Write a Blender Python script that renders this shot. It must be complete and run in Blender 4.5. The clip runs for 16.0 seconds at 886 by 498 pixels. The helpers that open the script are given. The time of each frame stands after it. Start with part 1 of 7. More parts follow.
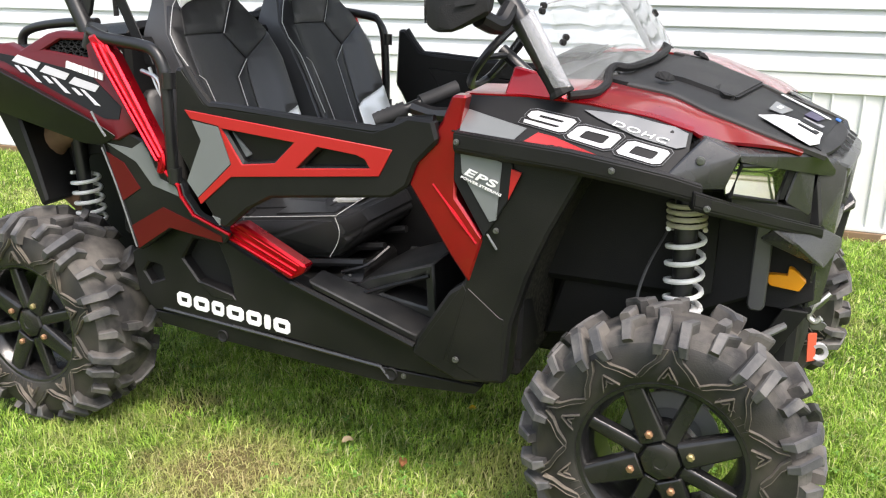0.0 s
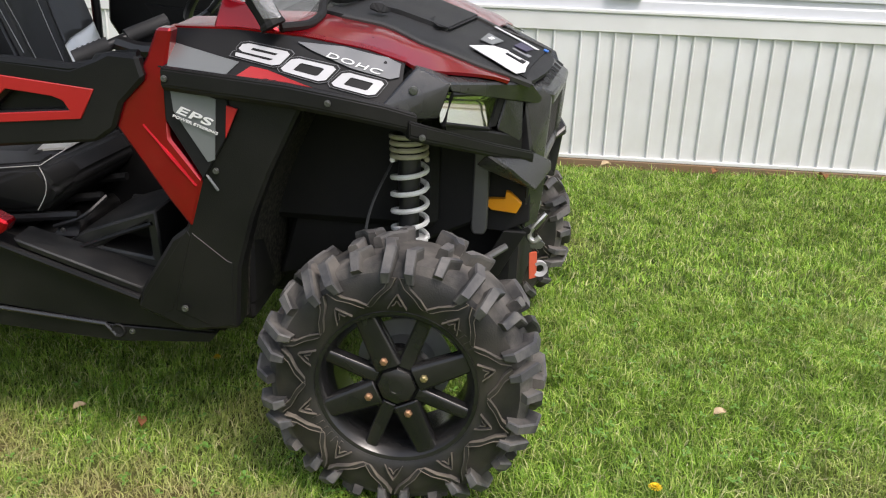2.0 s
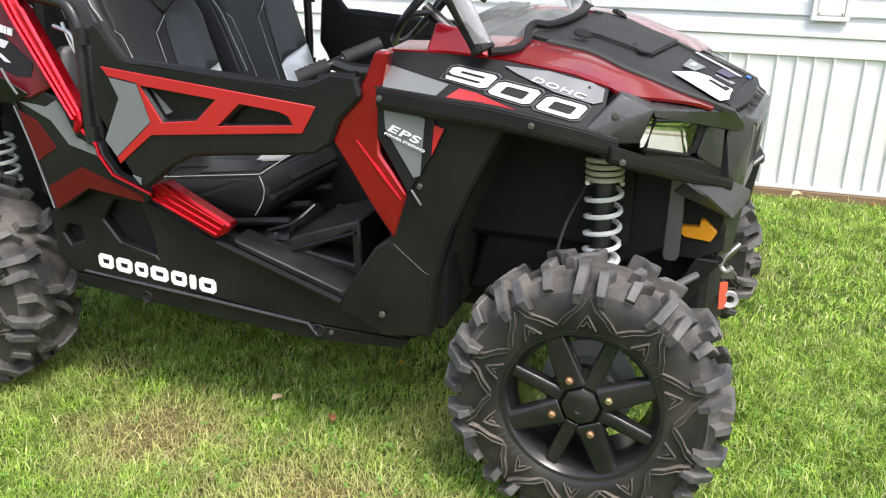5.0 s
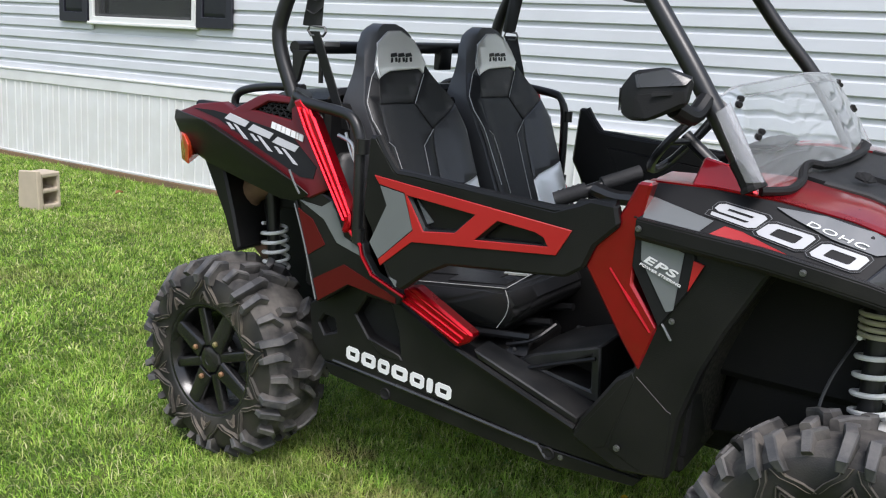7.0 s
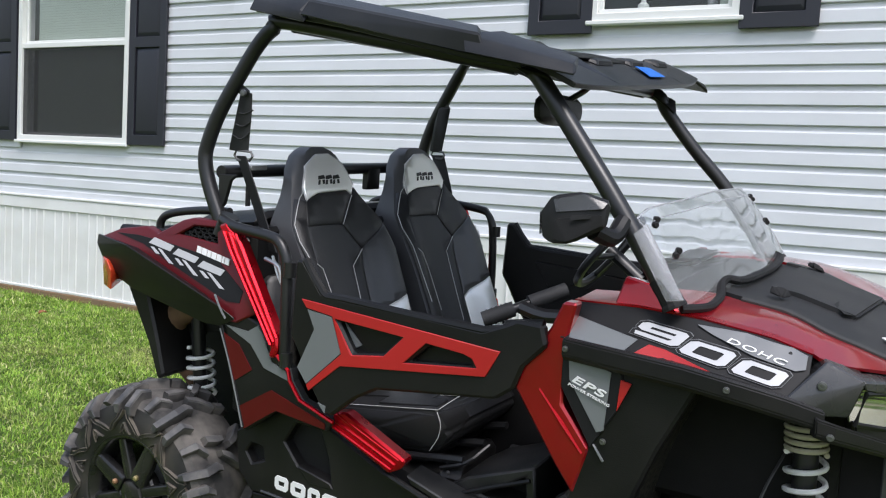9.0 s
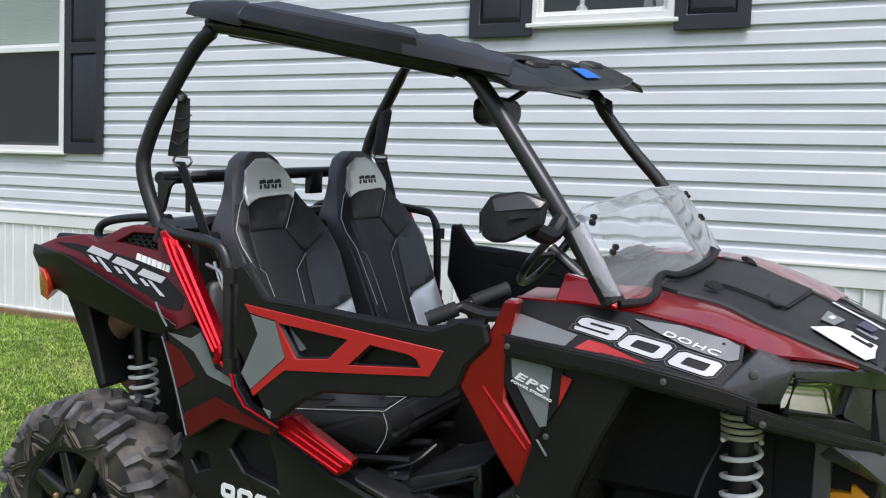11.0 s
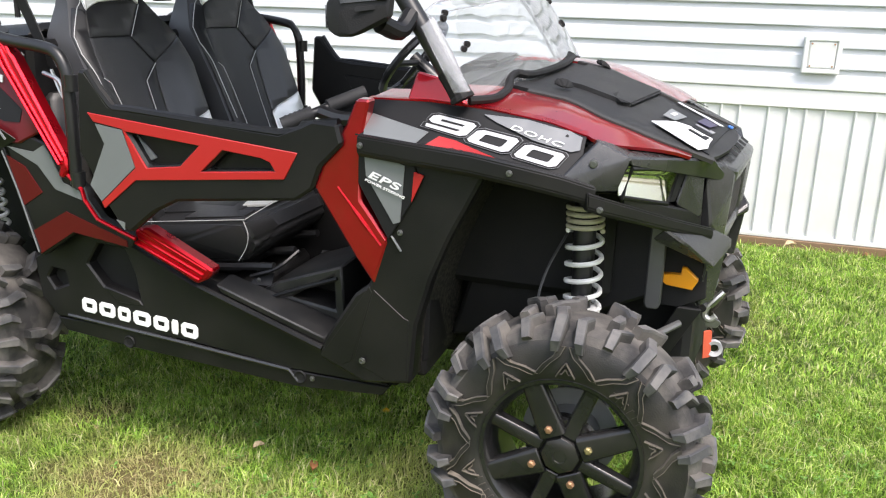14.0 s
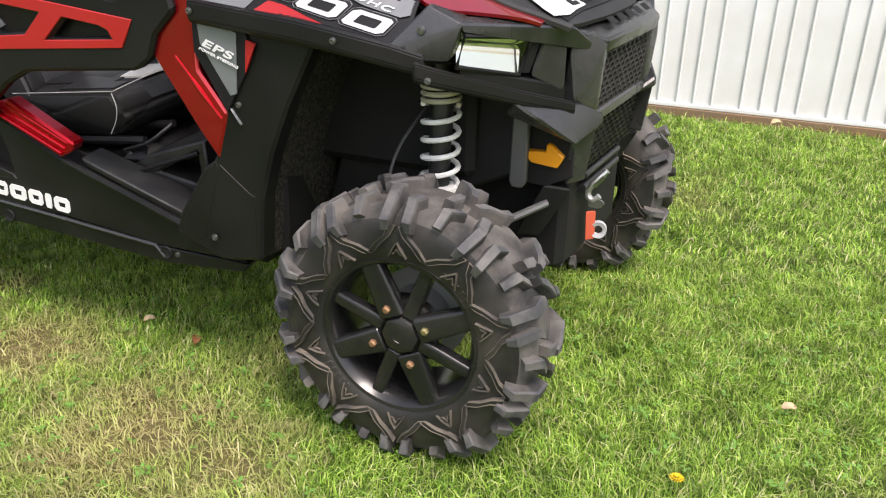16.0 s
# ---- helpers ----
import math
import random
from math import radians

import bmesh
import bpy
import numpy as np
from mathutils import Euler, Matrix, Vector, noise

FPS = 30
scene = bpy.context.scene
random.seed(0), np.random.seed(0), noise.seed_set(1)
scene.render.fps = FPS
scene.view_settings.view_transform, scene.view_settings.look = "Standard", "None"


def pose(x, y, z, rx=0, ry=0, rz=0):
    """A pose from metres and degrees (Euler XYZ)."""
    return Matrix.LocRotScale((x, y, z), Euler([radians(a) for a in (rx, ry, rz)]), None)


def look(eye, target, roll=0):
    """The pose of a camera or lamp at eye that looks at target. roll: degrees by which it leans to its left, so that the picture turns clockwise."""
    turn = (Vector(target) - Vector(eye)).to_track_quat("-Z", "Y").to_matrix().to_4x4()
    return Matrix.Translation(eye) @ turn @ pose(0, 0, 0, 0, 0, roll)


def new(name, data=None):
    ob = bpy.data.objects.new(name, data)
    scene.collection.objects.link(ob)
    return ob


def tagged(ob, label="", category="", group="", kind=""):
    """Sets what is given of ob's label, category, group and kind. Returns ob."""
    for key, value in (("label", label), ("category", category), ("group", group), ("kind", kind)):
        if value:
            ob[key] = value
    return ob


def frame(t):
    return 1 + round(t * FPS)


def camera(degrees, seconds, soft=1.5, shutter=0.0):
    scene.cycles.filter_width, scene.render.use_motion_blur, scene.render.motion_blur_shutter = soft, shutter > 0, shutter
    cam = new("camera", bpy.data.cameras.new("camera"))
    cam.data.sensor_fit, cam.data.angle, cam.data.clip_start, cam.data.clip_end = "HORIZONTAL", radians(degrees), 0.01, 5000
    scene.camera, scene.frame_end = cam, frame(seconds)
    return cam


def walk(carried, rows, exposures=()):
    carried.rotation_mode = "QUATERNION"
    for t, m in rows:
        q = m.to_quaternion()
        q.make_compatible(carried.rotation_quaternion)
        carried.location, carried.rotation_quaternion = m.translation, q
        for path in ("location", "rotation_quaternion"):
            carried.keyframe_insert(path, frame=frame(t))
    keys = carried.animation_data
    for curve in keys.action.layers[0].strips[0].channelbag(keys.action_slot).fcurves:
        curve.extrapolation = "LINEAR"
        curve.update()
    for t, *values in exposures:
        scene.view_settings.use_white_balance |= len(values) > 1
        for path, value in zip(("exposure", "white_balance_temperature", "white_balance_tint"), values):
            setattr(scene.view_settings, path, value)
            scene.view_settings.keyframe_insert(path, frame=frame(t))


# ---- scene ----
cam = camera(55.3, 16.0, 1.15)
PATH = [
    (0, (2.155, -2.512, 1.313), (1.466, -0.716, 0.767), 1.3),
    (0.5, (2.187, -2.515, 1.298), (1.643, -0.682, 0.714), 0.7),
    (1, (2.215, -2.516, 1.293), (1.836, -0.648, 0.688), 0.9),
    (1.5, (2.226, -2.503, 1.291), (1.983, -0.624, 0.651), 1.6),
    (2, (2.24, -2.482, 1.291), (2.099, -0.597, 0.637), 2.3),
    (2.5, (2.25, -2.473, 1.309), (2.177, -0.563, 0.719), 2.5),
    (3, (2.253, -2.473, 1.314), (2.196, -0.55, 0.765), 2.2),
    (3.5, (2.246, -2.478, 1.312), (2.141, -0.562, 0.75), 1.9),
    (4, (2.223, -2.498, 1.314), (2.006, -0.596, 0.735), 2.0),
    (4.5, (2.204, -2.519, 1.311), (1.846, -0.647, 0.707), 2.3),
    (5, (2.18, -2.54, 1.305), (1.656, -0.714, 0.679), 1.9),
    (5.2, (2.164, -2.542, 1.304), (1.553, -0.744, 0.677), 1.6),
    (7.3, (2.105, -2.558, 1.358), (1.05, -0.89, 1.039), 4.6),
    (7.5, (2.109, -2.562, 1.369), (1.048, -0.884, 1.126), 4.6),
    (8, (2.113, -2.56, 1.391), (1.077, -0.855, 1.253), 4.6),
    (8.5, (2.114, -2.539, 1.391), (1.137, -0.8, 1.243), 4.0),
    (9, (2.12, -2.529, 1.388), (1.189, -0.766, 1.229), 3.3),
    (9.2, (2.122, -2.531, 1.388), (1.201, -0.761, 1.242), 3.0),
    (11.3, (2.148, -2.536, 1.382), (1.357, -0.705, 1.228), 2.4),
    (11.5, (2.151, -2.534, 1.378), (1.386, -0.696, 1.195), 2.3),
    (12, (2.16, -2.528, 1.37), (1.434, -0.68, 1.133), 1.8),
    (12.5, (2.163, -2.528, 1.367), (1.453, -0.677, 1.105), 1.9),
    (13, (2.18, -2.534, 1.357), (1.503, -0.677, 1.048), 2.3),
    (13.5, (2.196, -2.531, 1.324), (1.626, -0.663, 0.893), 2.6),
    (14, (2.234, -2.526, 1.304), (1.692, -0.672, 0.786), 2.2),
    (14.5, (2.377, -2.465, 1.3), (1.748, -0.641, 0.774), 1.4),
    (15, (2.549, -2.401, 1.292), (1.891, -0.619, 0.667), 1.8),
    (15.5, (2.623, -2.381, 1.297), (1.98, -0.627, 0.581), 1.7),
    (16, (2.679, -2.3, 1.29), (2.069, -0.568, 0.499), 1.8),
]
walk(cam, [(t, look(eye, target, roll)) for t, eye, target, roll in PATH], [(0.0, 1.07, 6580, 14), (0.5, 1.37, 6580, 14), (1.0, 0.97, 6630, 14), (2.0, 0.41, 6530, 15), (3.0, 0.16, 6240, 14), (3.5, 0.40, 6190, 14), (4.0, 0.50, 6290, 14), (5.2, 1.03, 6390, 14), (7.3, 0.29, 6080, 14), (8.0, 0.20, 6080, 14), (9.2, 0.37, 6030, 14), (11.5, 0.31, 6030, 14), (12.5, 0.39, 6060, 14), (13.0, 0.58, 6130, 14), (13.5, 0.85, 6280, 14), (14.0, 1.01, 6430, 15), (14.5, 1.24, 6480, 15), (15.0, 1.10, 6540, 16), (15.5, 1.12, 6580, 16), (16.0, 0.79, 6600, 17)])

# ---- light ----
world = bpy.data.worlds.new("sky")
scene.world = world
world.use_nodes = True
wn = world.node_tree
sky = wn.nodes.new("ShaderNodeTexSky")
sky.sky_type = "NISHITA"
sky.sun_disc = False
sky.sun_elevation, sky.sun_rotation = radians(60), radians(135)
sky.air_density, sky.dust_density, sky.ozone_density = 1.8, 3.0, 2.0
wn.nodes["Background"].inputs["Strength"].default_value = 0.15
veil = wn.nodes.new("ShaderNodeHueSaturation")  # thin cloud takes the blue out of the sky
veil.inputs["Saturation"].default_value = 0.65
wn.links.new(sky.outputs["Color"], veil.inputs["Color"])
wn.links.new(veil.outputs["Color"], wn.nodes["Background"].inputs["Color"])
sun = new("sun", bpy.data.lights.new("sun", "SUN"))
sun.data.energy, sun.data.angle, sun.data.color = 1.9, radians(20), (1.0, 0.94, 0.86)
sun.matrix_world = look((4.2, -3.4, 9.0), (0.6, 0.2, 0.0))

# ---- materials ----


def material(name, base, rough=0.5, metal=0.0, var=0.15, scale=8.0, fine=160.0, bump=0.15, dirt=None, dirt_amount=0.0,
             coat=0.0, spec=0.5, dirt_scale=3.0):
    """A Principled material with colour variation at two scales, fine relief and, where asked for, dirt patches."""
    m = bpy.data.materials.new(name)
    m.use_nodes = True
    nt = m.node_tree
    b = nt.nodes["Principled BSDF"]
    co = nt.nodes.new("ShaderNodeTexCoord")
    n1, n2 = nt.nodes.new("ShaderNodeTexNoise"), nt.nodes.new("ShaderNodeTexNoise")
    n1.inputs["Scale"].default_value, n1.inputs["Detail"].default_value = scale, 4
    n2.inputs["Scale"].default_value, n2.inputs["Detail"].default_value = fine, 2
    for n in (n1, n2):
        nt.links.new(co.outputs["Object"], n.inputs["Vector"])
    mix = nt.nodes.new("ShaderNodeMix")
    mix.data_type = "RGBA"
    mix.inputs["A"].default_value = (*[c * (1 - var) for c in base], 1)
    mix.inputs["B"].default_value = (*[min(1, c * (1 + var)) for c in base], 1)
    nt.links.new(n1.outputs["Fac"], mix.inputs["Factor"])
    colour = mix.outputs["Result"]
    if dirt:
        n3 = nt.nodes.new("ShaderNodeTexNoise")
        n3.inputs["Scale"].default_value, n3.inputs["Detail"].default_value = dirt_scale, 8
        nt.links.new(co.outputs["Object"], n3.inputs["Vector"])
        ramp = nt.nodes.new("ShaderNodeMapRange")
        ramp.inputs["From Min"].default_value, ramp.inputs["From Max"].default_value = 0.40, 0.72
        ramp.inputs["To Max"].default_value = dirt_amount
        nt.links.new(n3.outputs["Fac"], ramp.inputs["Value"])
        m2 = nt.nodes.new("ShaderNodeMix")
        m2.data_type = "RGBA"
        m2.inputs["B"].default_value = (*dirt, 1)
        nt.links.new(colour, m2.inputs["A"])
        nt.links.new(ramp.outputs["Result"], m2.inputs["Factor"])
        colour = m2.outputs["Result"]
    nt.links.new(colour, b.inputs["Base Color"])
    rr = nt.nodes.new("ShaderNodeMapRange")
    rr.inputs["To Min"].default_value, rr.inputs["To Max"].default_value = max(0.02, rough - 0.08), min(1, rough + 0.1)
    nt.links.new(n1.outputs["Fac"], rr.inputs["Value"])
    nt.links.new(rr.outputs["Result"], b.inputs["Roughness"])
    b.inputs["Metallic"].default_value = metal
    b.inputs["Coat Weight"].default_value, b.inputs["Coat Roughness"].default_value = coat, 0.06
    b.inputs["Specular IOR Level"].default_value = spec
    if bump:
        bp = nt.nodes.new("ShaderNodeBump")
        bp.inputs["Strength"].default_value, bp.inputs["Distance"].default_value = bump, 0.002
        nt.links.new(n2.outputs["Fac"], bp.inputs["Height"])
        nt.links.new(bp.outputs["Normal"], b.inputs["Normal"])
    return m


def clear_material(name, tint, rough=0.02):
    m = bpy.data.materials.new(name)
    m.use_nodes = True
    b = m.node_tree.nodes["Principled BSDF"]
    b.inputs["Base Color"].default_value = (*tint, 1)
    b.inputs["Transmission Weight"].default_value = 1.0
    b.inputs["Roughness"].default_value = rough
    b.inputs["IOR"].default_value = 1.45
    return m


BLACK = material("black_plastic", (0.0070, 0.0069, 0.0073), 0.38, var=0.35, scale=4, fine=420, bump=0.25, dirt=(0.034, 0.031, 0.029), dirt_amount=0.26, dirt_scale=5, spec=0.30)
ROOF_BLACK = material("black_roof_plastic", (0.0085, 0.0085, 0.0088), 0.36, var=0.35, scale=5, fine=420, bump=0.3, dirt=(0.045, 0.043, 0.040), dirt_amount=0.35, dirt_scale=5, spec=0.42)
# BLACK's plastic again, with the sky's light on raised faces put into its colour
LIT_BLACK = material("lit_black_plastic", (0.0220, 0.0220, 0.0232), 0.25, var=0.3, scale=7, fine=420, bump=0.3, dirt=(0.062, 0.060, 0.056), dirt_amount=0.4, dirt_scale=7, spec=0.75)
LINER = material("dark_liner", (0.010, 0.010, 0.0105), 0.66, fine=300, bump=0.3, dirt=(0.022, 0.020, 0.018), dirt_amount=0.3, dirt_scale=9, spec=0.25)
MESH = material("dusty_black_mesh", (0.032, 0.030, 0.028), 0.6, var=0.3, scale=30, fine=300, bump=0.2)
HOOD_BLACK = material("matt_black_hood_plastic", (0.0165, 0.0165, 0.0175), 0.58, var=0.3, scale=6, fine=500, bump=0.4, dirt=(0.045, 0.043, 0.040), dirt_amount=0.35, dirt_scale=5, spec=0.3)
MUDDY = material("mud_splashed_liner", (0.007, 0.007, 0.007), 0.65, var=0.3, fine=200, bump=0.4, dirt=(0.14, 0.125, 0.10), dirt_amount=0.55, dirt_scale=110, spec=0.3)
TUBE = material("powder_coated_tube", (0.014, 0.014, 0.015), 0.34, fine=300, bump=0.08)
PAINT = material("dark_red_metallic_paint", (0.42, 0.003, 0.012), 0.30, metal=0.72, var=0.22, fine=1500, bump=0.06, coat=1.0)
DARK_RED = material("deep_red_metallic_panel", (0.105, 0.0028, 0.005), 0.40, metal=0.25, var=0.2, fine=900, bump=0.03, coat=0.15, spec=0.4)
BRIGHT = material("bright_red_lacquer", (0.52, 0.003, 0.013), 0.27, metal=0.85, var=0.10, fine=900, bump=0.02, coat=0.35)
VINYL_RED = material("red_vinyl", (0.42, 0.012, 0.013), 0.42, var=0.06, fine=500, bump=0.05, coat=0.2)
VINYL_GREY = material("grey_vinyl", (0.16, 0.17, 0.175), 0.36, var=0.08, fine=500, bump=0.05, coat=0.2)
VINYL_SILVER = material("light_grey_vinyl", (0.27, 0.275, 0.29), 0.55, var=0.08, fine=500, bump=0.05, spec=0.3)
VINYL_MID = material("mid_grey_vinyl", (0.185, 0.19, 0.20), 0.5, var=0.08, fine=500, bump=0.05, spec=0.3)
VINYL_BRIGHT = material("silver_white_vinyl", (0.50, 0.50, 0.52), 0.38, var=0.10, scale=20, fine=500, bump=0.04)
VINYL_WHITE = material("white_vinyl", (0.80, 0.80, 0.80), 0.4, var=0.03, fine=500, bump=0.03)
VINYL_BLACK = material("gloss_black_vinyl", (0.010, 0.010, 0.011), 0.55, var=0.1, fine=500, bump=0.04, spec=0.25)
RUBBER = material("dusty_tyre_tread", (0.036, 0.035, 0.035), 0.78, var=0.35, scale=11, fine=240, bump=0.4, dirt=(0.20, 0.182, 0.163), dirt_amount=0.9, dirt_scale=9, spec=0.3)
LUG = material("worn_tyre_lug", (0.062, 0.062, 0.066), 0.60, var=0.4, scale=16, fine=240, bump=0.35, dirt=(0.21, 0.195, 0.18), dirt_amount=0.7, dirt_scale=17, spec=0.4)
RIM = material("satin_black_alloy", (0.012, 0.012, 0.0125), 0.20, var=0.2, fine=300, bump=0.05, dirt=(0.06, 0.055, 0.05), dirt_amount=0.3, dirt_scale=8)
RUST = material("rusty_copper_nut", (0.44, 0.25, 0.14), 0.45, metal=0.7, var=0.35, scale=60, fine=300, bump=0.3)
BRASS = material("tarnished_brass_nut", (0.40, 0.33, 0.16), 0.4, metal=0.7, var=0.35, scale=60, fine=300, bump=0.3)
SPRING_TOP = material("cream_coil_enamel", (0.55, 0.52, 0.40), 0.5, var=0.1, scale=30, fine=300, bump=0.1, dirt=(0.30, 0.26, 0.18), dirt_amount=0.4, dirt_scale=25)
SPRING = material("white_coil_enamel", (0.92, 0.92, 0.90), 0.35, var=0.05, scale=30, fine=300, bump=0.08, dirt=(0.35, 0.30, 0.22), dirt_amount=0.3, dirt_scale=25)
STEEL = material("galvanised_steel", (0.55, 0.55, 0.54), 0.38, metal=0.9, var=0.15, scale=30, fine=260, bump=0.1)
BOLT = material("zinc_bolt", (0.20, 0.20, 0.20), 0.35, metal=0.8, var=0.2, scale=60, fine=300, bump=0.1)
SIDEWALL = material("dark_tyre_sidewall", (0.014, 0.0135, 0.0135), 0.50, var=0.35, scale=12, fine=240, bump=0.3, dirt=(0.11, 0.094, 0.075), dirt_amount=0.45, dirt_scale=6)
# scuffed, dusty ridges; the pale base also paints their edge highlights
WORN_LIT = material("scuffed_highlit_rubber_edge", (0.075, 0.068, 0.060), 0.6, var=0.3, scale=25, fine=240, bump=0.3, dirt=(0.30, 0.25, 0.19), dirt_amount=0.6, dirt_scale=14)
TIE = material("dull_steel_rod", (0.14, 0.14, 0.14), 0.45, metal=0.5, var=0.2, scale=20, fine=260, bump=0.1)
GREYBAR = material("grey_painted_steel", (0.30, 0.30, 0.29), 0.5, var=0.12, scale=20, fine=260, bump=0.1)
ORANGE = material("amber_reflector", (0.85, 0.33, 0.008), 0.3, var=0.06, fine=700, bump=0.1, coat=0.5)
LENS_RED = material("red_orange_tail_lens", (0.62, 0.06, 0.02), 0.2, var=0.08, fine=300, bump=0.05, coat=0.8)
STRAP_RED = material("faded_red_webbing", (0.55, 0.09, 0.04), 0.7, var=0.15, fine=260, bump=0.4)
CHROME = material("bright_reflector", (0.80, 0.80, 0.80), 0.10, metal=1.0, var=0.03, fine=60, bump=0.02)
BLUE = material("blue_sticker", (0.02, 0.16, 0.60), 0.35, var=0.05, fine=500, bump=0.03)
SEAT_BLACK = material("black_seat_vinyl", (0.016, 0.016, 0.017), 0.42, var=0.15, scale=9, fine=520, bump=0.25)
SEAT_SIDE = material("charcoal_seat_vinyl", (0.080, 0.080, 0.085), 0.38, var=0.18, scale=7, fine=520, bump=0.2)
SEAT_DARK = material("charcoal_seat_fabric", (0.036, 0.037, 0.040), 0.55, var=0.15, scale=9, fine=700, bump=0.45)
SEAT_GREY = material("grey_seat_vinyl", (0.060, 0.060, 0.063), 0.33, var=0.12, scale=9, fine=520, bump=0.2)
SEAT_SILVER = material("silver_seat_vinyl", (0.92, 0.92, 0.89), 0.30, metal=0.45, var=0.06, scale=9, fine=520, bump=0.15)
THREAD = material("white_thread", (0.55, 0.55, 0.55), 0.7, var=0.05, bump=0.0)
BELT = material("black_webbing", (0.020, 0.020, 0.021), 0.65, fine=500, bump=0.5)
SCREEN = clear_material("clear_polycarbonate", (0.88, 0.90, 0.91))
# its pale diffuse share paints in the sky that the bent edge reflects
SCREEN_EDGE = clear_material("sky_pale_polycarbonate_edge", (0.70, 0.71, 0.74), 0.22)
SCREEN_EDGE.node_tree.nodes["Principled BSDF"].inputs["Transmission Weight"].default_value = 0.80
# a trace of diffuse white stands in for the pane's pale reflection
SCREEN.node_tree.nodes["Principled BSDF"].inputs["Transmission Weight"].default_value = 0.965
_t = SCREEN.node_tree
_wave, _bump, _at = _t.nodes.new("ShaderNodeTexNoise"), _t.nodes.new("ShaderNodeBump"), _t.nodes.new("ShaderNodeTexCoord")
_wave.inputs["Scale"].default_value, _wave.inputs["Detail"].default_value = 5.0, 1.0
_bump.inputs["Strength"].default_value, _bump.inputs["Distance"].default_value = 0.10, 0.02
_t.links.new(_at.outputs["Object"], _wave.inputs["Vector"])
_t.links.new(_wave.outputs["Fac"], _bump.inputs["Height"])
_t.links.new(_bump.outputs["Normal"], _t.nodes["Principled BSDF"].inputs["Normal"])
GLASS = clear_material("window_glass", (0.90, 0.95, 0.93), 0.0)
LAMP_GLASS = clear_material("headlamp_lens", (0.97, 0.98, 0.98))
FLYSCREEN = bpy.data.materials.new("dark_insect_screen")
FLYSCREEN.use_nodes = True
_t = FLYSCREEN.node_tree
_clear, _mix = _t.nodes.new("ShaderNodeBsdfTransparent"), _t.nodes.new("ShaderNodeMixShader")
_mix.inputs["Fac"].default_value = 0.50
_t.nodes["Principled BSDF"].inputs["Base Color"].default_value = (0.03, 0.03, 0.032, 1)
_t.nodes["Principled BSDF"].inputs["Roughness"].default_value = 0.8
_t.links.new(_clear.outputs["BSDF"], _mix.inputs[1])
_t.links.new(_t.nodes["Principled BSDF"].outputs["BSDF"], _mix.inputs[2])
_t.links.new(_mix.outputs["Shader"], _t.nodes["Material Output"].inputs["Surface"])
SIDING = material("white_vinyl_siding", (0.66, 0.68, 0.72), 0.45, var=0.05, scale=0.9, fine=70, bump=0.06, dirt=(0.48, 0.49, 0.50), dirt_amount=0.35, dirt_scale=1.2)
SKIRT = material("white_vinyl_skirting", (0.76, 0.765, 0.765), 0.42, var=0.04, scale=1.5, fine=70, bump=0.05, dirt=(0.50, 0.47, 0.41), dirt_amount=0.4, dirt_scale=2.2)
TRIM = material("white_trim", (0.80, 0.80, 0.80), 0.4, var=0.04, scale=2, fine=90, bump=0.04, dirt=(0.6, 0.59, 0.56), dirt_amount=0.3)
SHUTTER = material("dark_slate_shutter", (0.020, 0.021, 0.030), 0.42, var=0.12, scale=6, fine=120, bump=0.2)
SASH = material("white_window_frame", (0.78, 0.79, 0.77), 0.4, var=0.04, scale=4, fine=90, bump=0.04)
BLIND = material("pale_blind_slat", (0.60, 0.64, 0.59), 0.5, var=0.06, scale=4, fine=90, bump=0.03)
ROOM = material("dim_interior", (0.20, 0.19, 0.17), 0.8, var=0.1)
TIMBER = material("weathered_timber", (0.24, 0.15, 0.08), 0.75, var=0.25, scale=6, fine=60, bump=0.5, dirt=(0.12, 0.10, 0.08), dirt_amount=0.6)
CONCRETE = material("concrete_block", (0.50, 0.42, 0.32), 0.9, var=0.15, scale=9, fine=110, bump=0.8)
LEAF = material("dry_leaf", (0.26, 0.11, 0.04), 0.7, var=0.3, scale=40, fine=200, bump=0.3)
LEAF_PALE = material("pale_dry_leaf", (0.50, 0.38, 0.23), 0.7, var=0.3, scale=40, fine=200, bump=0.3)
CLOVER = material("clover_green", (0.13, 0.27, 0.045), 0.55, var=0.35, scale=25, fine=200, bump=0.1, spec=0.3)
FLOOR = material("dusty_black_floor", (0.014, 0.014, 0.0145), 0.40, var=0.3, scale=8, fine=300, bump=0.3, dirt=(0.07, 0.066, 0.06), dirt_amount=0.45, dirt_scale=11)
STRAW = material("dry_straw", (0.36, 0.30, 0.14), 0.7, var=0.3, scale=30, fine=200, bump=0.1, spec=0.25)
YELLOW = material("dandelion_yellow", (0.85, 0.55, 0.01), 0.6, var=0.1, scale=60, fine=300, bump=0.3)
CABLE = material("brake_hose", (0.05, 0.05, 0.05), 0.5)


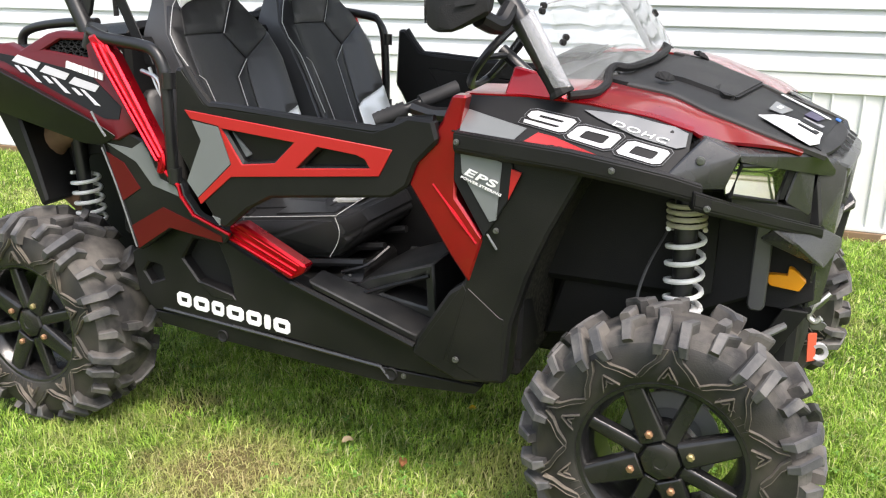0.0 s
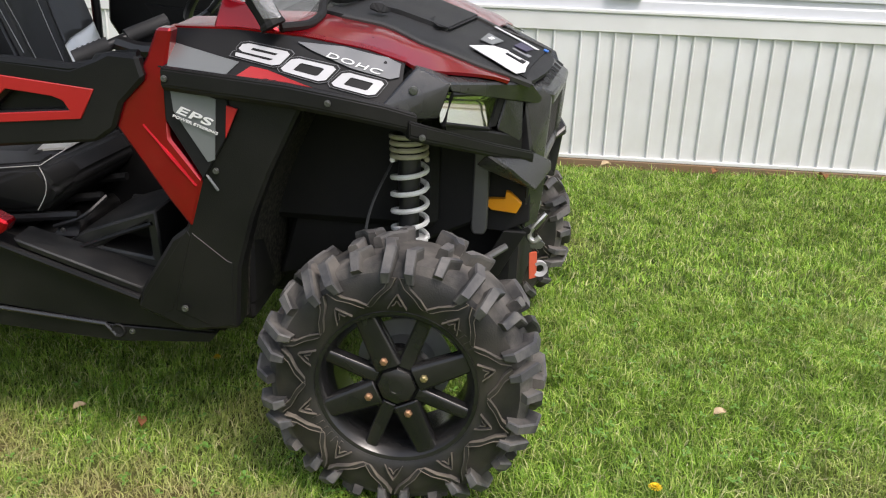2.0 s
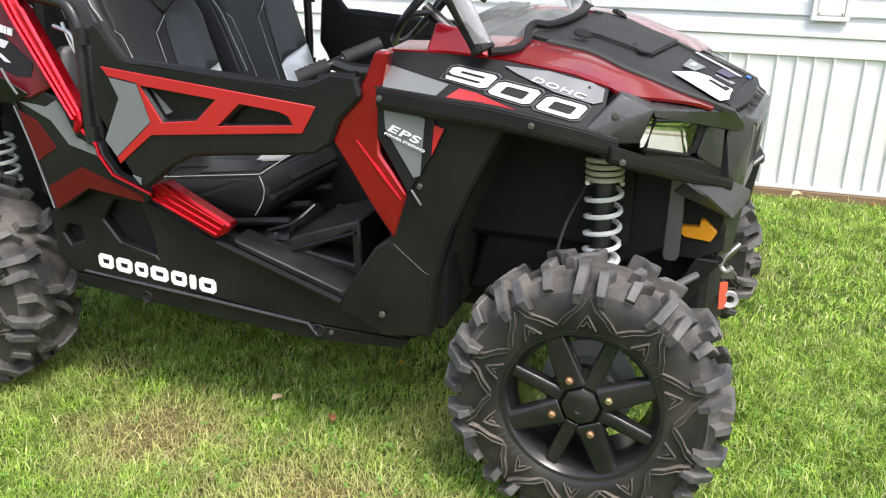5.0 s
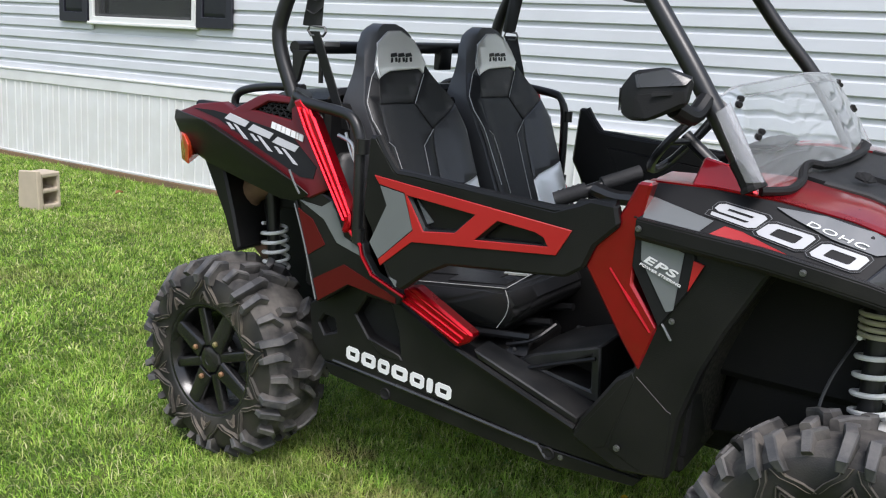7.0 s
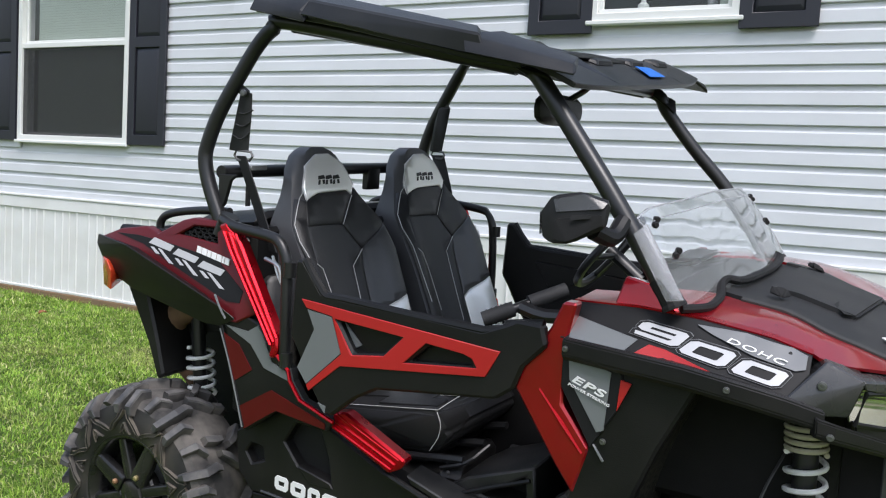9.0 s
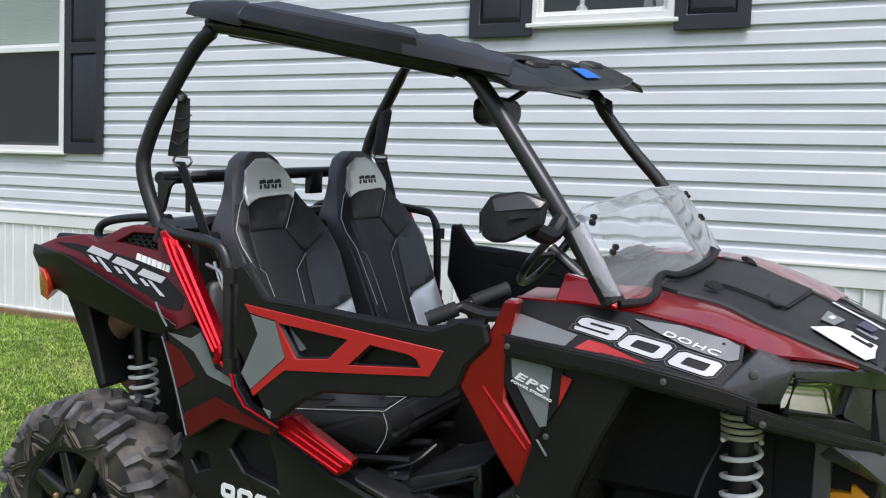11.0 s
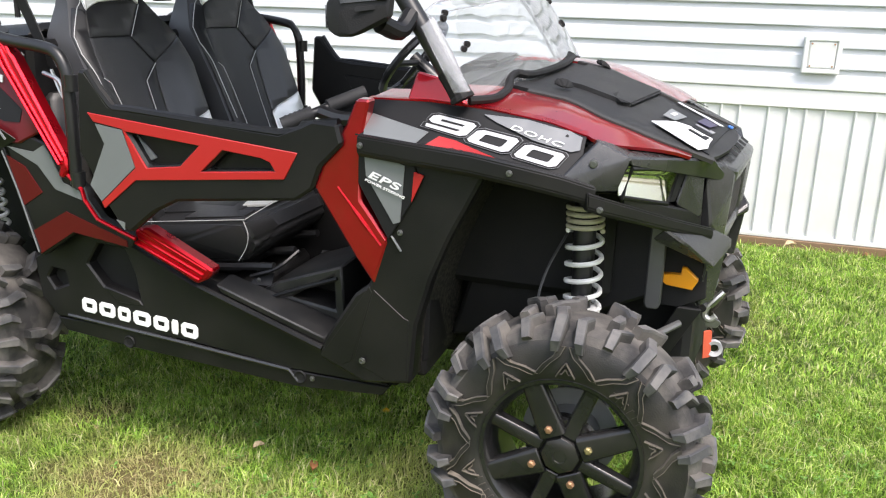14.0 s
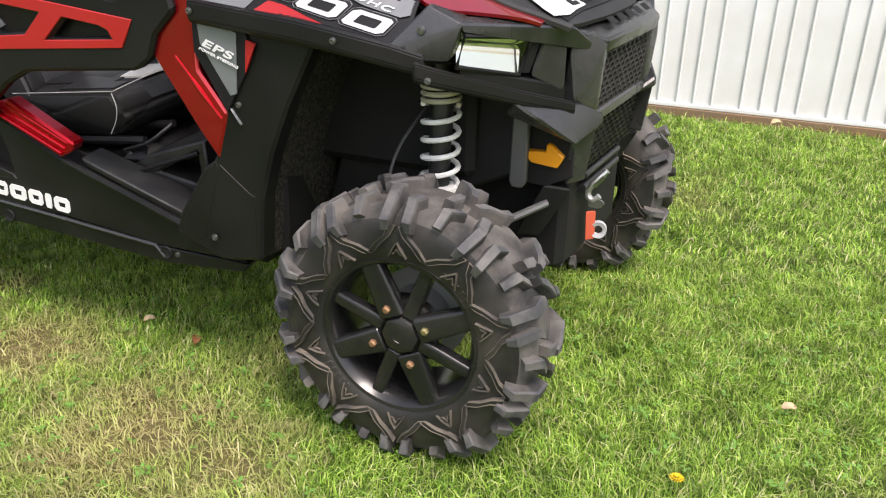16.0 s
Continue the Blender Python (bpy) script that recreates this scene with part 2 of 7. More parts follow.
def lawn_material(name, blades):
    m = bpy.data.materials.new(name)
    m.use_nodes = True
    nt = m.node_tree
    b = nt.nodes["Principled BSDF"]
    co = nt.nodes.new("ShaderNodeNewGeometry")
    big, mid = nt.nodes.new("ShaderNodeTexNoise"), nt.nodes.new("ShaderNodeTexNoise")
    big.inputs["Scale"].default_value, big.inputs["Detail"].default_value = 0.9, 5
    mid.inputs["Scale"].default_value, mid.inputs["Detail"].default_value = 9.0, 5
    for n in (big, mid):
        nt.links.new(co.outputs["Position"], n.inputs["Vector"])
    ramp = nt.nodes.new("ShaderNodeValToRGB")
    els = ramp.color_ramp.elements
    if blades:
        stops = ((0.0, (0.09, 0.18, 0.022)), (0.30, (0.22, 0.39, 0.045)), (0.66, (0.355, 0.55, 0.072)), (0.84, (0.51, 0.61, 0.145)), (1.0, (0.70, 0.66, 0.38)))
    else:
        stops = ((0.25, (0.035, 0.055, 0.014)), (0.5, (0.07, 0.11, 0.025)), (0.72, (0.12, 0.13, 0.045)), (0.9, (0.24, 0.19, 0.11)))
    els[0].position, els[0].color = stops[0][0], (*stops[0][1], 1)
    els[1].position, els[1].color = stops[-1][0], (*stops[-1][1], 1)
    for p, c in stops[1:-1]:
        e = els.new(p)
        e.color = (*c, 1)
    nt.links.new(co.outputs["Random Per Island"] if blades else mid.outputs["Fac"], ramp.inputs["Fac"])
    straw = nt.nodes.new("ShaderNodeMix")
    straw.data_type = "RGBA"
    straw.inputs["B"].default_value = (0.60, 0.50, 0.24, 1) if blades else (0.17, 0.118, 0.062, 1)
    patch = nt.nodes.new("ShaderNodeMapRange")
    patch.inputs["From Min"].default_value, patch.inputs["From Max"].default_value = 0.56, 0.76
    patch.inputs["To Max"].default_value = 0.40
    nt.links.new(big.outputs["Fac"], patch.inputs["Value"])
    total = patch.outputs["Result"]
    for px, py, size in ((0.78, -0.66, 0.36), (1.36, -0.88, 0.42), (0.39, -0.35, 0.13), (1.66, -0.90, 0.24)):
        far = nt.nodes.new("ShaderNodeVectorMath")
        far.operation = "DISTANCE"
        far.inputs[1].default_value = (px, py, -0.03)
        nt.links.new(co.outputs["Position"], far.inputs[0])
        wob = nt.nodes.new("ShaderNodeMath")
        wob.operation = "MULTIPLY_ADD"
        wob.inputs[1].default_value = 0.45
        nt.links.new(mid.outputs["Fac"], wob.inputs[0])
        nt.links.new(far.outputs["Value"], wob.inputs[2])
        spot = nt.nodes.new("ShaderNodeMapRange")
        spot.inputs["From Min"].default_value, spot.inputs["From Max"].default_value = size + 0.22, size * 0.4 + 0.18
        spot.inputs["To Max"].default_value = 0.62 if blades else 0.65
        nt.links.new(wob.outputs["Value"], spot.inputs["Value"])
        top = nt.nodes.new("ShaderNodeMath")
        top.operation = "MAXIMUM"
        nt.links.new(total, top.inputs[0])
        nt.links.new(spot.outputs["Result"], top.inputs[1])
        total = top.outputs["Value"]
    nt.links.new(total, straw.inputs["Factor"])
    clump = nt.nodes.new("ShaderNodeMapRange")
    clump.inputs["From Min"].default_value, clump.inputs["From Max"].default_value = 0.34, 0.66
    clump.inputs["To Min"].default_value, clump.inputs["To Max"].default_value = 0.62, 1.24
    nt.links.new(mid.outputs["Fac"], clump.inputs["Value"])
    tone = nt.nodes.new("ShaderNodeMix")
    tone.data_type, tone.blend_type = "RGBA", "MULTIPLY"
    tone.inputs["Factor"].default_value = 1.0 if blades else 0.0
    nt.links.new(ramp.outputs["Color"], tone.inputs["A"])
    nt.links.new(clump.outputs["Result"], tone.inputs["B"])
    nt.links.new(tone.outputs["Result"], straw.inputs["A"])
    nt.links.new(straw.outputs["Result"], b.inputs["Base Color"])
    b.inputs["Roughness"].default_value = 0.55 if blades else 0.95
    b.inputs["Specular IOR Level"].default_value = 0.35 if blades else 0.1
    if blades:
        thin, both = nt.nodes.new("ShaderNodeBsdfTranslucent"), nt.nodes.new("ShaderNodeMixShader")
        both.inputs["Fac"].default_value = 0.22
        nt.links.new(straw.outputs["Result"], thin.inputs["Color"])
        nt.links.new(b.outputs["BSDF"], both.inputs[1])
        nt.links.new(thin.outputs["BSDF"], both.inputs[2])
        nt.links.new(both.outputs["Shader"], nt.nodes["Material Output"].inputs["Surface"])
    if not blades:
        bp = nt.nodes.new("ShaderNodeBump")
        bp.inputs["Strength"].default_value, bp.inputs["Distance"].default_value = 1.0, 0.035
        nt.links.new(mid.outputs["Fac"], bp.inputs["Height"])
        nt.links.new(bp.outputs["Normal"], b.inputs["Normal"])
    return m


SOIL, BLADE = lawn_material("lawn_soil", False), lawn_material("grass_blades", True)

# ---- mesh helpers ----
SWAY = 0.060  # the body leans a little: the far side stands higher
CENTRE = 0.06  # the middle line of the body, which is drawn about y = 0


def bevel_sharp(bm, width, segments=1, angle=28):
    edges = [e for e in bm.edges if len(e.link_faces) == 2 and e.calc_face_angle(0) > radians(angle)]
    if edges and width:
        bmesh.ops.bevel(bm, geom=edges, offset=width, segments=segments, affect="EDGES", clamp_overlap=True)


def across(y):
    """Drawn y to built y: both flanks keep their shape, the middle is wider."""
    if y < -0.25:
        return y
    return -0.25 + (y + 0.25) * (0.5 + 2 * CENTRE) / 0.5 if y < 0.25 else y + 2 * CENTRE


def forward(x, y):
    """How far ahead the far side of nose and tail stands of the near side."""
    w = 1 - min(1, max(0, (x - 0.35) / 0.2)) if x < 1 else min(1, max(0, (x - 1.75) / 0.3))
    return 0.097 * w * max(0.0, y + 0.25)


def sway(x, y):
    """How much higher the far side stands, less so at the nose."""
    w = min(1, max(0, (x - 1.85) / 0.25))
    return SWAY * (y + 0.62 if y < -0.2 else 0.42 + (y + 0.2) * (1 - 0.9 * w))


def finish(bm, lean=False, wide=False, smooth=False):
    bmesh.ops.recalc_face_normals(bm, faces=bm.faces)
    if wide:
        for v in bm.verts:
            v.co.y = across(v.co.y)
    if lean:
        for v in bm.verts:
            v.co.z += sway(v.co.x, v.co.y)
    if lean or wide:
        for v in bm.verts:
            v.co.x += forward(v.co.x, v.co.y) if wide else 0.097 * max(0.0, v.co.y + 0.25)
    for f in bm.faces:
        f.smooth = smooth
    return bm


def mesh_of(name, bm, mat, smooth_angle=None):
    me = bpy.data.meshes.new(name)
    bm.to_mesh(me)
    bm.free()
    for m in mat if isinstance(mat, (list, tuple)) else (mat,):
        me.materials.append(m)
    if smooth_angle:
        me.shade_smooth()
        me.set_sharp_from_angle(angle=radians(smooth_angle))
    return me


def part(name, bm, mat, parent=None, label="", lean=False, angle=35, wide=False):
    """Links a bmesh as one mesh object under a thing or a part."""
    finish(bm, lean, wide)
    ob = new(name, mesh_of(name, bm, mat, angle))
    if parent is not None:
        ob.parent = parent
    return tagged(ob, label)


def thing(name, label, category, m=None, group="", kind=""):
    ob = new(name)
    ob.empty_display_size = 0.1
    if m is not None:
        ob.matrix_basis = m
    return tagged(ob, label, category, group, kind)


def box(size, at=(0, 0, 0), bevel=0.004, m=None, segments=1):
    bm = bmesh.new()
    bmesh.ops.create_cube(bm, size=1, matrix=Matrix.Translation(at) @ Matrix.Diagonal((*size, 1)))
    bevel_sharp(bm, bevel, segments)
    if m is not None:
        bm.transform(m)
    return bm


def span(a, b, bevel=0.004):
    """A box between two opposite corners."""
    return box([abs(b[i] - a[i]) for i in range(3)], [(a[i] + b[i]) / 2 for i in range(3)], bevel)


def join(*bms):
    out = bms[0]
    for b in bms[1:]:
        me = bpy.data.meshes.new("joined")
        b.to_mesh(me)
        b.free()
        out.from_mesh(me)
        bpy.data.meshes.remove(me)
    return out


def plate(outer, y0, y1, holes=(), lean_in=0.0, z0=0.0, bevel=0.004, side=1):
    """A panel in the x-z plane, from y0 (outside) to y1, with real holes. lean_in tips it inwards above z0. side -1 mirrors it."""
    bm = bmesh.new()
    loops = []
    for loop in (outer, *holes):
        vs = [bm.verts.new((x, 0, z)) for x, z in loop]
        loops.append(vs)
        for a, b in zip(vs, vs[1:] + vs[:1]):
            bm.edges.new((a, b))
    bmesh.ops.triangle_fill(bm, use_beauty=True, edges=bm.edges[:], normal=(0, -1, 0))
    bmesh.ops.dissolve_limit(bm, angle_limit=0.01, verts=bm.verts[:], edges=bm.edges[:])
    got = bmesh.ops.extrude_face_region(bm, geom=bm.faces[:])
    back = [g for g in got["geom"] if isinstance(g, bmesh.types.BMVert)]
    front = set(bm.verts) - set(back)
    for v in front:
        v.co.y = y0
    for v in back:
        v.co.y = y1
    bmesh.ops.recalc_face_normals(bm, faces=bm.faces)
    bevel_sharp(bm, bevel)
    for v in bm.verts:
        v.co.y = side * (v.co.y + lean_in * (v.co.z - z0))
    return bm


def smooth_path(points, steps=5):
    """Catmull-Rom through the points."""
    p = [Vector(q) for q in points]
    if len(p) < 3 or steps < 2:
        return p
    p = [p[0] * 2 - p[1]] + p + [p[-1] * 2 - p[-2]]
    out = []
    for i in range(1, len(p) - 2):
        for k in range(steps):
            t = k / steps
            a, b, c, d = p[i - 1], p[i], p[i + 1], p[i + 2]
            out.append(0.5 * (2 * b + (c - a) * t + (2 * a - 5 * b + 4 * c - d) * t * t + (3 * b - a - 3 * c + d) * t ** 3))
    out.append(p[-2])
    return out


def sweep(points, radius, sides=10, steps=5, flat=1.0, up=(0, 0, 1), closed=False, cap=True):
    """A tube along points. flat squashes its section along the direction up."""
    path = smooth_path(points, steps) if not closed else [Vector(q) for q in points]
    bm = bmesh.new()
    rings = []
    n = len(path)
    radii = radius if isinstance(radius, (list, tuple)) else [radius] * n
    last = None
    for i, p in enumerate(path):
        if closed:
            tangent = path[(i + 1) % n] - path[i - 1]
        else:
            tangent = path[min(i + 1, n - 1)] - path[max(i - 1, 0)]
        tangent.normalize()
        ref = last or Vector(up)
        b = ref - tangent * ref.dot(tangent)
        if b.length < 1e-4:
            b = Vector((1, 0, 0)) - tangent * tangent.x
        b.normalize()
        last = b
        a = tangent.cross(b)
        r = radii[min(i * len(radii) // n, len(radii) - 1)]
        rings.append([bm.verts.new(p + a * math.cos(2 * math.pi * k / sides) * r + b * math.sin(2 * math.pi * k / sides) * r * flat) for k in range(sides)])
    for i in range(n if closed else n - 1):
        for k in range(sides):
            bm.faces.new((rings[i][k], rings[i][(k + 1) % sides], rings[(i + 1) % n][(k + 1) % sides], rings[(i + 1) % n][k]))
    if cap and not closed:
        bm.faces.new(rings[0])
        bm.faces.new(rings[-1])
    return bm


def loft(way, section, sizes, s=1):
    """A bar along way whose section (outwards, up) faces away from the body; s: its side of the body."""
    bm = bmesh.new()
    pts = [Vector(q) for q in way]
    rings = []
    for i, q in enumerate(pts):
        t = pts[min(i + 1, len(pts) - 1)] - pts[max(i - 1, 0)]
        out = Vector((-t.y, t.x, 0)).normalized()
        if out.y * s > 0:
            out.negate()
        rings.append([bm.verts.new(q + out * a * sizes[i] + Vector((0, 0, b * sizes[i]))) for a, b in section])
    n = len(section)
    for a, b in zip(rings, rings[1:]):
        for k in range(n):
            bm.faces.new((a[k], a[(k + 1) % n], b[(k + 1) % n], b[k]))
    bm.faces.new(rings[0])
    bm.faces.new(rings[-1])
    bmesh.ops.recalc_face_normals(bm, faces=bm.faces)
    bevel_sharp(bm, 0.003, 2)
    return bm


def shell(f, us, vs, thick=0.006, bevel=0.0):
    """A solid sheet through f(u, v) -> (x, y, z), thickened along its normals."""
    bm = bmesh.new()
    g = [[bm.verts.new(f(u, v)) for v in vs] for u in us]
    for i in range(len(us) - 1):
        for j in range(len(vs) - 1):
            bm.faces.new((g[i][j], g[i + 1][j], g[i + 1][j + 1], g[i][j + 1]))
    bmesh.ops.recalc_face_normals(bm, faces=bm.faces)
    if thick:
        bmesh.ops.solidify(bm, geom=bm.faces[:], thickness=thick)
        bmesh.ops.recalc_face_normals(bm, faces=bm.faces)
    bevel_sharp(bm, bevel, angle=50)
    return bm


def hull(points, bevel=0.004, segments=1):
    """A faceted solid round a few corners."""
    bm = bmesh.new()
    for p in points:
        bm.verts.new(p)
    got = bmesh.ops.convex_hull(bm, input=bm.verts[:])
    spare = [g for g in got["geom_unused"] + got["geom_interior"] if isinstance(g, bmesh.types.BMVert)]
    if spare:
        bmesh.ops.delete(bm, geom=list(set(spare)), context="VERTS")
    bmesh.ops.dissolve_limit(bm, angle_limit=radians(3), verts=bm.verts[:], edges=bm.edges[:])
    bevel_sharp(bm, bevel, segments, 12)
    return bm


def revolve(profile, sides=48, axis="Y"):
    """A closed solid of (radius, along) pairs turned round the y axis."""
    bm = bmesh.new()
    rings = []
    for k in range(sides):
        a = 2 * math.pi * k / sides
        rings.append([bm.verts.new((r * math.cos(a), w, r * math.sin(a))) for r, w in profile])
    m = len(profile)
    for k in range(sides):
        for j in range(m):
            q = (rings[k][j], rings[k][(j + 1) % m], rings[(k + 1) % sides][(j + 1) % m], rings[(k + 1) % sides][j])
            if len(set(q)) == 4:
                bm.faces.new(q)
    return bm


def lerp(table, x):
    for (a, p), (b, q) in zip(table, table[1:]):
        if x <= b:
            t = max(0.0, (x - a) / (b - a))
            return p + (q - p) * t
    return table[-1][1]


def text_bm(words, height, depth=0.002, wide=1.0, shear=0.0, spread=1.0, grow=0.0, m=None):
    """Raised lettering in the x-z plane that faces -y, with its lower left corner at the origin."""
    cu = bpy.data.curves.new("lettering", "FONT")
    cu.body, cu.size, cu.extrude, cu.offset = words, 1.0, 0.0, grow / height
    cu.space_character, cu.shear = spread, shear
    ob = bpy.data.objects.new("lettering", cu)
    me = bpy.data.meshes.new_from_object(ob)
    bm = bmesh.new()
    bm.from_mesh(me)
    bpy.data.objects.remove(ob)
    bpy.data.curves.remove(cu)
    bpy.data.meshes.remove(me)
    bmesh.ops.dissolve_limit(bm, angle_limit=0.01, verts=bm.verts[:], edges=bm.edges[:])
    got = bmesh.ops.extrude_face_region(bm, geom=bm.faces[:])
    for v in got["geom"]:
        if isinstance(v, bmesh.types.BMVert):
            v.co.z += depth / height
    k = height / 0.72
    bm.transform(Matrix(((k * wide, 0, 0, 0), (0, 0, -height, 0), (0, k, 0, 0), (0, 0, 0, 1))))
    if m is not None:
        bm.transform(m)
    return bm

# ---- the lawn ----


def ground_height(x, y):
    return -0.045 + 0.012 * math.sin(0.9 * x + 0.4) * math.cos(0.8 * y) + 0.008 * math.sin(2.3 * x + 1.1 * y)


def ground_mesh():
    bm = bmesh.new()
    near_x = [-16 + 0.4 * i for i in range(66)]
    xs = [-900, -200, -60, -30] + near_x + [16, 30, 60, 200, 900]
    near_y = [-6 + 0.4 * i for i in range(26)]
    ys = [-900, -200, -60, -25, -12] + near_y + [6, 9, 14, 30, 90, 300, 900]
    g = [[bm.verts.new((x, y, ground_height(x, y) if abs(x) < 18 and abs(y) < 7 else -0.045)) for y in ys] for x in xs]
    for i in range(len(xs) - 1):
        for j in range(len(ys) - 1):
            bm.faces.new((g[i][j], g[i + 1][j], g[i + 1][j + 1], g[i][j + 1]))
    return bm


ground = part("ground", ground_mesh(), SOIL)
tagged(ground, "bare earth and thatch under a mown lawn", "ground", kind="structure")

WALL_Y = 3.335


def blades(name, regions, seed, label):
    """Grass: bent three-triangle blades scattered over rectangles (x0, x1, y0, y1, count, height, width)."""
    rng = np.random.default_rng(seed)
    vs, count = [], 0
    for x0, x1, y0, y1, n, high, wide in regions:
        x, y = rng.uniform(x0, x1, n), rng.uniform(y0, y1, n)
        tuft = 0.7 + 0.3 * np.sin(5.1 * x + 2.0 * np.sin(3.3 * y)) * np.sin(4.3 * y + 1.7 * np.sin(2.9 * x))
        keep = rng.random(n) < 0.55 + 0.45 * tuft
        for px, py, size in ((0.39, -0.35, 0.11), (1.42, -0.84, 0.19), (0.77, -0.67, 0.15), (1.66, -0.87, 0.12)):
            keep &= rng.random(n) < 0.26 + ((x - px) ** 2 + (y - py) ** 2) / (1.5 * size) ** 2
        keep &= rng.random(n) < np.clip((3.30 - y) / 0.16, 0.12, 1.0)
        x, y, tuft = x[keep], y[keep], tuft[keep]
        n = len(x)
        h = high * rng.uniform(0.45, 1.25, n) * (0.65 + 0.45 * tuft)
        w = wide * rng.uniform(0.6, 1.3, n)
        a, lean, swing = rng.uniform(0, 2 * np.pi, n), rng.uniform(0.05, 1.55, n), rng.normal(0, 1.8, n) + 3.0 * np.sin(2.1 * x + 1.3 * np.sin(1.7 * y)) + 2.0 * np.sin(3.7 * y)
        z = -0.045 + 0.012 * np.sin(0.9 * x + 0.4) * np.cos(0.8 * y) + 0.008 * np.sin(2.3 * x + 1.1 * y) - 0.004
        ca, sa = np.cos(a) * w / 2, np.sin(a) * w / 2
        bx, by = np.cos(swing) * h * lean, np.sin(swing) * h * lean
        q = np.empty((n, 5, 3))
        q[:, 0] = np.stack((x - ca, y - sa, z), 1)
        q[:, 1] = np.stack((x + ca, y + sa, z), 1)
        q[:, 2] = np.stack((x - ca * 0.8 + bx * 0.3, y - sa * 0.8 + by * 0.3, z + h * 0.55), 1)
        q[:, 3] = np.stack((x + ca * 0.8 + bx * 0.3, y + sa * 0.8 + by * 0.3, z + h * 0.55), 1)
        q[:, 4] = np.stack((x + bx, y + by, z + h * (1.0 - 0.3 * lean)), 1)
        vs.append(q.reshape(-1, 3))
        count += n
    co = np.concatenate(vs).astype(np.float32)
    first = np.arange(count, dtype=np.int32)[:, None] * 5
    tris = (first + np.array([[0, 1, 3, 0, 3, 2, 2, 3, 4]], dtype=np.int32)).ravel()
    me = bpy.data.meshes.new(name)
    me.vertices.add(len(co))
    me.vertices.foreach_set("co", co.ravel())
    me.loops.add(len(tris))
    me.loops.foreach_set("vertex_index", tris)
    me.polygons.add(len(tris) // 3)
    me.polygons.foreach_set("loop_start", np.arange(0, len(tris), 3, dtype=np.int32))
    me.materials.append(BLADE)
    me.update(calc_edges=True)
    me.validate()
    return tagged(new(name, me), label, "grass", kind="stuff")


blades("lawn_grass", [
    (0.0, 4.4, -1.5, 0.9, 270000, 0.045, 0.0036),
    (-1.2, 0.0, -1.2, 1.2, 36000, 0.042, 0.0045),
    (-5.2, -1.2, -0.6, 3.28, 100000, 0.039, 0.0065),
    (-10.5, -5.2, 0.3, 3.28, 50000, 0.045, 0.0095),
    (1.2, 6.5, 0.9, 3.28, 120000, 0.045, 0.0055),
    (-1.2, 1.2, 1.2, 3.28, 14000, 0.045, 0.0070),
    (-6.0, 8.0, -7.0, -1.5, 45000, 0.050, 0.0180),
    (-6.0, -1.2, -1.5, -0.6, 16000, 0.048, 0.0100),
    (4.4, 8.0, -1.5, 0.9, 22000, 0.048, 0.0090),
], 3, "short mown green lawn grass with straw-coloured patches")
def clover():
    """Small three-leaved weeds scattered between the blades."""
    rng = np.random.default_rng(11)
    bm = bmesh.new()
    for _ in range(1500):
        x, y = rng.uniform(0.0, 4.2), rng.uniform(-1.3, 1.0)
        if math.sin(2.7 * x + 1.0) * math.sin(3.1 * y + 0.6 * x) < rng.uniform(-0.5, 0.6):
            continue
        z, turn = ground_height(x, y) + rng.uniform(0.022, 0.042), rng.uniform(0, 6.3)
        for k in range(3):
            a = turn + k * 2.094
            r, tip = rng.uniform(0.006, 0.011), rng.uniform(-0.002, 0.005)
            c, sn = math.cos(a), math.sin(a)
            q = [(0, 0), (0.9, -0.55), (1.5, -0.35), (1.6, 0.0), (1.5, 0.35), (0.9, 0.55)]
            bm.faces.new([bm.verts.new((x + r * (u * c - v * sn), y + r * (u * sn + v * c), z + tip * u + 0.002 * abs(v))) for u, v in q])
    return bm


tagged(part("clover", clover(), CLOVER), "scattered clover leaves among the lawn grass", "clover", kind="stuff")


def clippings():
    """Dry stalks lying on the thin patches."""
    rng = np.random.default_rng(12)
    bm = bmesh.new()
    for px, py, size, n in ((0.78, -0.66, 0.36, 330), (1.34, -0.88, 0.40, 420), (0.40, -0.36, 0.14, 40), (1.66, -0.87, 0.20, 70)):
        for _ in range(n):
            x, y = rng.normal(px, size * 0.6), rng.normal(py, size * 0.5)
            z, a, ln, w = ground_height(x, y) + rng.uniform(0.006, 0.026), rng.uniform(0, 6.3), rng.uniform(0.015, 0.042), rng.uniform(0.0008, 0.0018)
            c, sn, rise = math.cos(a), math.sin(a), rng.uniform(-0.2, 0.25)
            bm.faces.new([bm.verts.new((x + u * ln * c - v * w * sn, y + u * ln * sn + v * w * c, z + u * ln * rise)) for u, v in ((-0.5, -1), (0.5, -0.5), (0.5, 0.5), (-0.5, 1))])
    return bm


tagged(part("dry_clippings", clippings(), STRAW), "straw-coloured grass clippings on thin patches of the lawn", "clippings", kind="stuff")
blades("skirting_grass", [(-10, 6.5, 2.95, 3.27, 18000, 0.066, 0.0062)], 5, "longer untrimmed grass along the foot of the skirting")


